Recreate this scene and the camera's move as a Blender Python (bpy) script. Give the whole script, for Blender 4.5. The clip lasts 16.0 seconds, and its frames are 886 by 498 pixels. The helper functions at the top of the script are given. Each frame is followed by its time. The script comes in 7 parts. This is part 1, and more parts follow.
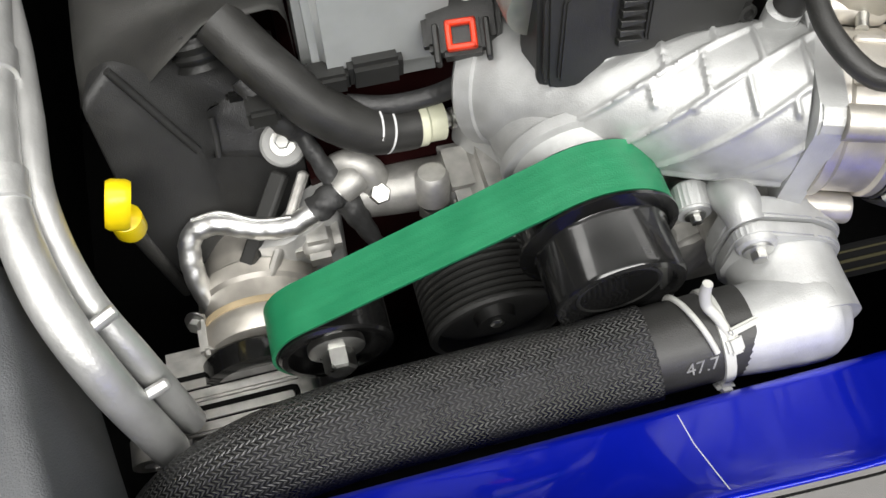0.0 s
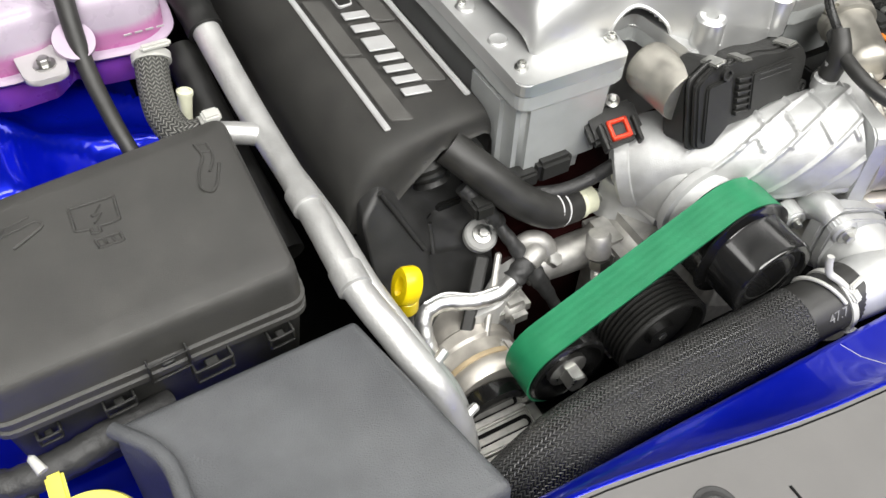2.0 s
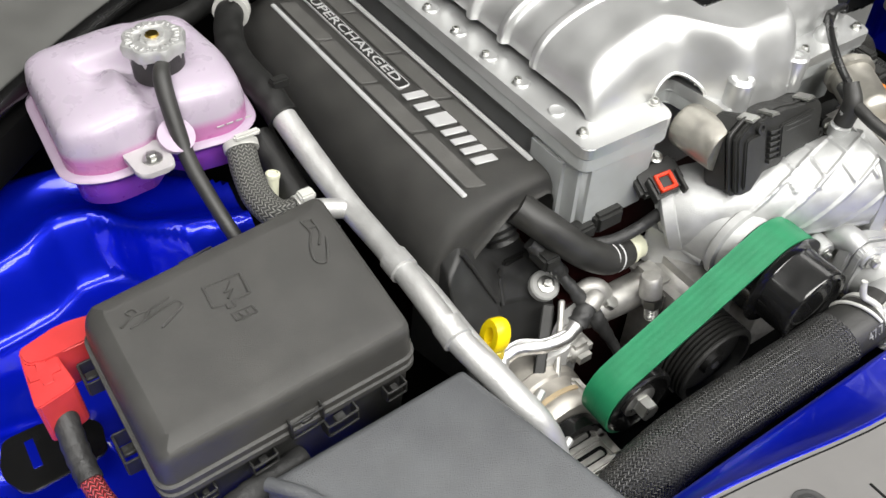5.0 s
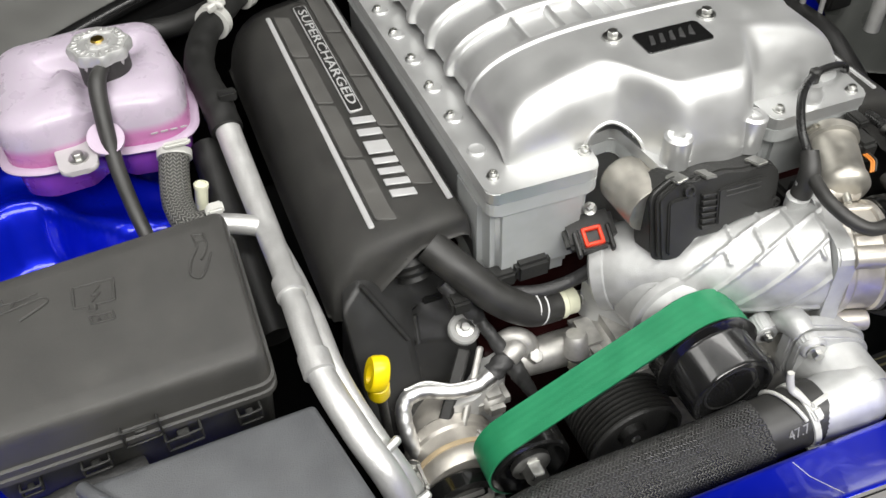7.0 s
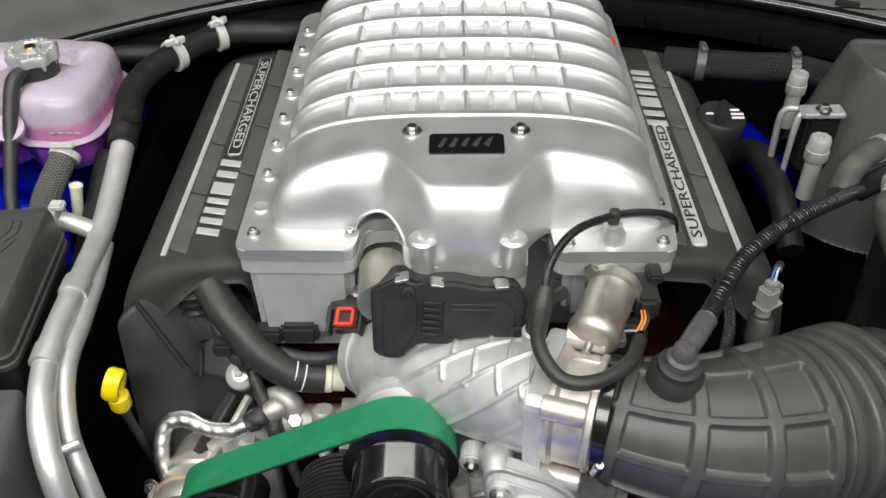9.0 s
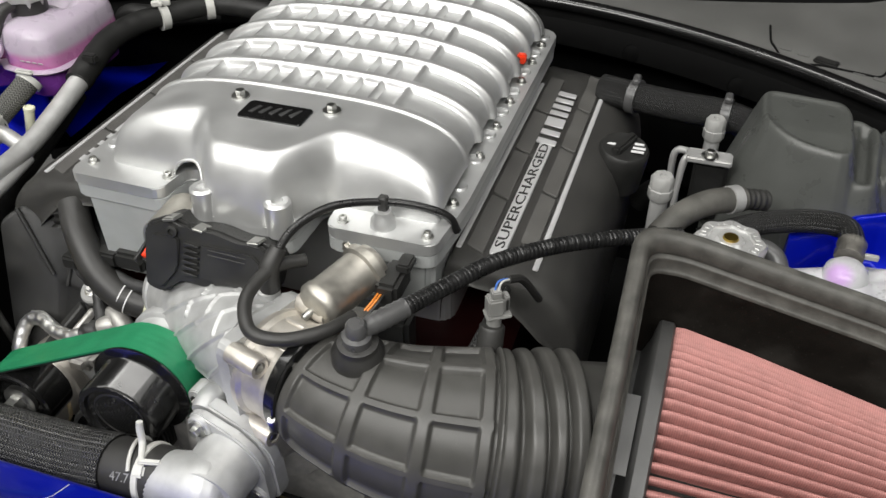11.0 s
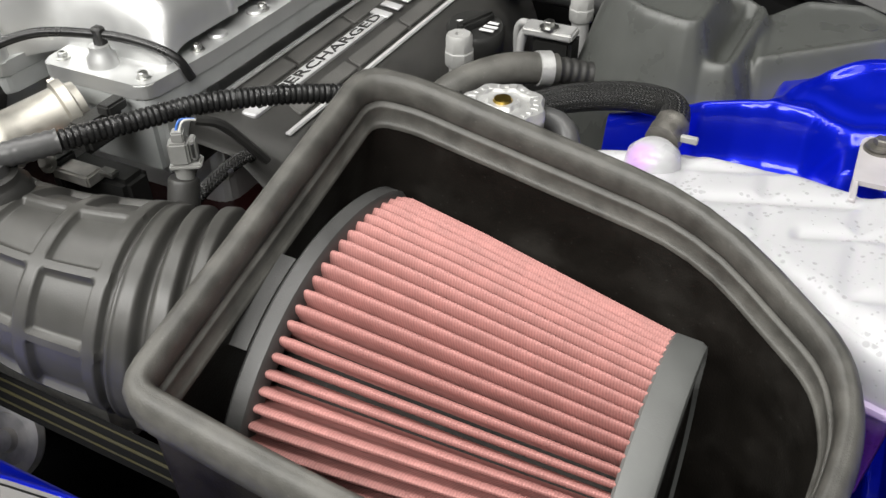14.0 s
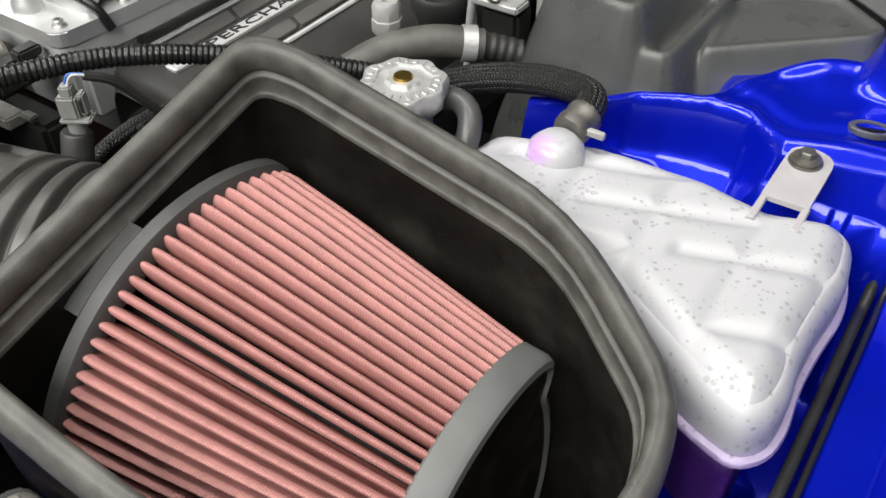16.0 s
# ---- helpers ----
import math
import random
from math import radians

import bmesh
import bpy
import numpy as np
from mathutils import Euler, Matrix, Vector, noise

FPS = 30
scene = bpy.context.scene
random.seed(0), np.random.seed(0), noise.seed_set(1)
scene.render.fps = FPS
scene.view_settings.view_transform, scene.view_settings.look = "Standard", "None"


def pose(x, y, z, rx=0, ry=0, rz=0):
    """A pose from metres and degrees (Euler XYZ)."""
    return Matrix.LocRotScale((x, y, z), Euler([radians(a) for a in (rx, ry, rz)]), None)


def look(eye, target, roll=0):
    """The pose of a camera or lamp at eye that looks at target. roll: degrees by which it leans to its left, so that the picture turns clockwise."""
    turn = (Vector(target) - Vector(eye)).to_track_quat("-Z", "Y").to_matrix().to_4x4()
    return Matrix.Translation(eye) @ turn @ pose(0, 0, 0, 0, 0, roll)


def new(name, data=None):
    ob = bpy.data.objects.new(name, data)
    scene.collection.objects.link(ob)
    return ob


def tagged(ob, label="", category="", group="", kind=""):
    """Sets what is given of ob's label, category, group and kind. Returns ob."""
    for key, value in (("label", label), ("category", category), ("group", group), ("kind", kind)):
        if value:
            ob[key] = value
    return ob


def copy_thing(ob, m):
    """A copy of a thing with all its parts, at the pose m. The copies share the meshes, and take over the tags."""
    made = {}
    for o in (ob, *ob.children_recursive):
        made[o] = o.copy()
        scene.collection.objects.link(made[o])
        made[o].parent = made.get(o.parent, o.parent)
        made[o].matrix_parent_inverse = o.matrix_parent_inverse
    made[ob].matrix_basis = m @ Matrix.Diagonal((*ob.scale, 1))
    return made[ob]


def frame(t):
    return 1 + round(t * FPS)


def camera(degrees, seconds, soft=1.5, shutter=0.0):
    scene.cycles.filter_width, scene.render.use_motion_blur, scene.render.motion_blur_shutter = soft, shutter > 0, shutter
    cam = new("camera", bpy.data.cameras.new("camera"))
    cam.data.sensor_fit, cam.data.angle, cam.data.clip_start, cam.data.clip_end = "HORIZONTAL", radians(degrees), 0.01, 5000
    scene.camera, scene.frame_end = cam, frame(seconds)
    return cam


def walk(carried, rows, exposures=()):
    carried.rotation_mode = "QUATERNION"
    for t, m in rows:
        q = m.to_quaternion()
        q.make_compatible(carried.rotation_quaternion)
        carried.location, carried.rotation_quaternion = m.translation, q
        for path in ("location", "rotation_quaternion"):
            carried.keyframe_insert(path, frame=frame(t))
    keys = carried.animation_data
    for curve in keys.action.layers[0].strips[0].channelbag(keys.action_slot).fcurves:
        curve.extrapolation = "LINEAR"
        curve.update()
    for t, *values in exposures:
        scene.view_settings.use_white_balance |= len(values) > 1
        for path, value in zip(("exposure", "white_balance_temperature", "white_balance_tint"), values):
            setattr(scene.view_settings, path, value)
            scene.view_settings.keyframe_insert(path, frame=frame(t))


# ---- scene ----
cam = camera(53.6, 16.0)
METRES, EYE, TILT, LEAN, TURN = 2.5, 1.2030, -61.34, -1.29, -15.21
START_X, START_Y = -0.2409, -0.4807
ROWS = [
    (0.0, 0.0, 0.0, 0.0, 0.0, 0.0, 0.0),
    (0.5, -0.0175, -0.0343, -0.0194, -2.01, 4.08, 2.76),
    (1.0, -0.0393, -0.0533, -0.0312, -3.57, 7.6, 5.02),
    (1.5, -0.083, -0.0674, -0.033, -5.77, 9.91, 8.31),
    (2.0, -0.1205, -0.0741, -0.0341, -7.64, 10.66, 11.54),
    (2.5, -0.1512, -0.0784, -0.0366, -9.27, 11.24, 14.95),
    (3.0, -0.1799, -0.0833, -0.0383, -11.27, 11.34, 16.03),
    (3.5, -0.1956, -0.0898, -0.0386, -12.08, 11.7, 16.54),
    (6.0, -0.1357, -0.1006, -0.0273, -5.87, 15.24, 13.89),
    (6.5, -0.1092, -0.1023, -0.0332, -3.29, 15.65, 9.7),
    (7.0, -0.0717, -0.101, -0.039, -1.17, 16.43, 6.79),
    (7.5, -0.0327, -0.1084, -0.0499, 1.24, 18.34, 2.32),
    (8.0, 0.0124, -0.1162, -0.0573, 4.15, 20.06, -3.15),
    (8.5, 0.0661, -0.1042, -0.0437, 6.89, 20.69, -8.03),
    (11.0, 0.28, -0.0632, 0.0025, 18.53, 19.51, -28.22),
    (11.5, 0.3202, -0.0371, 0.0247, 21.17, 18.26, -31.03),
    (12.0, 0.3528, -0.0161, 0.0396, 23.51, 16.9, -33.36),
    (12.5, 0.3743, 0.0024, 0.048, 25.84, 15.61, -34.74),
    (13.0, 0.3892, 0.0227, 0.0482, 26.95, 14.88, -35.21),
    (13.5, 0.3839, 0.0371, 0.0471, 25.46, 15.46, -34.86),
    (14.0, 0.3723, 0.0474, 0.0512, 24.82, 15.58, -34.54),
    (14.5, 0.3806, 0.067, 0.0618, 24.84, 14.57, -34.45),
    (15.0, 0.3984, 0.0795, 0.071, 26.86, 12.28, -35.58),
    (15.5, 0.4046, 0.0767, 0.0854, 28.4, 10.3, -39.01),
    (16.0, 0.4065, 0.0705, 0.1016, 30.78, 7.93, -40.97),
]
walk(cam, [(t, pose(START_X, START_Y, EYE, TILT, LEAN, TURN) @ pose(METRES * x, METRES * y, METRES * z, 90 + pitch, roll, yaw)) for t, x, y, z, yaw, pitch, roll in ROWS],
     exposures=[(0.0, -0.20), (1.0, -0.17), (2.0, 0.0), (3.5, 0.02), (6.0, -0.06), (7.0, -0.13), (7.5, -0.16), (8.0, -0.35), (8.5, -0.41), (11.0, -0.42), (12.0, -0.02), (13.0, 0.02), (16.0, 0.0)])

# ---- light ----
world = bpy.data.worlds.new("garage")
scene.world = world
world.use_nodes = True
world.node_tree.nodes["Background"].inputs[0].default_value = (0.9, 0.95, 1.0, 1)
world.node_tree.nodes["Background"].inputs[1].default_value = 0.25


def ceiling_lamp(x, y, z, sx, sy, power, aim):
    data = bpy.data.lights.new("tube_light", "AREA")
    data.shape, data.size, data.size_y, data.energy = "RECTANGLE", sx, sy, power
    data.color = (1.0, 0.985, 0.95)
    ob = new("tube_light", data)
    ob.matrix_world = look((x, y, z), aim)
    return ob


ceiling_lamp(-0.1, -1.9, 2.8, 3.6, 0.9, 142, (0, 0, 0.8))
ceiling_lamp(0.0, -0.1, 3.1, 3.0, 0.5, 48, (0, 0.0, 0.8))
ceiling_lamp(-1.7, -0.3, 3.0, 0.4, 2.6, 20, (-0.5, 0.3, 0.8))
ceiling_lamp(1.9, -0.3, 3.0, 0.4, 2.6, 11, (0.5, 0.3, 0.8))

# ---- materials ----


def material(name, color, rough=0.5, metal=0.0, vary=0.15, scale=40, bump=0.1, fine=400, coat=0.0, spec=0.5, dust=0.0):
    """A surface with a large stain pattern, fine grain and relief; dust: how much pale dust and lint lies on it."""
    m = bpy.data.materials.new(name)
    m.use_nodes = True
    nt = m.node_tree
    b = nt.nodes["Principled BSDF"]
    b.inputs["Metallic"].default_value = metal
    b.inputs["Coat Weight"].default_value = coat
    b.inputs["Coat Roughness"].default_value = 0.05
    b.inputs["Specular IOR Level"].default_value = spec
    geo = nt.nodes.new("ShaderNodeNewGeometry")
    big = nt.nodes.new("ShaderNodeTexNoise")
    big.inputs["Scale"].default_value, big.inputs["Detail"].default_value = scale, 6
    small = nt.nodes.new("ShaderNodeTexNoise")
    small.inputs["Scale"].default_value, small.inputs["Detail"].default_value = fine, 3
    for n in (big, small):
        nt.links.new(geo.outputs["Position"], n.inputs["Vector"])
    ramp = nt.nodes.new("ShaderNodeValToRGB")
    lo = [c * (1 - vary) for c in color]
    hi = [min(1, c * (1 + vary)) for c in color]
    ramp.color_ramp.elements[0].color, ramp.color_ramp.elements[0].position = (*lo, 1), 0.32
    ramp.color_ramp.elements[1].color, ramp.color_ramp.elements[1].position = (*hi, 1), 0.68
    nt.links.new(big.outputs["Fac"], ramp.inputs["Fac"])
    nt.links.new(ramp.outputs["Color"], b.inputs["Base Color"])
    if dust:
        specks = nt.nodes.new("ShaderNodeTexVoronoi")
        specks.inputs["Scale"].default_value = 130
        film = nt.nodes.new("ShaderNodeTexNoise")
        film.inputs["Scale"].default_value, film.inputs["Detail"].default_value = 18, 8
        for n in (specks, film):
            nt.links.new(geo.outputs["Position"], n.inputs["Vector"])
        dot = nt.nodes.new("ShaderNodeMapRange")
        dot.inputs["From Min"].default_value, dot.inputs["From Max"].default_value = 0.05, 0.13
        dot.inputs["To Min"].default_value, dot.inputs["To Max"].default_value = dust, 0.0
        nt.links.new(specks.outputs["Distance"], dot.inputs["Value"])
        haze = nt.nodes.new("ShaderNodeMapRange")
        haze.inputs["From Min"].default_value, haze.inputs["From Max"].default_value = 0.50, 0.72
        haze.inputs["To Min"].default_value, haze.inputs["To Max"].default_value = 0.0, dust * 0.6
        nt.links.new(film.outputs["Fac"], haze.inputs["Value"])
        most = nt.nodes.new("ShaderNodeMath")
        most.operation = "MULTIPLY"
        nt.links.new(dot.outputs["Result"], most.inputs[0])
        nt.links.new(film.outputs["Fac"], most.inputs[1])
        both = nt.nodes.new("ShaderNodeMath")
        both.operation, both.use_clamp = "ADD", True
        nt.links.new(most.outputs[0], both.inputs[0])
        nt.links.new(haze.outputs["Result"], both.inputs[1])
        over = nt.nodes.new("ShaderNodeMix")
        over.data_type = "RGBA"
        over.inputs["B"].default_value = (0.30, 0.285, 0.26, 1)
        nt.links.new(both.outputs[0], over.inputs["Factor"])
        nt.links.new(ramp.outputs["Color"], over.inputs["A"])
        nt.links.new(over.outputs["Result"], b.inputs["Base Color"])
    rr = nt.nodes.new("ShaderNodeMapRange")
    rr.inputs["From Min"].default_value, rr.inputs["From Max"].default_value = 0.3, 0.7
    rr.inputs["To Min"].default_value, rr.inputs["To Max"].default_value = max(0.02, rough - 0.07), min(1, rough + 0.07)
    nt.links.new(big.outputs["Fac"], rr.inputs["Value"])
    nt.links.new(rr.outputs["Result"], b.inputs["Roughness"])
    if bump:
        bp = nt.nodes.new("ShaderNodeBump")
        bp.inputs["Strength"].default_value, bp.inputs["Distance"].default_value = bump, 0.002
        nt.links.new(small.outputs["Fac"], bp.inputs["Height"])
        nt.links.new(bp.outputs["Normal"], b.inputs["Normal"])
    return m


def braided(name, dark, light, pitch=0.004, rough=0.5):
    """Woven sleeve: crossing diagonal strands laid along the hose's own coordinates (metres)."""
    m = material(name, dark, rough, bump=0)
    nt = m.node_tree
    b = nt.nodes["Principled BSDF"]
    uv = nt.nodes.new("ShaderNodeUVMap")
    sep = nt.nodes.new("ShaderNodeSeparateXYZ")
    nt.links.new(uv.outputs["UV"], sep.inputs[0])

    def op(kind, a, c=None):
        n = nt.nodes.new("ShaderNodeMath")
        n.operation = kind
        for i, v in enumerate((a, c)):
            if v is None:
                continue
            if isinstance(v, (int, float)):
                n.inputs[i].default_value = v
            else:
                nt.links.new(v, n.inputs[i])
        return n.outputs[0]
    # herringbone: slanting strands that turn back at each column round the hose
    fr = op("FRACT", op("MULTIPLY", sep.outputs[0], 1 / (pitch * 1.5)))
    tri = op("ABSOLUTE", op("SUBTRACT", op("MULTIPLY", fr, 2), 1))
    ph = op("ADD", op("MULTIPLY", sep.outputs[1], 1 / pitch), op("MULTIPLY", tri, 0.9))
    st = op("MULTIPLY", op("ADD", op("SINE", op("MULTIPLY", ph, 2 * math.pi)), 1), 0.5)
    rim = op("SUBTRACT", 1, op("POWER", op("ABSOLUTE", op("SUBTRACT", op("MULTIPLY", tri, 2), 1)), 6))
    h = op("MULTIPLY", st, rim)
    mix = nt.nodes.new("ShaderNodeMix")
    mix.data_type = "RGBA"
    mix.inputs["A"].default_value, mix.inputs["B"].default_value = (*dark, 1), (*light, 1)
    nt.links.new(op("POWER", h, 1.6), mix.inputs["Factor"])
    nt.links.new(mix.outputs["Result"], b.inputs["Base Color"])
    bp = nt.nodes.new("ShaderNodeBump")
    bp.inputs["Strength"].default_value, bp.inputs["Distance"].default_value = 0.7, 0.0015
    nt.links.new(h, bp.inputs["Height"])
    nt.links.new(bp.outputs["Normal"], b.inputs["Normal"])
    return m


def levelled(name, low, mid, high, z_low, z_high, rough=0.3, scale=60, drops=0.0, stops=(0.0, 0.55, 0.6, 1.0)):
    """Milky plastic with a liquid standing inside it up to a level."""
    m = material(name, high, rough, bump=0.05, vary=0.04, scale=scale)
    nt = m.node_tree
    b = nt.nodes["Principled BSDF"]
    geo = nt.nodes.new("ShaderNodeNewGeometry")
    sep = nt.nodes.new("ShaderNodeSeparateXYZ")
    nt.links.new(geo.outputs["Position"], sep.inputs[0])
    mr = nt.nodes.new("ShaderNodeMapRange")
    mr.inputs["From Min"].default_value, mr.inputs["From Max"].default_value = z_low, z_high
    nt.links.new(sep.outputs["Z"], mr.inputs["Value"])
    ramp = nt.nodes.new("ShaderNodeValToRGB")
    e = ramp.color_ramp.elements
    e[0].color, e[0].position = (*low, 1), stops[0]
    e[1].color, e[1].position = (*high, 1), stops[3]
    for at in stops[1:3]:
        ramp.color_ramp.elements.new(at).color = (*mid, 1)
    nt.links.new(mr.outputs["Result"], ramp.inputs["Fac"])
    nt.links.new(ramp.outputs["Color"], b.inputs["Base Color"])
    if drops:
        vor = nt.nodes.new("ShaderNodeTexVoronoi")
        vor.inputs["Scale"].default_value, vor.inputs["Randomness"].default_value = 200, 1.0
        big = nt.nodes.new("ShaderNodeTexNoise")
        big.inputs["Scale"].default_value = 22
        nt.links.new(geo.outputs["Position"], vor.inputs["Vector"])
        nt.links.new(geo.outputs["Position"], big.inputs["Vector"])
        size = nt.nodes.new("ShaderNodeMapRange")
        size.inputs["From Min"].default_value, size.inputs["From Max"].default_value = 0.33, 0.56
        size.inputs["To Min"].default_value, size.inputs["To Max"].default_value = 0.0, 0.55
        nt.links.new(big.outputs["Fac"], size.inputs["Value"])
        each = nt.nodes.new("ShaderNodeMath")
        each.operation = "MULTIPLY"
        nt.links.new(vor.outputs["Color"], each.inputs[0])
        nt.links.new(size.outputs["Result"], each.inputs[1])
        cut = nt.nodes.new("ShaderNodeMath")
        cut.operation = "SUBTRACT"
        nt.links.new(vor.outputs["Distance"], cut.inputs[0])
        nt.links.new(each.outputs[0], cut.inputs[1])
        soft = nt.nodes.new("ShaderNodeMapRange")
        soft.inputs["From Min"].default_value, soft.inputs["From Max"].default_value = -0.10, 0.05
        soft.inputs["To Min"].default_value, soft.inputs["To Max"].default_value = 1 - drops, 1.0
        nt.links.new(cut.outputs[0], soft.inputs["Value"])
        mul = nt.nodes.new("ShaderNodeMix")
        mul.data_type, mul.blend_type = "RGBA", "MULTIPLY"
        mul.inputs["Factor"].default_value = 1.0
        nt.links.new(ramp.outputs["Color"], mul.inputs["A"])
        nt.links.new(soft.outputs["Result"], mul.inputs["B"])
        nt.links.new(mul.outputs["Result"], b.inputs["Base Color"])
        bp = nt.nodes.new("ShaderNodeBump")
        bp.inputs["Strength"].default_value, bp.inputs["Distance"].default_value = 0.5, 0.002
        nt.links.new(soft.outputs["Result"], bp.inputs["Height"])
        nt.links.new(bp.outputs["Normal"], b.inputs["Normal"])
    b.inputs["Subsurface Weight"].default_value = 0.35
    b.inputs["Subsurface Radius"].default_value = (0.02, 0.015, 0.02)
    return m


def ribbed(m, across, period, tint, bump=0.6):
    """Fine parallel ribs or streaks square to the vector `across`."""
    nt = m.node_tree
    b = nt.nodes["Principled BSDF"]
    geo = nt.nodes.new("ShaderNodeNewGeometry")
    dot = nt.nodes.new("ShaderNodeVectorMath")
    dot.operation = "DOT_PRODUCT"
    dot.inputs[1].default_value = [c * 2 * math.pi / period for c in across]
    nt.links.new(geo.outputs["Position"], dot.inputs[0])
    sine = nt.nodes.new("ShaderNodeMath")
    sine.operation = "SINE"
    nt.links.new(dot.outputs["Value"], sine.inputs[0])
    mr = nt.nodes.new("ShaderNodeMapRange")
    mr.inputs["From Min"].default_value, mr.inputs["From Max"].default_value = -1, 1
    mr.inputs["To Min"].default_value, mr.inputs["To Max"].default_value = 1 - tint, 1 + tint
    nt.links.new(sine.outputs[0], mr.inputs["Value"])
    mul = nt.nodes.new("ShaderNodeMix")
    mul.data_type, mul.blend_type = "RGBA", "MULTIPLY"
    mul.inputs["Factor"].default_value = 1.0
    nt.links.new(b.inputs["Base Color"].links[0].from_socket, mul.inputs["A"])
    nt.links.new(mr.outputs["Result"], mul.inputs["B"])
    nt.links.new(mul.outputs["Result"], b.inputs["Base Color"])
    bp = nt.nodes.new("ShaderNodeBump")
    bp.inputs["Strength"].default_value, bp.inputs["Distance"].default_value = bump, 0.0006
    nt.links.new(sine.outputs[0], bp.inputs["Height"])
    if b.inputs["Normal"].links:
        nt.links.new(b.inputs["Normal"].links[0].from_socket, bp.inputs["Normal"])
    nt.links.new(bp.outputs["Normal"], b.inputs["Normal"])
    return m


def blushed(m, at, radius, color):
    """A round stain of liquid showing through milky plastic."""
    nt = m.node_tree
    b = nt.nodes["Principled BSDF"]
    geo = nt.nodes.new("ShaderNodeNewGeometry")
    d = nt.nodes.new("ShaderNodeVectorMath")
    d.operation = "DISTANCE"
    d.inputs[1].default_value = at
    nt.links.new(geo.outputs["Position"], d.inputs[0])
    mr = nt.nodes.new("ShaderNodeMapRange")
    mr.interpolation_type = "SMOOTHSTEP"
    mr.inputs["From Min"].default_value, mr.inputs["From Max"].default_value = radius * 0.3, radius
    mr.inputs["To Min"].default_value, mr.inputs["To Max"].default_value = 0.75, 0.0
    nt.links.new(d.outputs["Value"], mr.inputs["Value"])
    mix = nt.nodes.new("ShaderNodeMix")
    mix.data_type = "RGBA"
    nt.links.new(mr.outputs["Result"], mix.inputs["Factor"])
    nt.links.new(b.inputs["Base Color"].links[0].from_socket, mix.inputs["A"])
    mix.inputs["B"].default_value = (*color, 1)
    nt.links.new(mix.outputs["Result"], b.inputs["Base Color"])
    return m


ALU_LID = material("satin_aluminium", (0.65, 0.655, 0.65), 0.41, 0.74, 0.05, 25, 0.05, 900)
ALU_CAST = material("cast_aluminium", (0.50, 0.505, 0.50), 0.48, 0.5, 0.10, 60, 0.13, 800)
ALU_WARM = material("pale_machined_aluminium", (0.56, 0.53, 0.48), 0.42, 0.7, 0.10, 80, 0.12, 1100)
ALU_RAW = material("raw_cast_aluminium", (0.46, 0.45, 0.425), 0.48, 0.6, 0.18, 80, 0.15, 1100)
ALU_PIPE = material("drawn_aluminium", (0.59, 0.59, 0.58), 0.42, 0.6, 0.06, 60, 0.2, 300)
NICKEL = material("nickel_motor_housing", (0.50, 0.48, 0.43), 0.44, 0.85, 0.1, 90, 0.1, 900)
STEEL = material("zinc_steel", (0.52, 0.52, 0.50), 0.34, 1.0, 0.08, 120, 0.05, 900)
GREY_CASE = material("grey_coated_case", (0.46, 0.475, 0.47), 0.45, 0.2, 0.06, 40, 0.15, 900)
PLASTIC = material("black_textured_plastic", (0.020, 0.020, 0.019), 0.45, 0, 0.2, 30, 0.2, 1800)
PLASTIC_SOFT = material("charcoal_moulded_plastic", (0.04, 0.04, 0.04), 0.5, 0, 0.15, 30, 0.2, 1500)
COVER_GREY = material("slate_grey_plastic", (0.095, 0.099, 0.105), 0.48, 0, 0.14, 25, 0.5, 800, dust=0.06)
TRIM_GREY = material("grey_trim_plastic", (0.150, 0.146, 0.142), 0.55, 0, 0.06, 20, 0.2, 1500)
HOSE_BLACK = material("dull_black_hose", (0.013, 0.013, 0.0125), 0.5, 0, 0.25, 45, 0.2, 700, spec=0.35)
RUBBER = material("black_rubber", (0.028, 0.0275, 0.026), 0.46, 0, 0.2, 45, 0.15, 900)
RUBBER_GREY = material("greyed_rubber_seal", (0.070, 0.068, 0.061), 0.5, 0, 0.3, 60, 0.15, 900, dust=0.25)
GLOSS_BLACK = material("gloss_black_steel", (0.007, 0.007, 0.007), 0.22, 0.0, 0.1, 40, 0.0, 400, coat=0.6)
# Near-black; on bay floor, side panels and firewall it carries the shade.
DARK = material("near_black_parts_and_shade", (0.005, 0.005, 0.005), 0.8, 0, 0.3, 20, 0.2, 300, spec=0.15)
BLUE = material("blue_metallic_paint", (0.0012, 0.011, 0.51), 0.34, 0.55, 0.06, 12, 0.02, 1200, coat=0.7, spec=0.2)
GREEN = material("green_belt_back", (0.014, 0.19, 0.082), 0.42, 0, 0.1, 50, 0.15, 900)
RED_BOOT = material("red_plastic", (0.56, 0.045, 0.045), 0.4, 0, 0.06, 60, 0.1, 900)
RED_CLIP = material("red_clip_plastic", (0.75, 0.045, 0.01), 0.4, 0, 0.05, 60, 0.05, 900)
YELLOW = material("yellow_plastic", (0.88, 0.66, 0.005), 0.35, 0, 0.05, 60, 0.05, 900)
YELLOW_CAP = material("pale_yellow_plastic", (0.85, 0.78, 0.12), 0.4, 0, 0.05, 60, 0.05, 900)
FILTER_RED = material("oiled_cotton_gauze", (0.400, 0.184, 0.167), 0.7, 0, 0.10, 60, 0.12, 1400)
WHITE_CLIP = material("white_nylon", (0.52, 0.52, 0.49), 0.45, 0, 0.06, 60, 0.1, 900)
GREY_SLEEVE = material("smoky_grey_sleeve", (0.075, 0.075, 0.075), 0.32, 0, 0.1, 60, 0.1, 900)
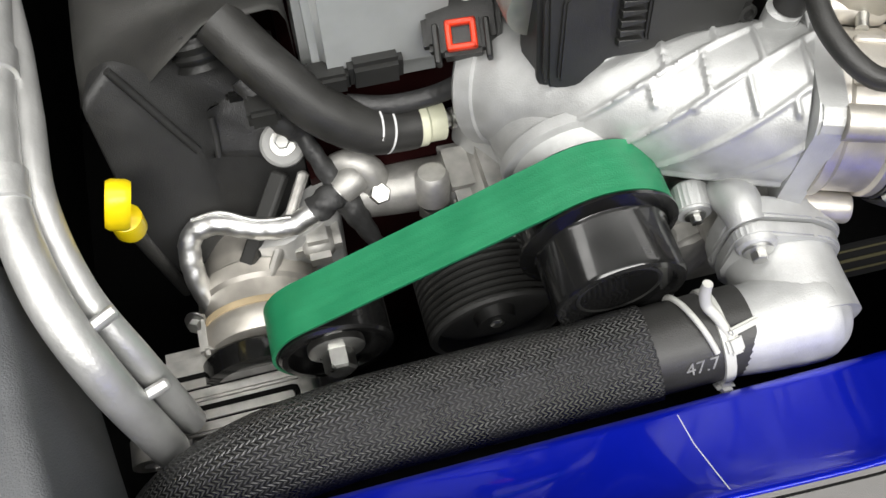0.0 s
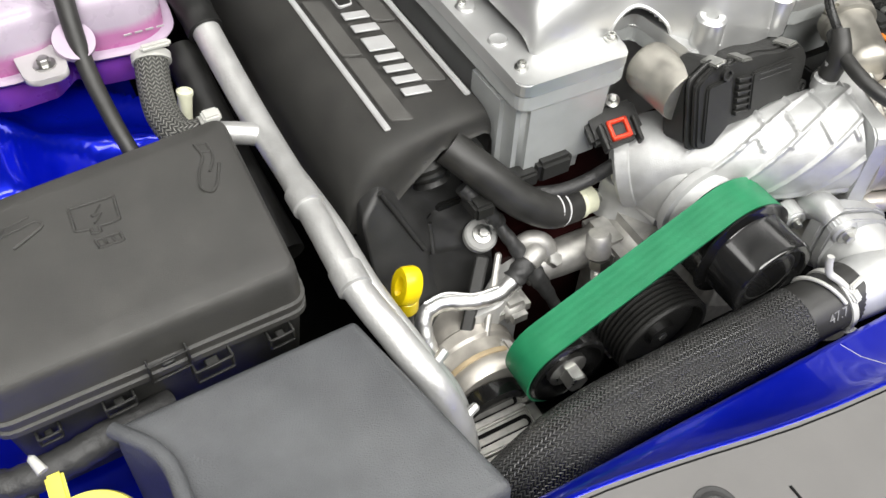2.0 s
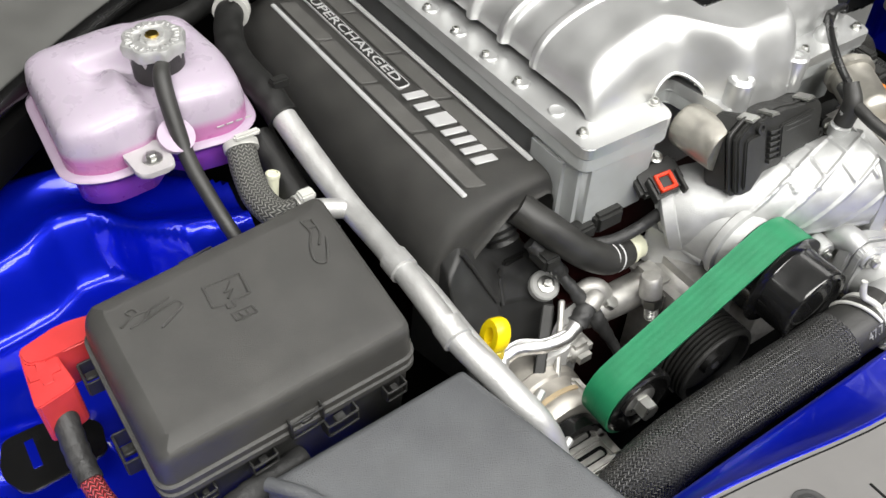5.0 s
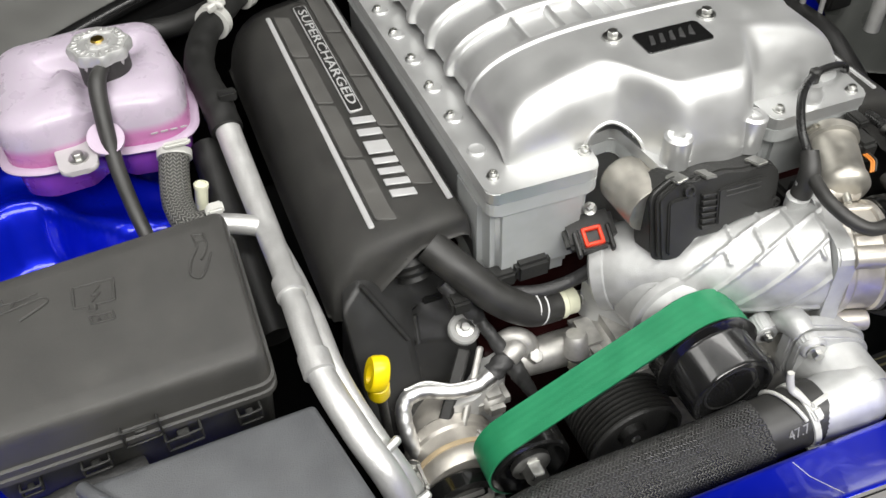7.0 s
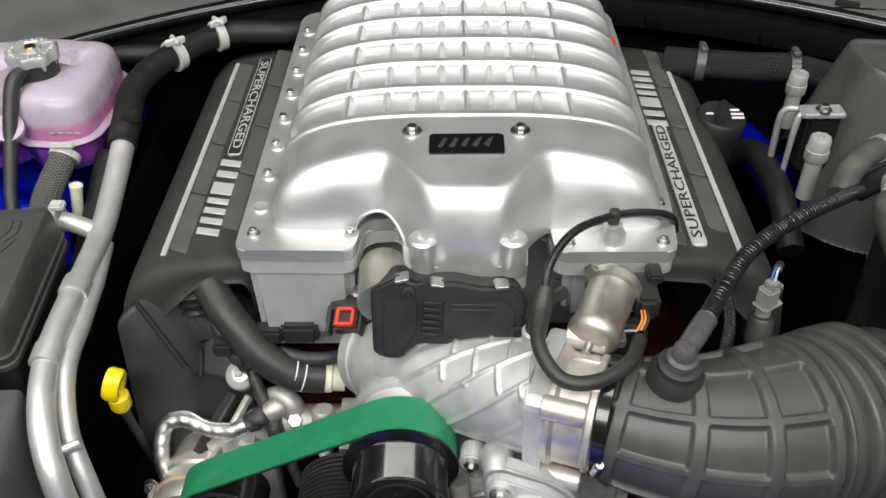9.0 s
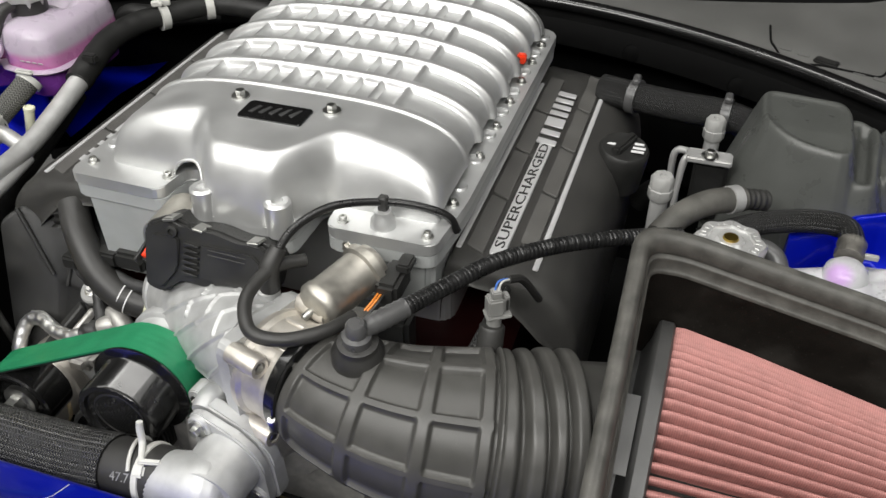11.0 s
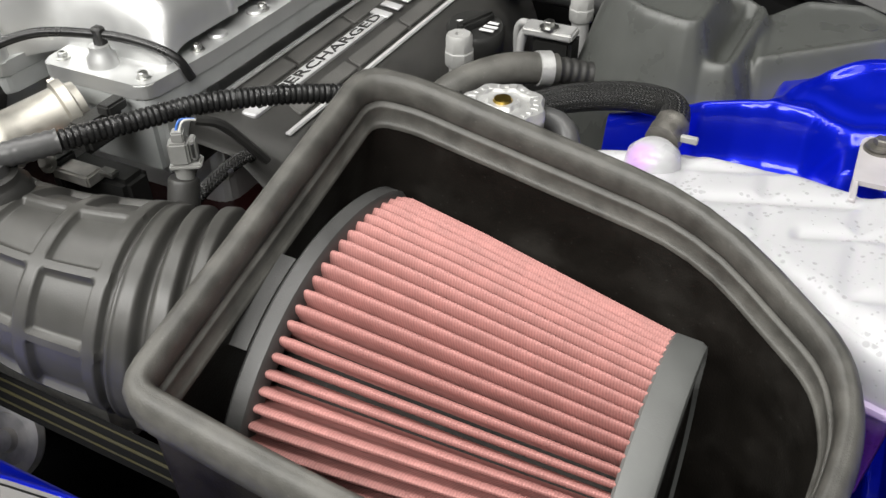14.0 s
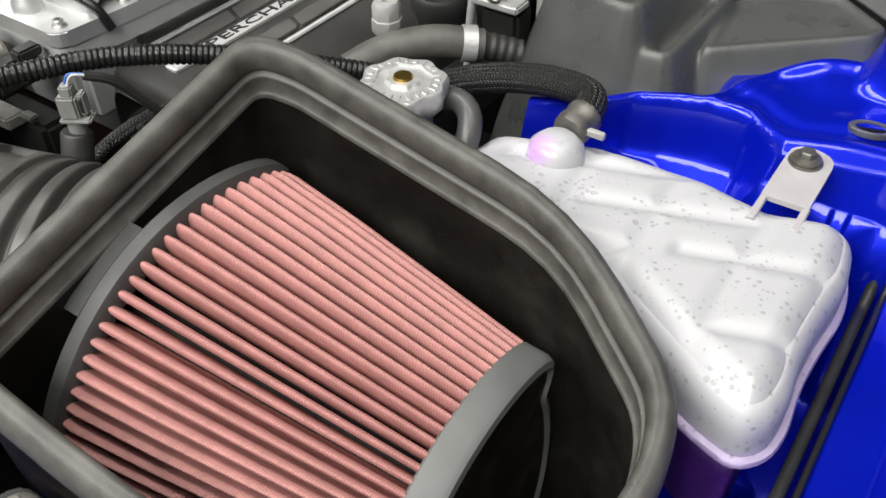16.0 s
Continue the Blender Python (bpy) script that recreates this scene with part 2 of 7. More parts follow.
CREAM = material("cream_nylon", (0.66, 0.66, 0.50), 0.45, 0, 0.08, 60, 0.1, 900)
GREY_PLUG = material("grey_connector_plastic", (0.32, 0.32, 0.31), 0.5, 0, 0.06, 60, 0.1, 900)
SENSOR_GREY = material("dull_grey_plug_plastic", (0.23, 0.23, 0.22), 0.5, 0, 0.1, 60, 0.1, 900)
SILVER_PRINT = material("silver_print", (0.62, 0.62, 0.62), 0.45, 0.4, 0.04, 60, 0.05, 900)
WHITE_PRINT = material("white_print", (0.7, 0.7, 0.7), 0.6, 0, 0.04, 60, 0.0, 900)
DULL_PRINT = material("worn_grey_print", (0.22, 0.22, 0.22), 0.6, 0, 0.3, 200, 0.0, 900)
TAN = material("tan_gasket_paper", (0.46, 0.36, 0.22), 0.7, 0, 0.15, 60, 0.1, 900)
FOIL = material("crinkled_foil", (0.70, 0.70, 0.69), 0.42, 1.0, 0.05, 60, 0.4, 110)
TAPE = material("black_cloth_tape", (0.03, 0.03, 0.03), 0.5, 0, 0.25, 70, 0.5, 200)
BRAID = braided("woven_black_sleeve", (0.009, 0.009, 0.009), (0.080, 0.080, 0.078), 0.0036, 0.28)
BRAID_RED = braided("woven_red_sleeve", (0.08, 0.01, 0.01), (0.6, 0.08, 0.09), 0.004)
BRAID_GREY = braided("woven_grey_sleeve", (0.03, 0.03, 0.028), (0.22, 0.22, 0.2), 0.0045)
TANK_PINK = levelled("milky_tank_over_pink_coolant", (0.46, 0.11, 0.32), (0.48, 0.19, 0.38), (0.47, 0.41, 0.49), 0.81, 0.86, stops=(0.0, 0.20, 0.36, 0.55))
TANK_WHITE = levelled("milky_tank_over_purple_coolant", (0.13, 0.03, 0.30), (0.45, 0.33, 0.60), (0.46, 0.46, 0.475), 0.70, 0.775, rough=0.40, drops=0.24, stops=(0.3, 0.68, 0.72, 0.85))
# Block red cut almost to black: the shade in the gaps is in it.
BLOCK_RED = material("shaded_red_block_paint", (0.012, 0.001, 0.001), 0.6, 0, 0.2, 40, 0.2, 300, spec=0.15)
TANK_DOME = blushed(levelled("milky_dome", (0.13, 0.03, 0.30), (0.45, 0.33, 0.60), (0.46, 0.46, 0.475), 0.70, 0.775, stops=(0.3, 0.68, 0.72, 0.85)), (0.574, 0.024, 0.815), 0.020, (0.50, 0.27, 0.62))
ribbed(FILTER_RED, (1, 0, 0), 0.0019, 0.11, 0.22)
ribbed(GREEN, (0, 1, 0), 0.0074, 0.018, 0.06)
BOOSTER = material("matte_moulded_cover", (0.072, 0.075, 0.070), 0.31, 0, 0.1, 25, 0.15, 1500)
SHIELD_BLACK = material("black_satin_moulding", (0.013, 0.013, 0.0125), 0.38, 0, 0.2, 30, 0.2, 900)
FUSE_BLACK = material("grained_black_lid", (0.050, 0.049, 0.046), 0.38, 0, 0.12, 30, 0.3, 1500, dust=0.08)
TANK_FLANGE = material("milky_pink_seam", (0.42, 0.33, 0.43), 0.35, 0, 0.05, 60, 0.05, 900)
TANK_LOWER = material("purple_coolant_seen_through_plastic", (0.30, 0.07, 0.48), 0.3, 0, 0.12, 40, 0.05, 900)
# The hood's shadow on the cowl is put into this near-black base.
COWL_SHADED = material("shaded_black_cowl_plastic", (0.003, 0.003, 0.003), 0.65, 0, 0.2, 30, 0.2, 900, spec=0.05)
COWL_GREY = material("weathered_cowl_plastic", (0.10, 0.10, 0.095), 0.52, 0, 0.12, 15, 0.3, 900)
BRAID_FINE = braided("fine_woven_sleeve", (0.003, 0.003, 0.003), (0.024, 0.024, 0.023), 0.003, 0.4)
MILKY = material("milky_moulded_plastic", (0.42, 0.40, 0.41), 0.4, 0, 0.05, 60, 0.05, 900)
TUBE_BLACK = material("glossy_black_tube", (0.013, 0.013, 0.013), 0.3, 0, 0.2, 60, 0.1, 900)
COIL_BLACK = material("charcoal_grained_cover", (0.088, 0.086, 0.081), 0.44, 0, 0.14, 30, 0.35, 1300, dust=0.08)
DUCT_RUBBER = material("satin_moulded_rubber", (0.056, 0.055, 0.051), 0.42, 0, 0.12, 45, 0.05, 900, dust=0.08)
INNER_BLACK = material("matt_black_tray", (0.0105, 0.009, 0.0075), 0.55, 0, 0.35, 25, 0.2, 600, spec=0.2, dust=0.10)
OCHRE = material("dull_ochre_lines", (0.034, 0.029, 0.005), 0.7, 0, 0.3, 60, 0.05, 900)
VALVE_BLACK = material("grained_valve_cover_plastic", (0.026, 0.026, 0.0255), 0.40, 0, 0.2, 30, 0.3, 1100, dust=0.05)
CAP_GREY = material("dull_grey_end_cap_rubber", (0.115, 0.118, 0.114), 0.5, 0, 0.08, 30, 0.08, 900, dust=0.05)
RING_GREY = material("satin_base_ring_rubber", (0.055, 0.055, 0.054), 0.42, 0, 0.1, 30, 0.1, 900, dust=0.06)
RUSTY = material("dull_dark_steel", (0.22, 0.21, 0.19), 0.45, 0.8, 0.25, 90, 0.15, 900)
BRASS = material("brass", (0.6, 0.42, 0.1), 0.3, 1.0, 0.05, 60, 0.05, 900)
WALL_PAINT = material("garage_wall_paint", (0.25, 0.25, 0.245), 0.8, 0, 0.05, 3, 0.1, 60)
WIRE_BLUE = material("blue_wire", (0.05, 0.15, 0.5), 0.4)
WIRE_ORANGE = material("orange_wire", (0.6, 0.2, 0.03), 0.45)

# ---- mesh helpers ----


def thing(name, at, label, category, group="", kind=""):
    ob = new(name)
    ob.empty_display_size = 0.02
    ob.location = at
    return tagged(ob, label, category, group, kind)


def finish(name, bm, mat, smooth=40):
    me = bpy.data.meshes.new(name)
    bmesh.ops.recalc_face_normals(bm, faces=bm.faces)
    bm.to_mesh(me)
    bm.free()
    me.polygons.foreach_set("use_smooth", [True] * len(me.polygons))
    me.set_sharp_from_angle(angle=radians(smooth))
    me.materials.append(mat)
    return me


def part(name, bm, mat, parent, label="", m=None, smooth=40):
    """One mesh under a thing (or under a part of it); bm may be a mesh to share."""
    me = finish(name, bm, mat, smooth) if isinstance(bm, bmesh.types.BMesh) else bm
    ob = new(name, me)
    ob.parent = parent
    if parent.type == "EMPTY":
        ob.matrix_parent_inverse = Matrix.Translation(parent.location).inverted()
    if m is not None:
        ob.matrix_basis = m
    return tagged(ob, label)


def single(name, bm, mat, label, category, group="", kind="", smooth=40):
    return tagged(new(name, finish(name, bm, mat, smooth)), label, category, group, kind)


def axis_frame(at, axis):
    """Pose whose z looks along axis."""
    return Matrix.Translation(at) @ Vector(axis).to_track_quat("Z", "Y").to_matrix().to_4x4()


def curve_through(points, n=8):
    P = [Vector(p) for p in points]
    if len(P) == 2:
        return [P[0].lerp(P[1], i / n) for i in range(n + 1)]
    P = [2 * P[0] - P[1]] + P + [2 * P[-1] - P[-2]]
    out = []
    for i in range(1, len(P) - 2):
        a, b, c, d = P[i - 1:i + 3]
        for k in range(n):
            t = k / n
            out.append(0.5 * (2 * b + (c - a) * t + (2 * a - 5 * b + 4 * c - d) * t * t + (3 * b - a - 3 * c + d) * t ** 3))
    out.append(P[-2])
    return out


def sweep(points, r, seg=14, n=8, flat=1.0, wave=None, bm=None, caps=True):
    """A tube along a smooth curve. r: radius or one per point; wave(s, a): factor by length in metres and angle."""
    bm = bm or bmesh.new()
    uvl = bm.loops.layers.uv.verify()
    C = curve_through(points, n)
    rs = [r] * len(points) if isinstance(r, (int, float)) else list(r)
    tx = np.linspace(0, len(points) - 1, len(C))
    R = np.interp(tx, range(len(points)), rs)
    up = Vector((0, 0, 1))
    rings, s, S = [], 0.0, []
    for i, p in enumerate(C):
        tan = (C[min(i + 1, len(C) - 1)] - C[max(i - 1, 0)]).normalized()
        if i == 0:
            side = tan.cross(up if abs(tan.z) < 0.9 else Vector((0, 1, 0))).normalized()
        side = (side - tan * side.dot(tan)).normalized()
        nor = side.cross(tan)
        s += (p - C[i - 1]).length if i else 0
        S.append(s)
        ring = []
        for a in (2 * math.pi * k / seg for k in range(seg)):
            rr = R[i] * (wave(s, a) if wave else 1)
            ring.append(bm.verts.new(p + side * math.cos(a) * rr + nor * math.sin(a) * rr * flat))
        rings.append(ring)
    for i in range(len(rings) - 1):
        for k in range(seg):
            f = bm.faces.new((rings[i][k], rings[i][(k + 1) % seg], rings[i + 1][(k + 1) % seg], rings[i + 1][k]))
            for loop, (kk, ii) in zip(f.loops, ((k, i), (k + 1, i), (k + 1, i + 1), (k, i + 1))):
                loop[uvl].uv = (2 * math.pi * rs[0] * kk / seg, S[ii])
    if caps:
        bm.faces.new(rings[0])
        bm.faces.new(rings[-1][::-1])
    return bm


def lathe(profile, at=(0, 0, 0), axis=(0, 0, 1), seg=32, bm=None, lobes=0, depth=0.0):
    """Turn (radius, height) pairs round an axis; lobes: a scalloped rim."""
    bm = bm or bmesh.new()
    M = axis_frame(at, axis)
    rings = []
    for r, h in profile:
        if r < 1e-6:
            rings.append([bm.verts.new(M @ Vector((0, 0, h)))])
            continue
        ring = []
        for k in range(seg):
            a = 2 * math.pi * k / seg
            q = r * (1 + depth * math.cos(lobes * a)) if lobes else r
            ring.append(bm.verts.new(M @ Vector((q * math.cos(a), q * math.sin(a), h))))
        rings.append(ring)
    for A, B in zip(rings, rings[1:]):
        for k in range(seg):
            a, b = A[k % len(A)], A[(k + 1) % len(A)]
            c, d = B[(k + 1) % len(B)], B[k % len(B)]
            vs = [v for i, v in enumerate((a, b, c, d)) if v not in (a, b, c, d)[:i]]
            if len(vs) > 2:
                bm.faces.new(vs)
    for ring, flip in ((rings[0], True), (rings[-1], False)):
        if len(ring) > 2:
            bm.faces.new(ring[::-1] if flip else ring)
    return bm


def prism(outline, z0, z1, bevel=0.0, seg=2, m=None, bm=None, z_at=None):
    """A slab with a plan outline; bevel rounds its edges. z_at(x, y): top's own height."""
    own = bmesh.new()
    bot = [own.verts.new((x, y, z0)) for x, y in outline]
    top = [own.verts.new((x, y, z_at(x, y) if z_at else z1)) for x, y in outline]
    n = len(outline)
    own.faces.new(bot[::-1])
    own.faces.new(top)
    for i in range(n):
        own.faces.new((bot[i], bot[(i + 1) % n], top[(i + 1) % n], top[i]))
    if bevel:
        bmesh.ops.bevel(own, geom=own.edges[:], offset=bevel, segments=seg, affect="EDGES", clamp_overlap=True)
    if m is not None:
        own.transform(m)
    return merge(bm, own)


def merge(bm, own):
    if bm is None:
        return own
    me = bpy.data.meshes.new("tmp")
    own.to_mesh(me)
    own.free()
    bm.from_mesh(me)
    bpy.data.meshes.remove(me)
    return bm


def rbox(c, s, bevel=0.003, seg=2, m=None, bm=None, taper=0.0):
    """A box with rounded edges about c, of size s; taper: how much smaller its foot is."""
    own = bmesh.new()
    bmesh.ops.create_cube(own, size=1)
    for v in own.verts:
        k = 1 - taper if v.co.z < 0 else 1
        v.co = Vector((v.co.x * s[0] * k, v.co.y * s[1] * k, v.co.z * s[2]))
    if bevel:
        bmesh.ops.bevel(own, geom=own.edges[:], offset=bevel, segments=seg, affect="EDGES", clamp_overlap=True)
    own.transform((m or Matrix()) @ Matrix.Translation(c) if m is not None else Matrix.Translation(c))
    return merge(bm, own)


def sheet(P, closed_u=False, bm=None):
    """A skin over an array of points, rows by columns."""
    bm = bm or bmesh.new()
    V = [[bm.verts.new(p) for p in row] for row in P]
    for i in range(len(V) - 1):
        m = len(V[i])
        for j in range(m if closed_u else m - 1):
            bm.faces.new((V[i][j], V[i][(j + 1) % m], V[i + 1][(j + 1) % m], V[i + 1][j]))
    return bm


def rounded(outline, r, n=5):
    """Round the corners of a plan outline; r: one radius or one per corner."""
    out = []
    k = len(outline)
    for i in range(k):
        p, a, b = (Vector(outline[j % k]) for j in (i, i - 1, i + 1))
        q = r if isinstance(r, (int, float)) else r[i]
        u, v = (a - p).normalized(), (b - p).normalized()
        q = min(q, (a - p).length * 0.49, (b - p).length * 0.49)
        for t in np.linspace(0, 1, n):
            s, e = p + u * q, p + v * q
            out.append(tuple((1 - t) ** 2 * s + 2 * t * (1 - t) * p + t * t * e))
    return out


def plan_at(corners, r, d, n=5):
    """The plan moved inwards by d, with its corners rounded anew."""
    k = len(corners)
    area = sum(corners[i - 1][0] * corners[i][1] - corners[i][0] * corners[i - 1][1] for i in range(k))
    rs = [r] * k if isinstance(r, (int, float)) else list(r)
    if area < 0:
        corners, rs = corners[::-1], rs[::-1]
    out = []
    for i in range(k):
        p, a, b = (Vector(corners[j % k]) for j in (i, i - 1, i + 1))
        u, v = (p - a).normalized(), (b - p).normalized()
        nu, nv = Vector((-u.y, u.x)), Vector((-v.y, v.x))
        out.append(tuple(p + (nu + nv) * (d / max(0.3, 1 + nu.dot(nv)))))
    return rounded(out, [max(q - d, 0.003) for q in rs], n)


def skin(corners, r, levels, z_of=None, n=5, cap_bottom=False, pillow=None):
    """Rings of a plan at (inset, height) levels, closed on top; z_of(x, y, z) bends the heights."""
    rows = []
    for d, z in levels:
        rows.append([(x, y, z_of(x, y, z) if z_of else z) for x, y in plan_at(corners, r, d, n)])
    if pillow:
        h, groove = pillow
        z0 = levels[-1][1]
        base = plan_at(corners, r, levels[-1][0], n)
        cx, cy = np.mean([p[0] for p in base]), np.mean([p[1] for p in base])
        for t in np.linspace(0.985, 0.02, 40):
            row = []
            for x, y in base:
                X, Y = cx + (x - cx) * t, cy + (y - cy) * t
                row.append((X, Y, z0 + h * (1 - t ** 5) ** 0.5 - float(groove(X, Y)) * (1 - t ** 8)))
            rows.append(row)
    bm = sheet(rows, closed_u=True)
    k = len(rows[0])
    vs = list(bm.verts)
    bm.faces.new(vs[-k:])
    if cap_bottom:
        bm.faces.new(vs[:k][::-1])
    return bm


def upright(at, axis):
    """Pose with z along axis and y as near to up as can be."""
    z = Vector(axis).normalized()
    x = Vector((0, 0, 1)).cross(z).normalized()
    y = z.cross(x)
    return Matrix.Translation(at) @ Matrix((x, y, z)).transposed().to_4x4()


def sstep(a, b, x):
    t = np.clip((x - a) / (b - a), 0, 1)
    return t * t * (3 - 2 * t)


def letters(text, size, depth, m, mat, name, parent, label=""):
    """Raised lettering with the built-in font."""
    cu = bpy.data.curves.new("lettering", "FONT")
    cu.body, cu.size, cu.extrude, cu.align_x, cu.align_y, cu.resolution_u = text, size, depth, "CENTER", "CENTER", 2
    ob = bpy.data.objects.new("lettering", cu)
    scene.collection.objects.link(ob)
    me = bpy.data.meshes.new_from_object(ob.evaluated_get(bpy.context.evaluated_depsgraph_get()))
    bpy.data.objects.remove(ob)
    me.materials.clear()
    me.materials.append(mat)
    me.transform(m)
    me.name = name
    return part(name, me, mat, parent, label)


def bolt_mesh(r, h, mat, name="bolt"):
    bm = lathe([(r * 1.75, 0), (r * 1.75, h * 0.25), (r * 1.2, h * 0.35), (0, h * 0.35)], seg=20)
    lathe([(r * 1.0, h * 0.3), (r, h * 0.92), (r * 0.86, h), (0, h)], seg=6, bm=bm)
    return finish(name, bm, mat, 25)


def socket_mesh(r, h, mat, name="bolt"):
    bm = lathe([(r * 1.5, 0), (r * 1.5, h * 0.2), (r, h * 0.3), (r, h * 0.9), (r * 0.9, h), (r * 0.55, h), (r * 0.5, h * 0.6), (0, h * 0.6)], seg=18)
    return finish(name, bm, mat, 30)


BOLT = bolt_mesh(0.0055, 0.008, STEEL)
BOLT_SMALL = bolt_mesh(0.004, 0.006, STEEL)
SOCKET = socket_mesh(0.0042, 0.006, STEEL)


def bolts(parent, places, mesh=None, axis=(0, 0, 1)):
    for p in places:
        part("bolt", mesh or BOLT_SMALL, STEEL, parent, m=axis_frame(p, axis))

# ---- the setting ----


def room():
    for name, c, s in (("garage_floor", (0, 0.2, -0.05), (9, 9, 0.1)), ("ceiling", (0, 0.2, 3.35), (9, 9, 0.1)), ("wall_north", (0, 4.75, 1.65), (9, 0.1, 3.3)),
                       ("wall_south", (0, -4.35, 1.65), (9, 0.1, 3.3)), ("wall_east", (4.55, 0.2, 1.65), (0.1, 9, 3.3)), ("wall_west", (-4.55, 0.2, 1.65), (0.1, 9, 3.3))):
        single(name, rbox(c, s, 0), WALL_PAINT, "plain pale painted garage " + name.split("_")[0], "wall", kind="structure")


room()


# Unseen hood, added to shade the rear bay and darken the lid's reflections.
single("open_hood", rbox((0, 0, 0), (1.62, 0.03, 1.18), 0.008, 2, m=pose(0, 0.56, 1.47, 22)), DARK, "raised hood out of view, black below, added to shade the rear bay", "car body", kind="structure")


def fender_left_z(x, y):
    """Pressed panel: a rolled crest below the tank, a hollow shelf, a second rolled edge and a wall down to the front floor."""
    crest = np.interp(x, [-1.05, -0.75, -0.695, -0.640, -0.585, -0.54, -0.502, -0.481], [0.36, 0.315, 0.300, 0.296, 0.268, 0.225, 0.192, 0.17])
    edge = np.interp(x, [-1.05, -0.76, -0.698, -0.661, -0.633, -0.614, -0.591, -0.551, -0.516, -0.481], [0.20, 0.185, 0.196, 0.218, 0.217, 0.204, 0.174, 0.140, 0.130, 0.12])
    t = np.clip((crest - y) / (crest - edge), 0, 1)
    hollow = 0.016 * np.sin(math.pi * t) ** 1.5 + 0.006 * t
    d = edge - y
    wall = 0.070 * sstep(-0.002, 0.042, d) + 0.018 * sstep(0.06, 0.30, d)
    z = 0.738 - hollow - wall - 0.05 * sstep(0.002, 0.022, y - crest) + 0.09 * sstep(-0.79, -0.93, x)
    z += 0.003 * np.sin(x * 19 + y * 31 + 1) + 0.0015 * np.sin(x * 47 - y * 22)
    z -= 0.007 * np.exp(-((x + 0.575) ** 2 / 0.0016 + (y - 0.19) ** 2 / 0.0006))
    return z + 0.012 * np.exp(-((y - 0.02 + 0.25 * (x + 0.75)) / 0.02) ** 2) * sstep(-0.68, -0.74, x)


def fender_right_z(x, y):
    """Pressed panel: a shelf edge runs in front of the booster cover, drops steeply to a floor behind the reservoir and fades into the strap seat."""
    edge = np.interp(x, [0.53, 0.581, 0.599, 0.628, 0.658, 0.686, 0.703, 0.724, 0.763, 0.80, 1.1], [0.095, 0.133, 0.153, 0.166, 0.174, 0.177, 0.166, 0.157, 0.169, 0.18, 0.19])
    front, behind = np.maximum(0.0, edge - y), y - edge
    seat = sstep(0.69, 0.725, x)
    crease = y - np.interp(x, [0.60, 0.654, 0.688, 0.727, 0.80], [0.10, 0.179, 0.235, 0.261, 0.29])
    z = 0.806 - 0.005 * np.exp(-((behind - 0.016) / 0.010) ** 2) + 0.010 * sstep(0.05, 0.10, behind)
    z += 0.006 * np.exp(-(crease / 0.007) ** 2) * sstep(0.645, 0.665, x)
    z += 0.10 * sstep(0.742, 0.775, x) * sstep(0.236, 0.268, y)
    z -= (0.048 - 0.037 * seat) * sstep(0.0005, 0.020, front) + (0.9 - 0.78 * seat) * np.maximum(0.0, front - 0.016)
    z += 0.006 * np.exp(-((y - np.interp(x, [0.60, 0.626, 0.688, 0.72], [0.124, 0.130, 0.114, 0.10])) / 0.007) ** 2) * (1 - seat) * sstep(0.0, 0.02, front)
    z -= 0.16 * sstep(0.655, 0.625, x) * sstep(0.004, 0.030, behind) + 0.06 * sstep(0.70, 0.66, x) * sstep(0.30, 0.33, y)
    rear = np.interp(x, [0.50, 0.52, 0.60, 0.69, 0.78, 0.81, 0.825, 0.84], [0.05, 0.075, 0.098, 0.102, 0.106, 0.103, 0.103, 0.103])
    pit = 0.60 - 0.17 * sstep(-0.005, -0.04, y) * sstep(0.802, 0.785, x)
    z = np.maximum(pit, z - 0.38 * sstep(rear + 0.004, rear - 0.010, y))
    z = np.maximum(z, pit + 0.14 * sstep(0.815, 0.83, x) + 0.03 * sstep(0.86, 0.88, x))
    return z + 0.0016 * np.sin(x * 61 - y * 40) * sstep(0.70, 0.78, z)


def field(x0, x1, y0, y1, f, nx=100, ny=140):
    """A pressed panel with a turned-down inner edge."""
    xs, ys = np.linspace(x0, x1, nx), np.linspace(y0, y1, ny)
    rows = [[(x, y, float(f(x, y))) for x in xs] for y in ys]
    return sheet(rows)


single("inner_fender_left", field(-1.05, -0.485, -0.42, 0.50, fender_left_z), BLUE, "glossy blue painted inner fender with strut tower", "car body", kind="structure", smooth=80)
single("inner_fender_right", field(0.53, 1.08, -0.42, 0.46, fender_right_z, 190, 300), BLUE, "glossy blue painted inner fender with strut tower", "car body", kind="structure", smooth=80)
# Added panels below the cut fender edges, near-black in place of shade.
for s, x in ((-1, -0.487), (1, 0.528)):
    single("inner_wall", rbox((x, 0.05, 0.47), (0.008, 0.95, 0.33), 0.002), DARK, "near-black inner side panel of the engine bay, shade in its colour", "car body", kind="structure")


TRIM_EDGE = ([-0.70, -0.465, -0.39, -0.339, -0.262, -0.201, -0.163, -0.082, 0.039, 0.249, 0.29, 0.398, 0.95], [-0.372, -0.375, -0.382, -0.384, -0.396, -0.408, -0.414, -0.421, -0.426, -0.401, -0.390, -0.376, -0.372])


def trim_y(x):
    return float(np.mean([np.interp(x + d, *TRIM_EDGE) for d in (-0.03, -0.015, 0, 0.015, 0.03)]))


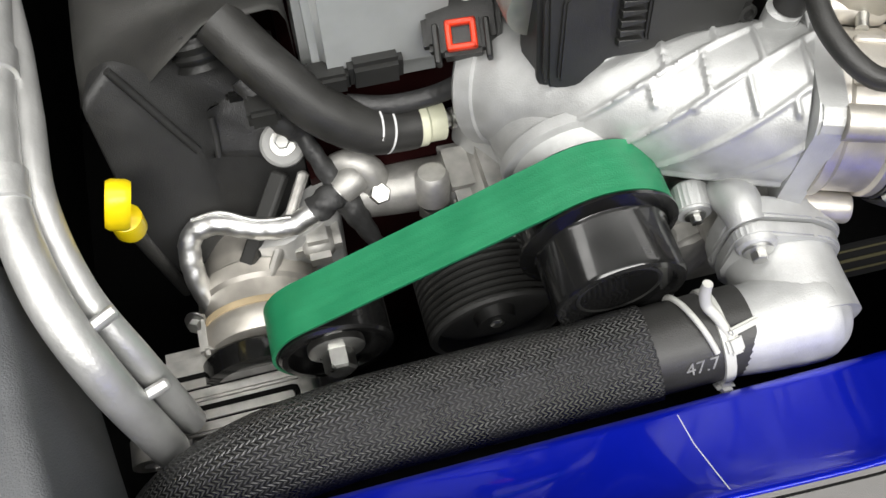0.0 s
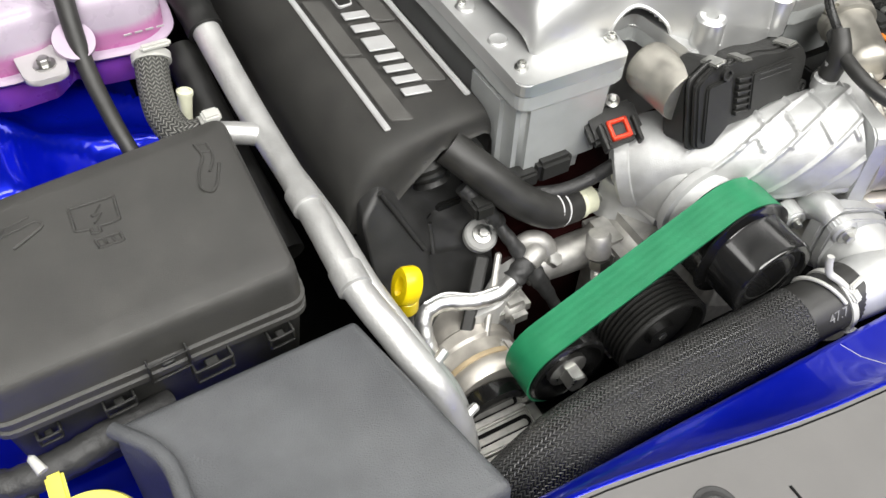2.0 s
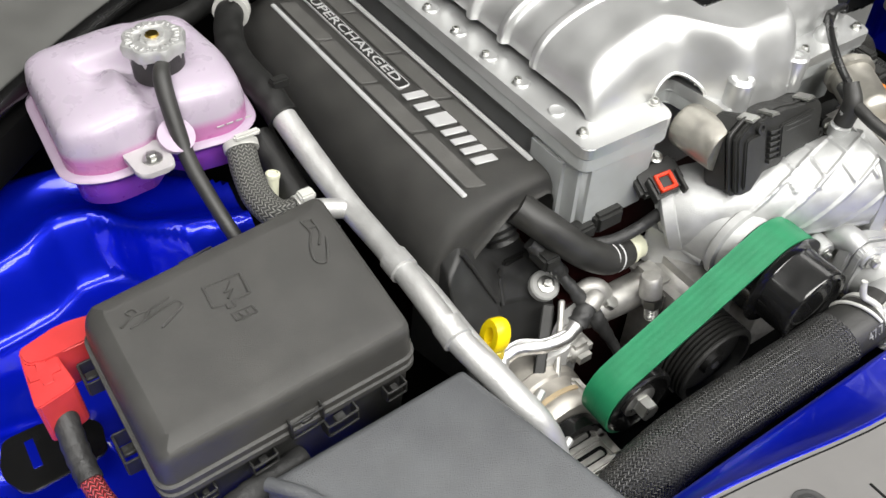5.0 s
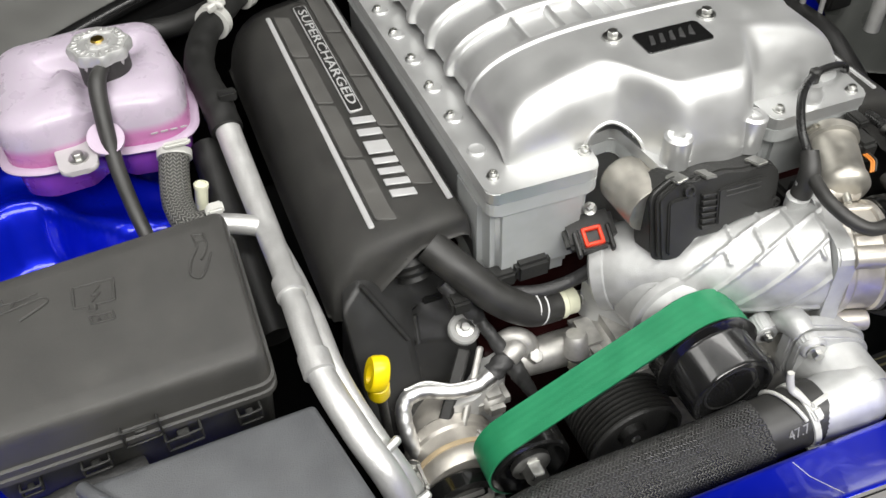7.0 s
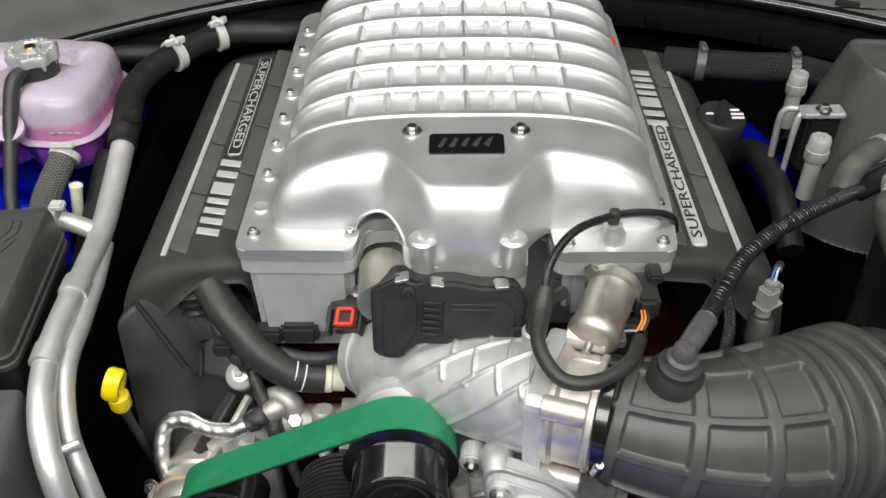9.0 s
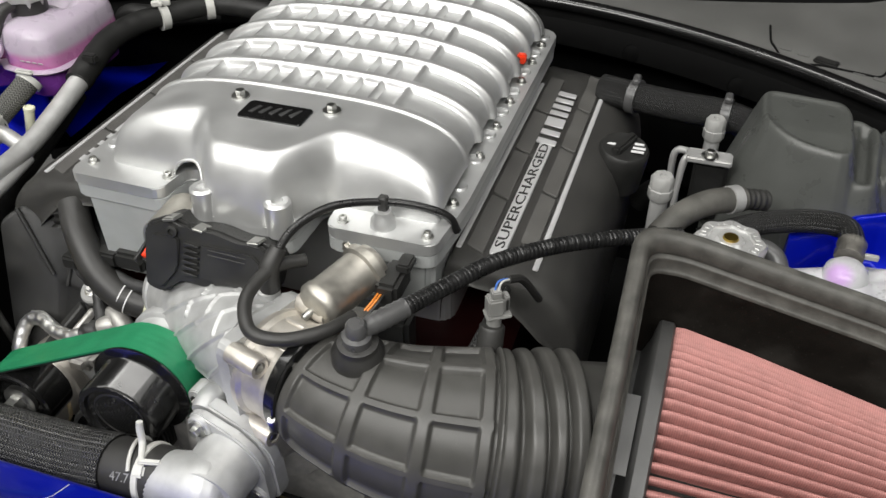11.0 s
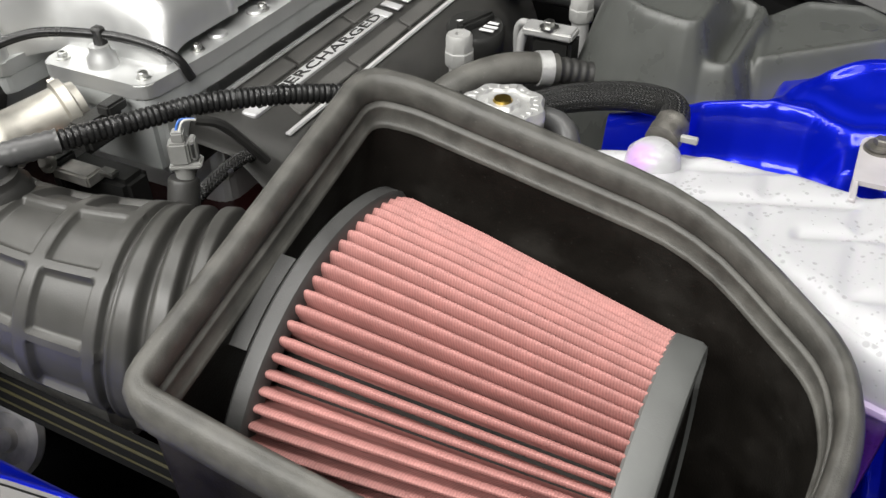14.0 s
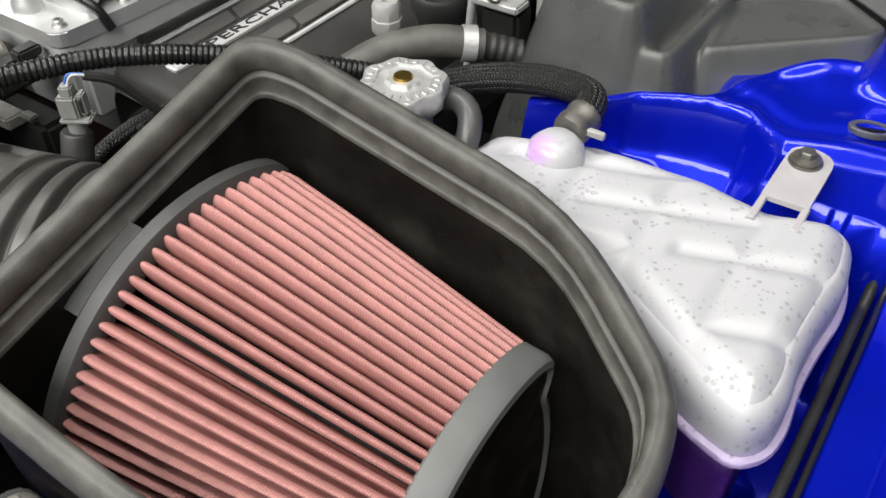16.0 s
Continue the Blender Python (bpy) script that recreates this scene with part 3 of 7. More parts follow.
def front_beam():
    """Radiator support: a pressed channel with a rounded bay edge, its top bowed towards the trim."""
    rows = []
    for x in np.linspace(-0.66, 0.95, 90):
        e = trim_y(x)
        w = -0.366 - e
        rows.append([(x, -0.354, 0.60), (x, -0.3575, 0.704), (x, -0.3595, 0.711), (x, -0.363, 0.7145), (x, -0.366, 0.716), (x, -0.366 - w * 0.35, 0.724), (x, -0.366 - w * 0.75, 0.742), (x, e + 0.004, 0.7505), (x, e + 0.0015, 0.7545), (x, e - 0.002, 0.7555), (x, e - 0.005, 0.754), (x, e - 0.03, 0.752), (x, e - 0.03, 0.60)])
    return sheet(rows)


beam = single("radiator_support", front_beam(), BLUE, "glossy blue painted radiator support beam across the front", "car body", kind="structure", smooth=50)
part("seam", sweep([(-0.058, -0.366, 0.7160), (-0.0585, -0.366 - (-0.366 - trim_y(-0.0585)) * 0.35, 0.7241), (-0.0595, -0.366 - (-0.366 - trim_y(-0.0595)) * 0.75, 0.7421), (-0.060, trim_y(-0.06) + 0.004, 0.7506)], 0.00035, 6, 1), WHITE_PRINT, beam)
tp = thing("front_trim_panel", (0.1, -0.58, 0.745), "grey textured plastic radiator shroud panel behind the front beam", "trim panel")
edge = [(x, trim_y(x) - 0.003) for x in np.linspace(0.95, -0.66, 60)]
part("panel", prism([(-0.66, -0.80), (0.95, -0.80)] + edge, 0.735, 0.7575, 0.002), TRIM_GREY, tp)
for i, x in enumerate((-0.62, -0.215, 0.19, 0.60)):
    part("seam", rbox((x, -0.63, 0.758), (0.0018, 0.36, 0.001), 0), DARK, tp)
part("seam", sweep([(x, trim_y(x) - 0.0065, 0.7574) for x in np.linspace(-0.6, 0.9, 40)], 0.0008, 6, 1), DARK, tp)
PIN = finish("push_pin", lathe([(0.0165, 0.0), (0.0165, 0.0005), (0.0145, -0.0035), (0.0125, -0.0035), (0.012, 0.0018), (0.009, 0.003), (0.0085, 0.002), (0, 0.002)], seg=28), PLASTIC_SOFT, 30)
for x in (-0.272, 0.05, 0.37):
    part("push_pin", PIN, PLASTIC_SOFT, tp, m=pose(x, -0.4385, 0.758))
for i in range(10):
    x = -0.10 + i * 0.047
    part("emboss_bar", prism(rounded([(x, -0.480), (x + 0.037, -0.480), (x + 0.042, -0.450), (x + 0.005, -0.450)], 0.006, 3), 0.755, 0.7588, 0.0012, 2), TRIM_GREY, tp)

# Floor and firewall close the bay; the shade is in their colour.
single("bay_floor", rbox((0, 0.1, 0.155), (1.9, 1.4, 0.31), 0.0), DARK, "near-black block below the engine, shade put into its colour", "undertray", kind="structure")
single("firewall", rbox((0, 0.66, 0.58), (2.0, 0.02, 0.60), 0.002), DARK, "near-black firewall panel behind the engine, shade in its colour", "firewall", kind="structure")


def cowl_y(x):
    return 0.595 - 0.26 * ((x - 0.05) / 0.66) ** 2


def cowl_skin(rows):
    xs = np.linspace(-1.0, 1.05, 60)
    return sheet([[(x, cowl_y(x) + dy, z) for x in xs] for dy, z in rows])


single("cowl_wall", cowl_skin([(0.045, 0.55), (0.04, 0.755), (-0.008, 0.762), (-0.015, 0.768), (-0.015, 0.79), (-0.004, 0.806), (0.02, 0.81)]), COWL_SHADED, "black plastic cowl wall along the firewall, hood shade in its colour", "cowl", kind="structure")
single("cowl_panel", cowl_skin([(0.02, 0.812), (0.05, 0.825), (0.1, 0.83), (0.25, 0.86), (0.6, 1.0)]), COWL_GREY, "dark grey plastic cowl grille panel below the windscreen", "cowl", kind="structure")
single("hood_seal", sweep([(x, cowl_y(x) + 0.018, 0.822) for x in np.linspace(-0.98, 1.02, 25)], 0.011, 12, 3), GLOSS_BLACK, "black rubber hood seal along the cowl", "seal", kind="structure")
cad = thing("cowl_access_door", (0.62, 0.62, 0.85), "grey plastic access door in the cowl panel", "access panel")
def cowl_z(x, y):
    return float(np.interp(y - cowl_y(x), [0.02, 0.05, 0.1, 0.25, 0.6], [0.812, 0.825, 0.83, 0.86, 1.0]))


DOOR = [(0.490, 0.60), (0.494, 0.54), (0.515, 0.497), (0.56, 0.488), (0.636, 0.465), (0.645, 0.48), (0.652, 0.60)]
part("door_gap", sweep([(x, y, cowl_z(x, y) + 0.001) for x, y in rounded(DOOR, 0.012, 4)[3:-3]], 0.0016, 8, 3), DARK, cad)
part("latch", rbox((0, 0, 0), (0.034, 0.014, 0.006), 0.002, 2, m=pose(0.569, 0.494, cowl_z(0.569, 0.494) + 0.002, 6, 0, -25)), PLASTIC, cad)
for k in range(6):
    x, y = 0.515 + k * 0.024, 0.525 - k * 0.013
    part("emboss_bar", rbox((0, 0, 0), (0.016, 0.007, 0.0016), 0.0005, 1, m=pose(x, y, cowl_z(x, y) + 0.001, 8, 0, -20)), COWL_GREY, cad)
for x in (-0.42, 0.30, 0.46):
    part("boss", lathe([(0.014, -0.004), (0.013, 0.0015), (0.010, 0.003), (0, 0.0035)], (x, cowl_y(x) - 0.0155, 0.781), (0, -1, 0.1), 20), COWL_SHADED, cad)

# ---- supercharger ----
sc = thing("supercharger", (0, 0.15, 0.5), "cast silver aluminium supercharger with ribbed domed lid", "supercharger")
FLANGE_Z = 0.850


LID_W, LID_H = 0.190, 0.071


def lid_shoulder(a):
    t = min(1.0, max(0.0, (a - 0.022) / 0.068))
    return t ** 3 * (10 - 15 * t + 6 * t * t)


def lid_front(a):
    """Where the lid's front wall stands, by the distance from the middle line."""
    return -0.121 + 0.057 * lid_shoulder(a)


def lid_height(x, y):
    a, k = abs(x), lid_shoulder(abs(x))
    prof = (1 - (a / LID_W) ** 3) ** (1 / 3)
    s = (y - lid_front(a)) / (0.034 * (1 - k) + 0.046 * k)
    f = 0.0 if s < 0 else (1 - (1 - min(1, s)) ** 2.2) ** 0.60
    f *= math.sin(min(1, max(0, (0.425 - y) / 0.05)) * math.pi / 2) ** 0.7
    return 0.0 if min(prof, f) < 1e-4 else LID_H * (1 - min(1.0, ((1 - prof) ** 1.7 + (1 - f) ** 1.7) ** (1 / 1.7)))


def dome():
    """Ribbed lid: steep rounded walls, two shoulders set back beside a forward nose, cross ribs with pockets between them."""
    W, H, n = LID_W, LID_H, 3.0
    ph = np.linspace(-math.pi / 2, math.pi / 2, 190)
    xs = W * np.sin(ph) * 0.999
    ys = np.concatenate([np.linspace(-0.126, -0.022, 160), np.linspace(-0.0212, 0.024, 36), np.linspace(0.0252, 0.425, 320)])
    DIVIDERS = (-0.121, -0.082, -0.052, -0.026, 0.0, 0.027, 0.051, 0.076, 0.106)
    rows = []
    for u in ys:
        row = []
        for x in xs:
            a = abs(x)
            prof = (1 - (a / W) ** n) ** (1 / n)
            y = u + (lid_front(a) + 0.121) * min(1.0, max(0.0, (0.024 - u) / 0.145))
            z = lid_height(x, y)
            rib = (y - 0.034) / 0.0565
            d = 0.0
            if y > 0.012 and y < 0.385:
                ph_ = abs(rib - round(rib))
                crown = float(sstep(0.115, 0.05, ph_)) * float(sstep(0.0, 0.25, prof))
                d = -0.0022 * crown
                if y > 0.034:
                    val = float(sstep(0.085, 0.150, ph_))
                    if -0.121 < x < 0.106:
                        g = min(abs(x - q) for q in DIVIDERS)
                        d += 0.0080 * val * float(sstep(0.0012, 0.0034, g))
                    else:
                        e = -0.121 - x if x < 0 else x - 0.106
                        d += 0.0062 * val * float(sstep(0.0015, 0.008, e)) * float(sstep(0.0, 0.12, prof))
            nx, nz = (a / W) ** (n - 1) / W * math.copysign(1, x), prof ** (n - 1) / H
            q = math.hypot(nx, nz) or 1
            z0 = FLANGE_Z - 0.004
            row.append((x - d * nx / q, y, z0 + max(0, z - d * nz / q) + (0.004 if z > 0.001 else 0)))
        rows.append(row)
    bm = sheet(rows)
    # arched openings in the front wall over the motor can and beside the tab
    cx, rx, rz = -0.084, 0.025, 0.024

    def inside(p):
        return math.hypot((p.x - cx) / rx, (p.z - 0.846) / rz) if p.y < -0.015 else 9.0
    E = {v: inside(v.co) for v in bm.verts}
    gone = [f for f in bm.faces if all(E[v] < 1 for v in f.verts) or f.calc_center_median().z < FLANGE_Z - 0.003]
    lost = set(gone)
    moves = []
    for v in bm.verts:
        if E[v] < 1 and any(f not in lost for f in v.link_faces):
            w = min((e.other_vert(v) for e in v.link_edges if E[e.other_vert(v)] >= 1), key=lambda q: abs(q.co.x - v.co.x), default=None)
            if w:
                lo, hi = 0.0, 1.0
                for _ in range(14):
                    mid = (lo + hi) / 2
                    lo, hi = (mid, hi) if inside(v.co.lerp(w.co, mid)) < 1 else (lo, mid)
                moves.append((v, v.co.lerp(w.co, hi)))
    for v, p in moves:
        v.co = p
    bmesh.ops.delete(bm, geom=gone, context="FACES")
    return bm


part("lid", dome(), ALU_LID, sc, "satin silver ribbed lid", smooth=60)
rim = []
for q in np.linspace(0.02, math.pi - 0.02, 21):
    x, z = -0.084 + 0.0255 * math.cos(q), 0.846 + 0.0245 * math.sin(q)
    rim.append((x, next(y for y in np.linspace(lid_front(abs(x)), 0.02, 200) if FLANGE_Z + lid_height(x, y) >= z), z))
part("arch_rim", sweep(rim, 0.0019, 10, 3), ALU_LID, sc)
flange_plan = rounded([(-0.222, -0.094), (-0.108, -0.096), (-0.102, -0.050), (-0.066, -0.046), (-0.058, -0.121), (0.056, -0.121), (0.058, -0.045), (0.080, -0.045),
                       (0.083, -0.100), (0.198, -0.100), (0.206, -0.02), (0.206, 0.435), (-0.222, 0.435)],
                      [0.012, 0.012, 0.01, 0.008, 0.01, 0.01, 0.01, 0.006, 0.012, 0.012, 0.02, 0.03, 0.03])
part("flange", prism(flange_plan, 0.8365, FLANGE_Z, 0.0018), ALU_LID, sc)
part("lower_flange", prism([(x * 0.994, y + (0.0012 if y < 0 else -0.0012)) for x, y in flange_plan], 0.820, 0.8362, 0.0018), GREY_CASE, sc)
case = prism(rounded([(-0.205, -0.02), (0.19, -0.02), (0.19, 0.42), (-0.205, 0.42)], 0.02), 0.62, 0.8205, 0.006)
part("case", case, ALU_LID, sc, "raw cast lower case")
corner = bmesh.new()
rbox((-0.163, -0.053, 0.776), (0.104, 0.074, 0.098), 0.009, 3, taper=0.05, bm=corner)
rbox((-0.167, -0.036, 0.755), (0.104, 0.066, 0.128), 0.008, 2, bm=corner)
part("corner_housing", corner, GREY_CASE, sc, "grey coated corner housing")
part("corner_housing", rbox((0.143, -0.05, 0.793), (0.10, 0.075, 0.088), 0.009, 3, taper=0.08), GREY_CASE, sc, "grey coated corner housing")
for x in (-0.041, 0.041):
    part("boss", lathe([(0.0135, -0.032), (0.0135, 0.004), (0.011, 0.0065), (0.006, 0.0065), (0.0055, 0.002), (0, 0.002)], (x, -0.1125, 0.873), seg=24), ALU_LID, sc)
LUG = finish("lug", lathe([(0.0095, -0.008), (0.0092, 0.003), (0.008, 0.0045), (0.0065, 0.004), (0, 0.004)], seg=20), ALU_LID, 30)
for k in range(8):
    part("lug", LUG, ALU_LID, sc, m=pose(-0.206, -0.028 + k * 0.0565, FLANGE_Z - 0.002))
    part("lug", LUG, ALU_LID, sc, m=pose(0.189, 0.008 + k * 0.0565, FLANGE_Z - 0.002))
bolts(sc, [(-0.207, -0.069, FLANGE_Z), (-0.113, -0.070, FLANGE_Z), (0.097, -0.086, FLANGE_Z), (0.186, -0.086, FLANGE_Z)] +
      [(-0.209, y, FLANGE_Z) for y in (0.032, 0.089, 0.145, 0.202, 0.258, 0.315, 0.371)] + [(0.193, y, FLANGE_Z) for y in (-0.025, 0.071, 0.142, 0.205, 0.262, 0.32, 0.376)], SOCKET)
for x in (-0.0528, 0.0528):
    part("lid_bolt_seat", lathe([(0.0125, -0.01), (0.0125, -0.002), (0.011, 0.0), (0, 0.0)], (x, 0, 0.9205), seg=24), ALU_LID, sc)
    part("bolt", BOLT, STEEL, sc, m=pose(x, 0, 0.9205))
part("stud_boss", lathe([(0.0135, -0.004), (0.0125, 0.008), (0.009, 0.012), (0.0085, 0.018), (0, 0.018)], (0.138, -0.081, FLANGE_Z), seg=24), ALU_LID, sc)
badge = part("badge", prism(rounded([(-0.036, -0.041), (0.036, -0.041), (0.036, -0.006), (-0.036, -0.006)], 0.004), 0, 0.003, 0.0008, 1, m=pose(0, 0, 0.9195)), GLOSS_BLACK, sc, "black badge plate with a raised motif")
for k in range(5):
    x = -0.028 + k * 0.011
    part("motif_bar", prism([(x, -0.030 + 0.001 * k), (x + 0.005, -0.030), (x + 0.010, -0.016 + 0.001 * k), (x + 0.006, -0.015)], 0.9222, 0.9234, 0.0003, 1), PLASTIC_SOFT, badge)

# ---- coil covers ----


def coil_cover(side):
    """side -1: passenger bank, +1: driver bank; the two mirror each other."""
    s = side
    x_in, x_out = (0.226, 0.372) if s < 0 else (0.194, 0.340)
    c = thing("coil_cover", (s * 0.30, 0.18, 0.7), "black plastic coil cover with silver stripes and raised lettering", "engine cover", group="coil covers")
    w = x_out - x_in
    sec = [(-0.004, 0.745), (-0.002, 0.79), (0.002, 0.800), (0.008, 0.803), (0.35 * w, 0.799), (0.60 * w, 0.793), (0.72 * w, 0.787), (0.82 * w, 0.777), (0.9 * w, 0.763), (0.965 * w, 0.742)]
    sec += [(w, 0.720), (w + 0.0008, 0.710), (w + 0.0035, 0.7045)] if s < 0 else [(w, 0.715), (w + 0.001, 0.66), (w + 0.002, 0.60)]
    hem = sec[-1][1]
    # the front edge rolls over into a skirt that is arched above the breather neck and ends in a flared lip
    nose = [(-0.0615, 0.0660), (-0.0595, 0.0625), (-0.0580, 0.0580), (-0.0575, 0.040), (-0.0570, 0.026), (-0.0560, 0.016), (-0.0530, 0.0085), (-0.048, 0.0035), (-0.040, 0.0010), (-0.02, 0.0)]
    rows = []
    for y, drop in nose + [(y, 0.0) for y in np.linspace(0.02, 0.40, 12)] + [(0.425, 0.004), (0.435, 0.02)]:
        row = []
        for dx, z in sec:
            skirt = 0.36 + 0.64 * float(sstep(0.40, 0.72, dx / w)) if y < 0 else 1.0
            row.append((s * (x_in + dx), y, max(z - drop * skirt, hem)))
        rows.append(row)
    bm = sheet(rows)
    bmesh.ops.solidify(bm, geom=bm.faces[:], thickness=0.003)
    part("shell", bm, COIL_BLACK, c, smooth=50)

    def top(x):
        return float(np.interp(abs(x) - x_in, [a for a, _ in sec], [b for _, b in sec]))
    st = (0.2355, 0.317) if s < 0 else (0.2015, 0.2845)
    for x in st:
        part("stripe", rbox((0, 0, 0), (0.006, 0.425 if s < 0 else 0.392, 0.003), 0.001, m=pose(s * x, 0.180 if s < 0 else 0.162, top(x) + 0.0008)), SILVER_PRINT, c, "silver stripe")
    mid = s * (st[0] + st[1]) / 2
    zt = top(mid) + 0.0006
    for k in range(4):
        y = 0.02 + k * 0.104
        for off, ln in ((-0.5, 0), (0.5, 0.03)):
            x = mid + off * (st[1] - st[0]) * 0.60
            part("raised_pad", prism(rounded([(x - 0.0105, y + ln - 0.045), (x + 0.0105, y + ln - 0.054), (x + 0.0105, y + ln + 0.045), (x - 0.0105, y + ln + 0.054)], 0.002, 2), top(x) - 0.002, top(x) + 0.0014, 0.0008, 1), COIL_BLACK, c)
    m = Matrix.Translation((mid - s * 0.001, 0.268 if s < 0 else 0.091, zt + 0.0012)) @ pose(0, 0, 0, 0, 0, 90 * s)
    part("name_plate", prism(rounded([(-0.1225, -0.0082), (0.1225, -0.0082), (0.1225, 0.0082), (-0.1225, 0.0082)], 0.004, 3), -0.003, 0.0006, 0.0004, 1, m=m), SILVER_PRINT, c)
    part("name_plate_field", prism(rounded([(-0.1213, -0.0070), (0.1213, -0.0070), (0.1213, 0.0070), (-0.1213, 0.0070)], 0.003, 3), -0.002, 0.001, 0.0002, 1, m=m), PLASTIC if s < 0 else SILVER_PRINT, c)
    letters("SUPERCHARGED", 0.0235, 0.0006, m @ pose(0, 0, 0.0012) @ Matrix.Diagonal((1.27, 0.66, 1, 1)), SILVER_PRINT if s < 0 else PLASTIC, "lettering", c, "raised lettering on the name plate")
    # plain slanted bars stand for the maker's mark
    widths = (0.012, 0.012, 0.022, 0.010, 0.010, 0.010, 0.011)
    x = -0.082
    m2 = Matrix.Translation((mid - s * 0.002, 0.052 if s < 0 else 0.282, zt + 0.0008)) @ pose(0, 0, 0, 0, 0, 90 * s)
    for i, wd in enumerate(widths):
        part("mark_bar", prism([(x, -0.0125), (x + wd, -0.0125), (x + wd + 0.005, 0.0125), (x + 0.005, 0.0125)], 0, 0.002, 0.0005, 1, m=m2), SILVER_PRINT, c, "silver bar")
        x += wd + (0.011 if i in (0, 1) else 0.008)
    return c


coil_cover(-1)
coil_cover(1)

# ---- snout, throttle body, actuator ----
sn = thing("intake_snout", (0, -0.17, 0.6), "rough cast silver aluminium intake elbow with raised ribs", "intake manifold")


def snout_wave(s, a):
    """Thin raised casting ribs: slanting bands, tied by short cross ribs on the upper side."""
    def line(v, period, half):
        d = v % period
        return float(sstep(half, half * 0.5, min(d, period - d)))
    g = float(sstep(0.045, 0.058, s)) * float(sstep(0.222, 0.214, s))
    slant = s - a * 0.064
    one = line(slant, 2 * math.pi * 0.064 / 9, 0.0034)
    rank = math.floor(slant / (2 * math.pi * 0.064 / 9))
    up = float(sstep(0.62, 0.70, a)) * float(sstep(2.0, 1.9, a))
    two = line(s + a * 0.016 + 0.011 * (rank % 3), 0.034, 0.0021) * up * float(sstep(0.095, 0.100, s))
    hem = float(sstep(0.0030, 0.0016, abs(a - 5.75) * 0.048))
    return 1.0 + 0.050 * max(one, two, hem) * g


part("elbow", sweep([(-0.090, -0.112, 0.726), (-0.076, -0.124, 0.733), (-0.03, -0.157, 0.748), (0.03, -0.192, 0.764), (0.072, -0.214, 0.775)], [0.042, 0.046, 0.047, 0.049, 0.051], 180, 40, wave=snout_wave), ALU_CAST, sn, smooth=70)
part("pulley_neck", lathe([(0.050, 0.0), (0.046, 0.02), (0.041, 0.05), (0.040, 0.07), (0.037, 0.085), (0, 0.085)], (-0.063, -0.125, 0.722), (0, -1, 0.0), 40), ALU_CAST, sn)
AX = Vector((0.94, -0.33, 0.03)).normalized()
part("flange", prism(rounded([(-0.05, -0.05), (0.05, -0.05), (0.05, 0.05), (-0.05, 0.05)], 0.014), -0.009, 0.007, 0.002, m=upright((0.070, -0.214, 0.772), AX)), ALU_CAST, sn)
part("mounting_foot", prism(rounded([(-0.122, -0.105), (-0.112, -0.128), (-0.088, -0.165), (-0.070, -0.165), (-0.075, -0.10)], 0.006, 4), 0.66, 0.70, 0.003, 2, z_at=lambda x, y: 0.712 + (y + 0.12) * 0.3), ALU_CAST, sn)
part("vacuum_port", lathe([(0.011, 0), (0.011, 0.012), (0.007, 0.014), (0.007, 0.03), (0, 0.03)], (0.058, -0.178, 0.812), (0, 0, 1), 20), ALU_CAST, sn)

GUSSET = [Vector(p) for p in ((-0.100, -0.094, 0.690), (-0.098, -0.172, 0.700), (-0.058, -0.152, 0.727))]
gn = (GUSSET[1] - GUSSET[0]).cross(GUSSET[2] - GUSSET[0]).normalized()
gus = bmesh.new()
lower, upper = [gus.verts.new(p - gn * 0.006) for p in GUSSET], [gus.verts.new(p) for p in GUSSET]
gus.faces.new(lower[::-1])
gus.faces.new(upper)
for i in range(3):
    gus.faces.new((lower[i], lower[(i + 1) % 3], upper[(i + 1) % 3], upper[i]))
part("gusset", gus, ALU_CAST, sn)
for i in range(3):
    part("gusset_rim", sweep([GUSSET[i], GUSSET[(i + 1) % 3]], 0.0042, 12), ALU_CAST, sn)
part("end_cover", lathe([(0.043, -0.010), (0.0465, -0.008), (0.0465, 0.004), (0.0435, 0.007), (0.026, 0.009), (0.024, 0.013), (0, 0.014)], (-0.093, -0.1085, 0.7255), (-0.62, 0.55, -0.30), 40), ALU_CAST, sn)
part("neck_collar", lathe([(0.0425, 0.052), (0.0455, 0.054), (0.0455, 0.062), (0.0425, 0.064)], (-0.063, -0.125, 0.722), (0, -1, 0.0), 40), ALU_CAST, sn)

tb = thing("throttle_body", (0.095, -0.22, 0.7), "machined pale aluminium throttle body with bolt bosses", "throttle body")
C0 = Vector((0.076, -0.215, 0.770))
part("barrel", lathe([(0.054, 0), (0.054, 0.006), (0.0505, 0.010), (0.0505, 0.045), (0.048, 0.05), (0, 0.05)], C0, AX, 48), ALU_WARM, tb)
Mtb = upright(C0, AX)
for a, b in ((1, 1), (1, -1), (-1, 1), (-1, -1)):
    p = Mtb @ Vector((a * 0.0435, b * 0.0435, 0.0))
    bossbm = lathe([(0.0105, 0), (0.0105, 0.034), (0.0095, 0.036), (0.006, 0.036), (0.0055, 0.030), (0, 0.030)], p, AX, 20)
    part("bolt_boss", bossbm, ALU_WARM, tb)
    part("bolt", BOLT_SMALL, STEEL, tb, m=axis_frame(p + AX * 0.030, AX))

for a, ln in ((20, 0.040), (75, 0.030), (110, 0.040), (-35, 0.040)):
    q = math.radians(a)
    part("casting_rib", rbox((0.0512 * math.cos(q), 0.0512 * math.sin(q), 0.027), (0.005, 0.004, ln), 0.0012, 1, m=Mtb @ Matrix.Rotation(0, 4, "Z")), ALU_WARM, tb)
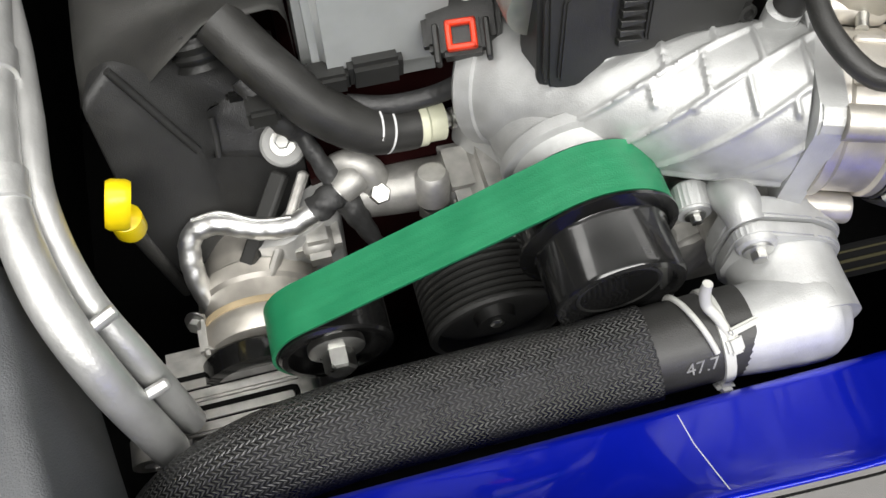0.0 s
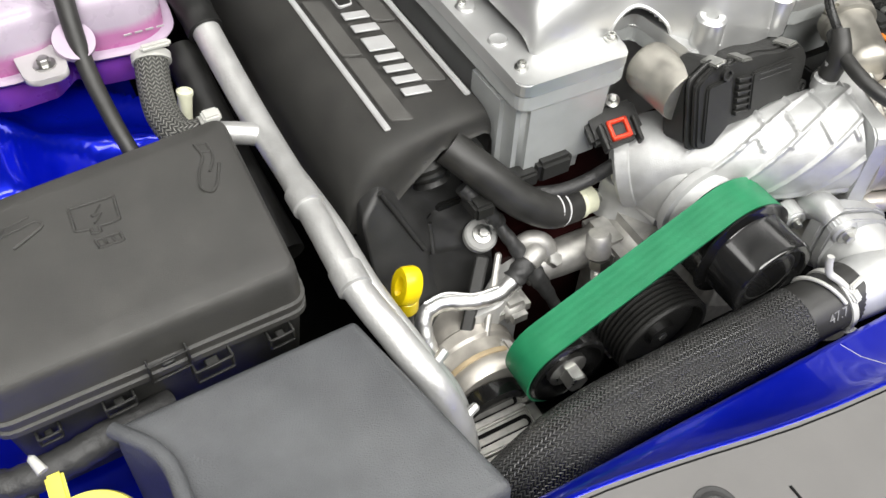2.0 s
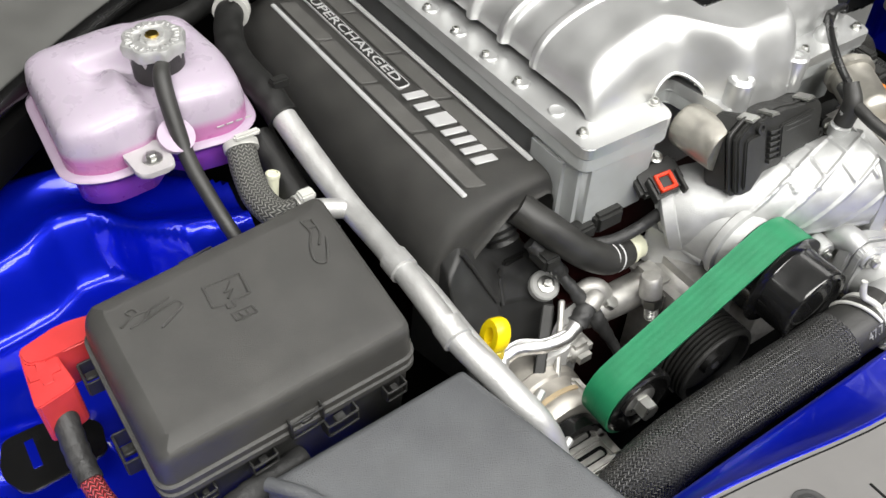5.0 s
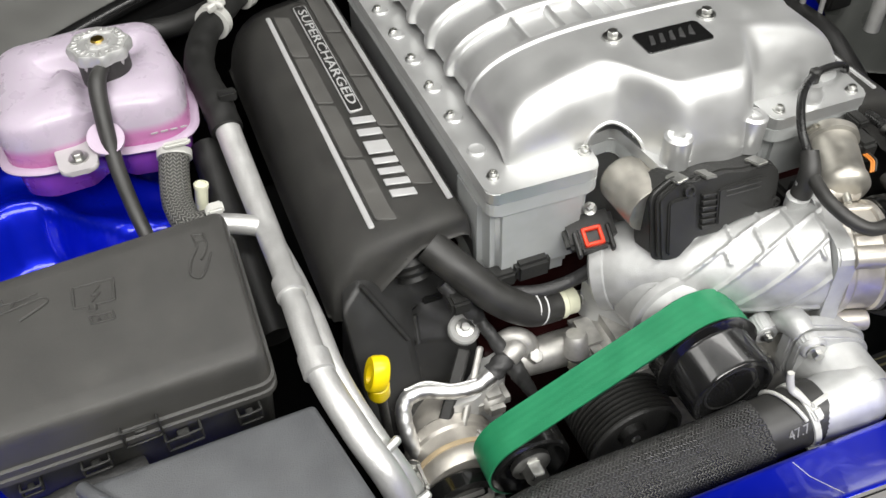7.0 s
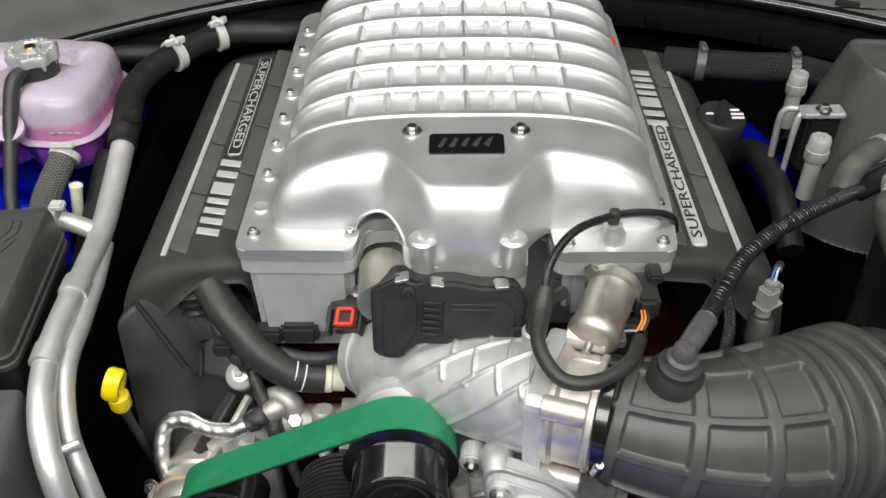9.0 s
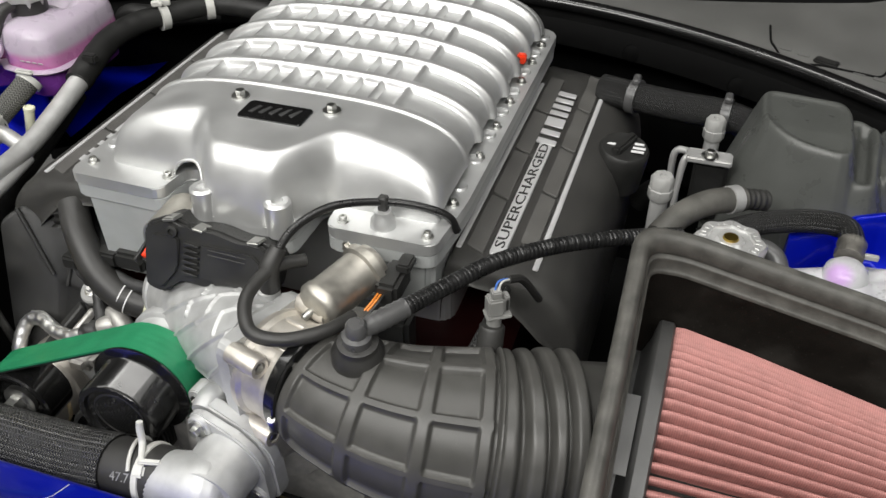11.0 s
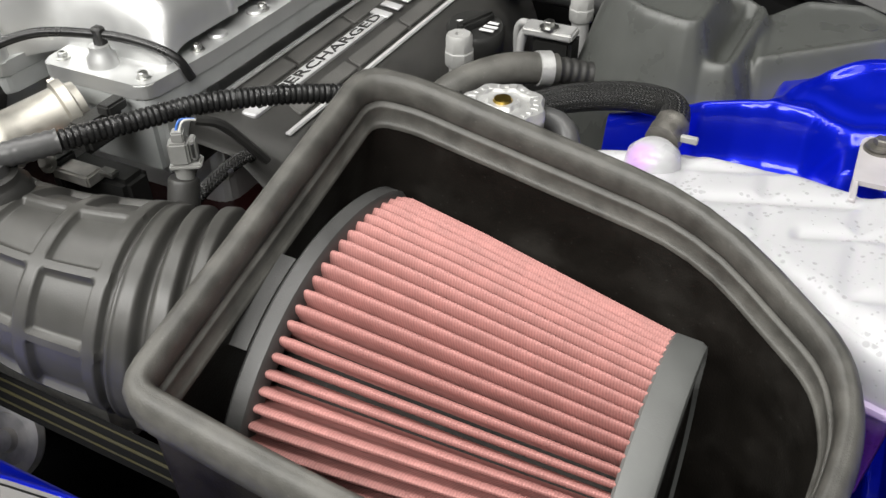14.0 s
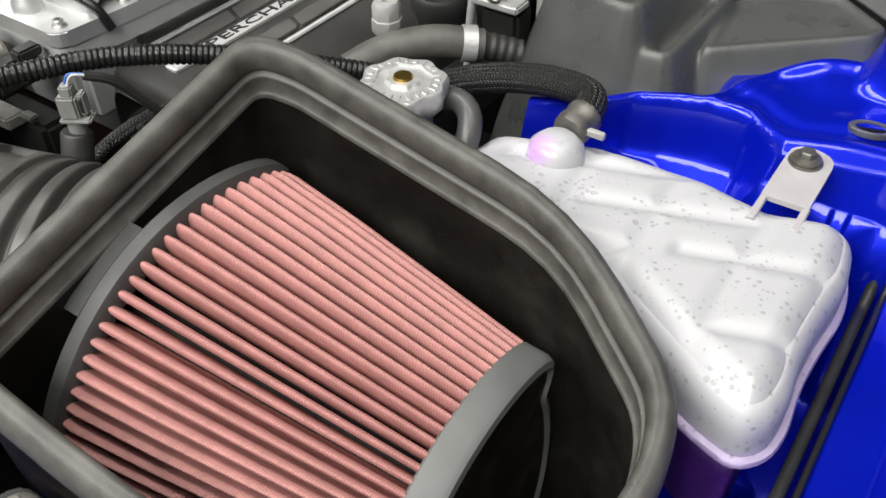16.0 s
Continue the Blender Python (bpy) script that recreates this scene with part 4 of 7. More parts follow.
part("rim", lathe([(0.0505, 0.034), (0.0530, 0.036), (0.0530, 0.041), (0.0505, 0.043)], C0, AX, 48), ALU_WARM, tb)

act = thing("bypass_actuator", (-0.02, -0.14, 0.77), "black plastic actuator with nickel motor can and clips", "actuator")
Ma = pose(-0.018, -0.150, 0.820, 0, 4, 2)
Mg = Ma @ pose(0, 0, 0, 72)
SHELL = [(-0.066, -0.040), (-0.042, -0.043), (-0.030, -0.022), (0.030, -0.026), (0.066, -0.023), (0.070, 0.018), (0.058, 0.031), (0.030, 0.028), (0.004, 0.033), (-0.024, 0.030), (-0.046, 0.037), (-0.070, 0.024)]
part("gearbox", prism(rounded(SHELL, 0.006, 3), -0.030, 0.0, 0.003, 2, m=Mg), PLASTIC, act)
part("seam_lip", prism(rounded([(x * 1.03, y * 1.05) for x, y in SHELL], 0.006, 3), 0.0005, 0.0045, 0.001, 1, m=Mg), PLASTIC, act)
part("cover", prism(rounded(SHELL, 0.006, 3), 0.005, 0.013, 0.003, 2, m=Mg), PLASTIC, act)
part("cover_plate", prism(rounded([(-0.006, -0.017), (0.058, -0.016), (0.060, 0.012), (0.048, 0.022), (-0.006, 0.020)], 0.004, 3), 0.012, 0.017, 0.0015, 2, m=Mg), PLASTIC, act)
part("cover_plate", prism(rounded([(-0.060, -0.034), (-0.045, -0.036), (-0.030, -0.012), (-0.030, 0.022), (-0.060, 0.020)], 0.004, 3), 0.012, 0.0165, 0.0015, 2, m=Mg), PLASTIC, act)
for k in range(6):
    y = -0.014 + k * 0.0062
    part("rib", prism([(-0.024, y - 0.0022), (-0.008, y - 0.0006), (-0.008, y + 0.0006), (-0.024, y + 0.0022)], 0.012, 0.018, 0.0004, 1, m=Mg), PLASTIC, act)
for y in (0.0165, 0.0115):
    part("moulded_line", rbox((0.022, y, 0.0172), (0.040, 0.0012, 0.0012), 0.0003, 1, m=Mg), PLASTIC_SOFT, act)
part("boss", lathe([(0.006, 0), (0.006, 0.004), (0.0035, 0.0045), (0.003, 0.002), (0, 0.002)], (0, 0, 0), seg=16), PLASTIC, act, m=Mg @ pose(0.062, -0.010, 0.013))
part("boss", lathe([(0.006, 0), (0.006, 0.004), (0.0035, 0.0045), (0.003, 0.002), (0, 0.002)], (0, 0, 0), seg=16), PLASTIC, act, m=Mg @ pose(-0.038, 0.026, 0.013))
for x, y, a in ((-0.044, 0.036, 14), (-0.012, 0.032, -6), (0.046, 0.032, 6)):
    part("spring_clip", rbox((0, 0, 0.004), (0.013, 0.0035, 0.020), 0.0012, 2, m=Mg @ pose(x, y, 0, 0, 0, a)), STEEL, act, "bright steel spring clip")
part("motor_can", lathe([(0.024, 0), (0.0245, 0.003), (0.0245, 0.050), (0.0225, 0.055), (0.020, 0.056), (0.009, 0.057), (0.008, 0.060), (0, 0.060)], (-0.078, -0.142, 0.824), (-0.04, 1, 0.0), 40), NICKEL, act, "nickel motor can")

redc = thing("red_locked_connector", (-0.117, -0.105, 0.755), "black plug with red lock tab on the snout", "connector")
Mr = pose(-0.117, -0.110, 0.772, 25, -10, -12)
part("plug_body", rbox((0, 0, 0), (0.030, 0.024, 0.018), 0.003, 2, m=Mr), PLASTIC, redc)
part("bracket", rbox((0.0, 0.012, -0.006), (0.052, 0.034, 0.016), 0.004, 2, m=Mr), PLASTIC, redc)
part("bolt", BOLT_SMALL, STEEL, redc, m=Mr @ pose(0.006, 0.030, 0.004))
for k in (-1, 1):
    part("rib", rbox((k * 0.0165, -0.004, 0.006), (0.004, 0.026, 0.012), 0.001, 1, m=Mr), PLASTIC, redc)
ring = bmesh.new()
for c, s_ in (((-0.008, 0, 0.010), (0.004, 0.02, 0.006)), ((0.008, 0, 0.010), (0.004, 0.02, 0.006)), ((0, 0.008, 0.010), (0.02, 0.004, 0.006)), ((0, -0.008, 0.010), (0.02, 0.004, 0.006))):
    rbox(c, s_, 0.001, 1, m=Mr, bm=ring)
part("lock_tab", ring, RED_CLIP, redc, "red lock tab")
part("wire", sweep([(-0.105, -0.12, 0.765), (-0.09, -0.13, 0.76), (-0.08, -0.125, 0.748)], 0.0018, 8), WIRE_BLUE, redc)
part("wire", sweep([(-0.108, -0.123, 0.764), (-0.092, -0.133, 0.757), (-0.082, -0.125, 0.745)], 0.0018, 8), WIRE_ORANGE, redc)

sol = thing("purge_valve", (0.13, -0.13, 0.8), "nickel plated bypass valve can below the lid tab", "valve")
part("can", lathe([(0.010, -0.004), (0.020, 0), (0.0242, 0.005), (0.0242, 0.013), (0.0228, 0.015), (0.0228, 0.060), (0.0265, 0.062), (0.0265, 0.070), (0.021, 0.072), (0.020, 0.078), (0, 0.08)], (0.108, -0.185, 0.818), (0.42, 0.90, 0.16), 36), NICKEL, sol)
part("strap", lathe([(0.024, 0), (0.024, 0.008), (0.022, 0.008), (0.022, 0)], (0.108 + 0.42 * 0.062, -0.185 + 0.9 * 0.062, 0.818 + 0.16 * 0.062), (0.42, 0.90, 0.16), 8), NICKEL, sol)
part("plug", rbox((0.165, -0.128, 0.82), (0.022, 0.045, 0.026), 0.004, 2), PLASTIC, sol)
part("flange_ear", rbox((0, 0, 0), (0.066, 0.016, 0.006), 0.003, 2, m=upright((0.108 + 0.42 * 0.066, -0.185 + 0.9 * 0.066, 0.818 + 0.16 * 0.066), (0.42, 0.90, 0.16)) @ pose(0, 0, 0, 0, 0, 35)), NICKEL, sol)
part("plug_lock", rbox((0.174, -0.115, 0.836), (0.014, 0.022, 0.010), 0.002, 2), PLASTIC, sol)
for k in range(3):
    part("wire", sweep([(0.158 + k * 0.003, -0.150, 0.822), (0.157 + k * 0.003, -0.162, 0.822), (0.152 + k * 0.003, -0.170, 0.816)], 0.0011, 8), (WIRE_ORANGE, WIRE_ORANGE, RUBBER)[k], sol)
part("stem", lathe([(0.004, -0.014), (0.004, 0.0), (0, 0)], (0.108, -0.185, 0.818), (0.42, 0.90, 0.16), 10), STEEL, sol)

vb = thing("valve_bracket", (0.13, -0.125, 0.74), "tarnished bracket bolted under the bypass valve", "bracket")
part("plate", rbox((0.131, -0.133, 0.770), (0.042, 0.020, 0.012), 0.002, 2), ALU_RAW, vb)
part("upright", rbox((0.112, -0.130, 0.752), (0.012, 0.022, 0.060), 0.002, 2), SHIELD_BLACK, vb)
part("tab", rbox((0.158, -0.124, 0.772), (0.016, 0.010, 0.006), 0.0015, 2), STEEL, vb)
part("bolt", BOLT, STEEL, vb, m=pose(0.107, -0.140, 0.778, 60, 0, 0))
part("block", rbox((0.140, -0.112, 0.742), (0.075, 0.030, 0.050), 0.005, 2), SHIELD_BLACK, vb)
bh = thing("breather_line", (0.26, -0.09, 0.77), "thin black braided line under the vent hose", "hose")
part("hose", sweep([(0.245, -0.150, 0.755), (0.256, -0.116, 0.778), (0.259, -0.066, 0.781), (0.262, -0.02, 0.765)], 0.006, 14), BRAID, bh)
part("clamp", lathe([(0.0062, -0.003), (0.0072, -0.003), (0.0072, 0.003), (0.0062, 0.003)], (0.2575, -0.09, 0.7805), (0.05, 1, 0.02), 18), STEEL, bh)

# ---- duct, airbox, filter ----
duct = thing("intake_duct", (0.25, -0.22, 0.65), "black ribbed rubber intake duct from throttle to airbox", "intake duct")


def duct_wave(s, a):
    f = 1.0
    if s < 0.175:
        for c in (0.018, 0.068, 0.118, 0.165):
            f += 0.085 * float(sstep(0.0066, 0.0040, abs(s - c)))
        for k in range(9):
            d = abs((a - 0.35 - k * 2 * math.pi / 9 + math.pi) % (2 * math.pi) - math.pi)
            f += 0.085 * float(sstep(0.070, 0.042, d)) * float(sstep(0.175, 0.165, s)) * float(sstep(0.0, 0.01, s))
        f = min(f, 1.085) - 0.015
    else:
        u = (s - 0.183) / 0.0195
        d = abs(u - min(3, max(0, round(u)))) * 0.0195
        f += 0.135 * math.exp(-(d / 0.0072) ** 6) - 0.085 * float(sstep(0.175, 0.180, s))
    return f


part("duct", sweep([(0.118, -0.222, 0.764), (0.16, -0.236, 0.762), (0.22, -0.238, 0.755), (0.29, -0.222, 0.745), (0.335, -0.205, 0.738), (0.388, -0.185, 0.73)], [0.052, 0.059, 0.068, 0.077, 0.081, 0.082], 260, 56, wave=duct_wave), DUCT_RUBBER, duct, smooth=60)
part("clamp_band", lathe([(0.0535, 0), (0.0545, 0.001), (0.0545, 0.011), (0.0535, 0.012)], C0 + AX * 0.042, AX, 48), GLOSS_BLACK, duct, "black steel clamp band")
part("clamp_screw", lathe([(0.005, 0), (0.005, 0.016), (0.0035, 0.018), (0, 0.018)], (0.106, -0.279, 0.755), (0.1, -0.3, 1), 12), STEEL, duct)
part("vent_socket", lathe([(0.024, -0.01), (0.0235, 0.010), (0.019, 0.016), (0.018, 0.018), (0.018, 0.023), (0.010, 0.025), (0, 0.025)], (0.172, -0.232, 0.818), (0.06, -0.1, 1), 32), RUBBER, duct)
part("sensor_socket", lathe([(0.0125, -0.01), (0.0120, 0.015), (0.0105, 0.017), (0, 0.017)], (0.270, -0.153, 0.797), (0.02, 0.25, 1), 24), RUBBER, duct)

elb = thing("vent_hose", (0.25, -0.12, 0.8), "black corrugated vent hose with grey elbow running to the cover", "hose")
part("elbow", lathe([(0.013, 0), (0.013, 0.016), (0.0095, 0.018), (0.0095, 0.028), (0.007, 0.031), (0, 0.031)], (0.173, -0.234, 0.834), (0.05, -0.1, 1), 24), GREY_SLEEVE, elb)
part("sleeve", sweep([(0.174, -0.234, 0.852), (0.187, -0.216, 0.853), (0.202, -0.194, 0.853)], [0.0085, 0.0095, 0.0092], 18, 8, wave=lambda s, a: 1 + 0.06 * math.cos(s * 2 * math.pi / 0.007)), GREY_SLEEVE, elb, "smoky grey sleeve")
part("tube", sweep([(0.200, -0.197, 0.853), (0.228, -0.152, 0.852), (0.262, -0.105, 0.853), (0.31, -0.06, 0.850), (0.36, -0.02, 0.842), (0.42, 0.03, 0.825)], 0.0078, 18, 90, wave=lambda s, a: 1.06 - 0.20 * max(0.0, math.cos(s * 2 * math.pi / 0.0046)) ** 3), TUBE_BLACK, elb)
sen = thing("duct_sensor", (0.268, -0.152, 0.815), "grey plug-in air sensor on the duct", "sensor")
Ms = pose(0.271, -0.147, 0.812, 0, 0, 32)
part("stem", lathe([(0.0070, 0), (0.0070, 0.012), (0, 0.012)], seg=18), SENSOR_GREY, sen, m=Ms)
part("collar", rbox((0.003, 0, 0.0135), (0.024, 0.016, 0.004), 0.0012, 2), SENSOR_GREY, sen, m=Ms)
part("plug", rbox((0, 0, 0.0245), (0.0150, 0.015, 0.019), 0.0018, 2), SENSOR_GREY, sen, m=Ms)
part("latch", rbox((0.0105, 0, 0.0265), (0.0050, 0.010, 0.018), 0.0012, 2), SENSOR_GREY, sen, m=Ms)
part("latch_slot", rbox((0.0105, -0.0047, 0.0265), (0.0022, 0.003, 0.012), 0.0005, 1), PLASTIC, sen, m=Ms)
part("cap", rbox((0.001, 0, 0.0375), (0.0095, 0.010, 0.0085), 0.0012, 2), SENSOR_GREY, sen, m=Ms)
for k, mat in ((-1, WIRE_BLUE), (1, WHITE_CLIP)):
    part("wire", sweep([(0.272 + 0.0016 * k, -0.147, 0.852), (0.274 + 0.0016 * k, -0.142, 0.860), (0.280 + 0.0012 * k, -0.133, 0.858)], 0.0010, 8), mat, sen)
part("wire", sweep([(0.279, -0.134, 0.858), (0.289, -0.115, 0.845), (0.30, -0.085, 0.80)], 0.004, 8), RUBBER, sen)


def rim_z(x, y):
    return 0.885 - (0.17347 * (x - 0.405) - 0.22004 * (y + 0.07)) / 0.95994


BOX = [(0.385, -0.349), (0.380, -0.060), (0.425, -0.050), (0.649, -0.0545), (0.7525, -0.123), (0.7670, -0.168), (0.7645, -0.215), (0.742, -0.30), (0.68, -0.338), (0.52, -0.350)]
BOX_R = [0.022, 0.03, 0.03, 0.06, 0.05, 0.03, 0.04, 0.05, 0.05, 0.08]
ab = thing("airbox", (0.57, -0.2, 0.47), "open black plastic airbox tray with rounded rubber rim", "airbox")


def box_ring(levels, cap=False):
    rows = [[(x, y, (rim_z(x, y) + dz) if dz > -0.2 else 0.49) for x, y in plan_at(BOX, BOX_R, d)] for d, dz in levels]
    bm = sheet(rows, closed_u=True)
    if cap:
        bm.faces.new(list(bm.verts)[-len(rows[0]):])
    return bm


part("rim_seal", box_ring([(0.008, -0.030), (0.001, -0.022), (-0.001, -0.012), (-0.001, -0.004), (0.001, 0.0008), (0.004, 0.0034), (0.0072, 0.0044), (0.0084, 0.0038), (0.0096, 0.0044), (0.0120, 0.0034), (0.0142, 0.0010), (0.0154, -0.003), (0.0156, -0.010), (0.0142, -0.014)]), RUBBER_GREY, ab, "greyed rubber rim", smooth=60)
part("ledge", box_ring([(0.0142, -0.0145), (0.0150, -0.0165), (0.0163, -0.0168), (0.0169, -0.0178), (0.0166, -0.0192), (0.0172, -0.0285), (0.0186, -0.0295), (0.0193, -0.0305), (0.0192, -0.0330)]), RUBBER_GREY, ab, "double stepped inner ledge", smooth=60)
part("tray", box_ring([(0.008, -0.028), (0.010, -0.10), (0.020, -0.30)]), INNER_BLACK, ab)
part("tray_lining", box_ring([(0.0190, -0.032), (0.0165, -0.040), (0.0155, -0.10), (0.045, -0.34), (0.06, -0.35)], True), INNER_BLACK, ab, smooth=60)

fl = thing("air_filter", (0.54, -0.17, 0.51), "conical red pleated cotton air filter with black rubber ends", "air filter")
FY, FZ = -0.169, 0.664


def egg(r, a):
    y, z = r * math.cos(a), r * math.sin(a)
    return (y * (0.55 + 0.45 * float(sstep(0.6, 0.95, math.sin(a)))) if y > 0 else y, z)


HALF = [(0.0, 0.0), (0.09, 0.0004), (0.17, 0.0016), (0.23, 0.0030), (0.275, 0.0052), (0.30, 0.0090), (0.325, 0.0280)]
FOLD = [(0.0, 0.030)] + [(0.5 - h, d) for h, d in HALF[:0:-1]] + [(0.5 + h, d) for h, d in HALF]


def pleats():
    N, rows = 90, []
    for x, r in ((0.424, 0.1520), (0.427, 0.1600), (0.432, 0.1645), (0.440, 0.1650), (0.50, 0.1545), (0.58, 0.138), (0.645, 0.1245), (0.656, 0.121)):
        row = []
        for i in range(N):
            for p, drop in FOLD:
                y, z = egg(r - drop, 2 * math.pi * (i + p) / N)
                row.append((x, FY + y, FZ + z))
        rows.append(row)
    return sheet(rows, closed_u=True)



def egg_ring(stations, seg=96):
    rows = []
    for x, r in stations:
        rows.append([(x, FY + egg(r, 2 * math.pi * i / seg)[0], FZ + egg(r, 2 * math.pi * i / seg)[1]) for i in range(seg)])
    return sheet(rows, closed_u=True)


neck = bmesh.new()
sheet([[(x, FY + r * math.cos(a), FZ + r * math.sin(a)) for a in np.radians(np.linspace(103, 127, 10))] for x, r in ((0.413, 0.140), (0.413, 0.1640), (0.402, 0.1645), (0.392, 0.1650), (0.392, 0.140))], bm=neck)
part("neck_pad", neck, RING_GREY, fl, "grey moulded pad behind the base ring")
# Added near-black core: its colour stands for the shade between the pleats.
part("gap_shade_core", egg_ring([(0.424, 0.138), (0.430, 0.139), (0.656, 0.098)]), INNER_BLACK, fl, "dark core added as the shade in the pleat gaps")
part("pleated_cone", pleats(), FILTER_RED, fl, "red pleated gauze")
part("end_ring", egg_ring([(0.431, 0.152), (0.431, 0.1655), (0.429, 0.1685), (0.4185, 0.1690), (0.416, 0.167), (0.412, 0.15), (0.405, 0.135), (0.392, 0.135)]), RING_GREY, fl, "black rubber base ring")
part("end_cap", egg_ring([(0.646, 0.114), (0.646, 0.1225), (0.648, 0.1245), (0.665, 0.1235), (0.669, 0.121), (0.670, 0.116), (0.667, 0.112)]), CAP_GREY, fl, "dark grey rubber end cap")
face = egg_ring([(0.6675, 0.1135), (0.665, 0.108), (0.664, 0.09), (0.663, 0.02)])
face.faces.new([v for v in list(face.verts)[-96:]])
part("end_face", face, INNER_BLACK, fl, "recessed black end face")

# ---- belt drive ----
PX, PZ, LX, LZ = -0.0625, 0.717, -0.239, 0.636


def drum(name, x, z, y0, y1, r, mat, label, grooves=0):
    t = thing(name, (x, (y0 + y1) / 2, z), label, "pulley")
    prof = [(0.012, 0), (r - 0.004, 0), (r, 0.002)]
    L = y0 - y1
    if grooves:
        for k in range(grooves):
            b = 0.004 + k * (L - 0.008) / grooves
            w = (L - 0.008) / grooves
            prof += [(r, b), (r, b + w * 0.45), (r - 0.0035, b + w * 0.6), (r - 0.0035, b + w * 0.8), (r, b + w)]
    prof += [(r, L - 0.002), (r - 0.002, L), (r - 0.006, L), (r - 0.008, L - 0.012), (0.016, L - 0.012), (0.014, L - 0.004), (0, L - 0.004)]
    part("drum", lathe(prof, (x, y0, z), (0, -1, 0), 56), mat, t)
    return t


scp = thing("supercharger_pulley", (PX, -0.24, PZ), "gloss black supercharger pulley with smooth hub drum", "pulley")
part("belt_drum", lathe([(0.02, 0), (0.049, 0), (0.049, 0.040), (0.053, 0.041), (0.053, 0.043), (0.0445, 0.046), (0.02, 0.046)], (PX, -0.203, PZ), (0, -1, 0), 64), GLOSS_BLACK, scp)
part("hub_drum", lathe([(0.0445, 0.0455), (0.043, 0.048), (0.043, 0.082), (0.0415, 0.0845), (0.036, 0.0845), (0.034, 0.081), (0.0285, 0.0797)], (PX, -0.203, PZ), (0, -1, 0), 64), GLOSS_BLACK, scp)
part("hub_cap", lathe([(0.0283, 0.0790), (0.0280, 0.0800), (0.0265, 0.0805), (0.024, 0.0785), (0, 0.0785)], (PX, -0.203, PZ), (0, -1, 0), 48), PLASTIC, scp)
low = drum("idler_pulley", LX, LZ, -0.205, -0.246, 0.0405, GLOSS_BLACK, "black idler pulley with bright hex bolt")
part("bolt", bolt_mesh(0.0115, 0.022, STEEL), STEEL, low, "bright hex bolt", m=axis_frame((LX, -0.238, LZ), (0, -1, 0)))
ten = drum("ribbed_pulley", -0.121, 0.612, -0.185, -0.246, 0.052, PLASTIC, "black ribbed belt pulley below the belt", 10)
part("bolt", BOLT, STEEL, ten, m=axis_frame((-0.121, -0.236, 0.612), (0, -1, 0)))


def belt(t0, t1, y0, y1):
    R1, R2 = 0.0525, 0.0445
    d = Vector((PX - LX, PZ - LZ))
    ang = math.atan2(d.y, d.x)
    off = math.acos((R2 - R1) / d.length)
    pts = []
    for k in range(17):
        a = -math.radians(55) + (ang + off + math.radians(55)) * k / 16
        pts.append((PX + R1 * math.cos(a), PZ + R1 * math.sin(a)))
    for k in range(17):
        a = ang + off + (math.radians(248) - ang - off) * k / 16
        pts.append((LX + R2 * math.cos(a), LZ + R2 * math.sin(a)))
    rows = []
    for i, (x, z) in enumerate(pts):
        a, b = Vector(pts[max(i - 1, 0)]), Vector(pts[min(i + 1, len(pts) - 1)])
        t = (b - a).normalized()
        n = Vector((t.y, -t.x))
        row = [(x - n.x * t0, y0, z - n.y * t0), (x - n.x * t0, y1, z - n.y * t0), (x - n.x * t1, y1, z - n.y * t1), (x - n.x * t1, y0, z - n.y * t1)]
        rows.append(row)
    bm = sheet(rows, closed_u=True)
    return bm


db = thing("drive_belt", (-0.15, -0.22, 0.65), "flat green supercharger drive belt over the pulleys", "belt")
part("belt_back", belt(0.0, 0.0022, -0.2055, -0.2425), GREEN, db, smooth=50)
part("ribbed_inner_layer", belt(0.0023, 0.0050, -0.2065, -0.2415), SHIELD_BLACK, db, "black ribbed inner layer", smooth=50)

# ---- water outlet and upper hose ----
hose = thing("radiator_hose", (-0.17, -0.31, 0.6), "thick black radiator hose in woven sleeve", "hose")
HP = [(0.012, -0.318, 0.694), (-0.03, -0.316, 0.688), (-0.10, -0.313, 0.675), (-0.18, -0.312, 0.672), (-0.25, -0.312, 0.668), (-0.31, -0.315, 0.652), (-0.36, -0.322, 0.615), (-0.39, -0.33, 0.55), (-0.40, -0.33, 0.48)]
part("woven_sleeve", sweep([(-0.048, -0.3154, 0.6848)] + HP[2:], 0.0312, 40, 10), BRAID, hose, "woven black sleeve")
part("rubber_end", sweep(HP[:3], 0.0288, 36, 8), RUBBER, hose)
zn = Vector((0, -0.80, 0.60)).normalized()
xn = Vector((0.99, 0, 0.14)).normalized()
Mh = Matrix.Translation(Vector((-0.0275, -0.3165, 0.6886)) + zn * 0.0288) @ Matrix((xn, zn.cross(xn), zn)).transposed().to_4x4()
letters("47.7", 0.0125, 0.0003, Mh, DULL_PRINT, "printed_mark", hose, "dull printed number")
clamp = thing("hose_clamp", (-0.005, -0.318, 0.66), "white spring clamp with tail round the hose end", "hose clamp")
CA = Vector((1, -0.02, 0.14)).normalized()
part("band", lathe([(0.0290, 0), (0.0306, 0.0004), (0.0310, 0.0035), (0.0306, 0.0066), (0.0290, 0.007)], (-0.0110, -0.3170, 0.6907), CA, 40), WHITE_CLIP, clamp)
loop = [Vector((-0.0155, -0.3168, 0.6900)) + Vector((-0.010 * math.cos(a - 0.6) - 0.004, 0.0302 * math.cos(a), 0.0302 * math.sin(a))) for a in np.linspace(0.1, 2.25, 9)]
part("wire_band", sweep(loop, 0.0020, 10, 4), WHITE_CLIP, clamp, "raised white strap loop")
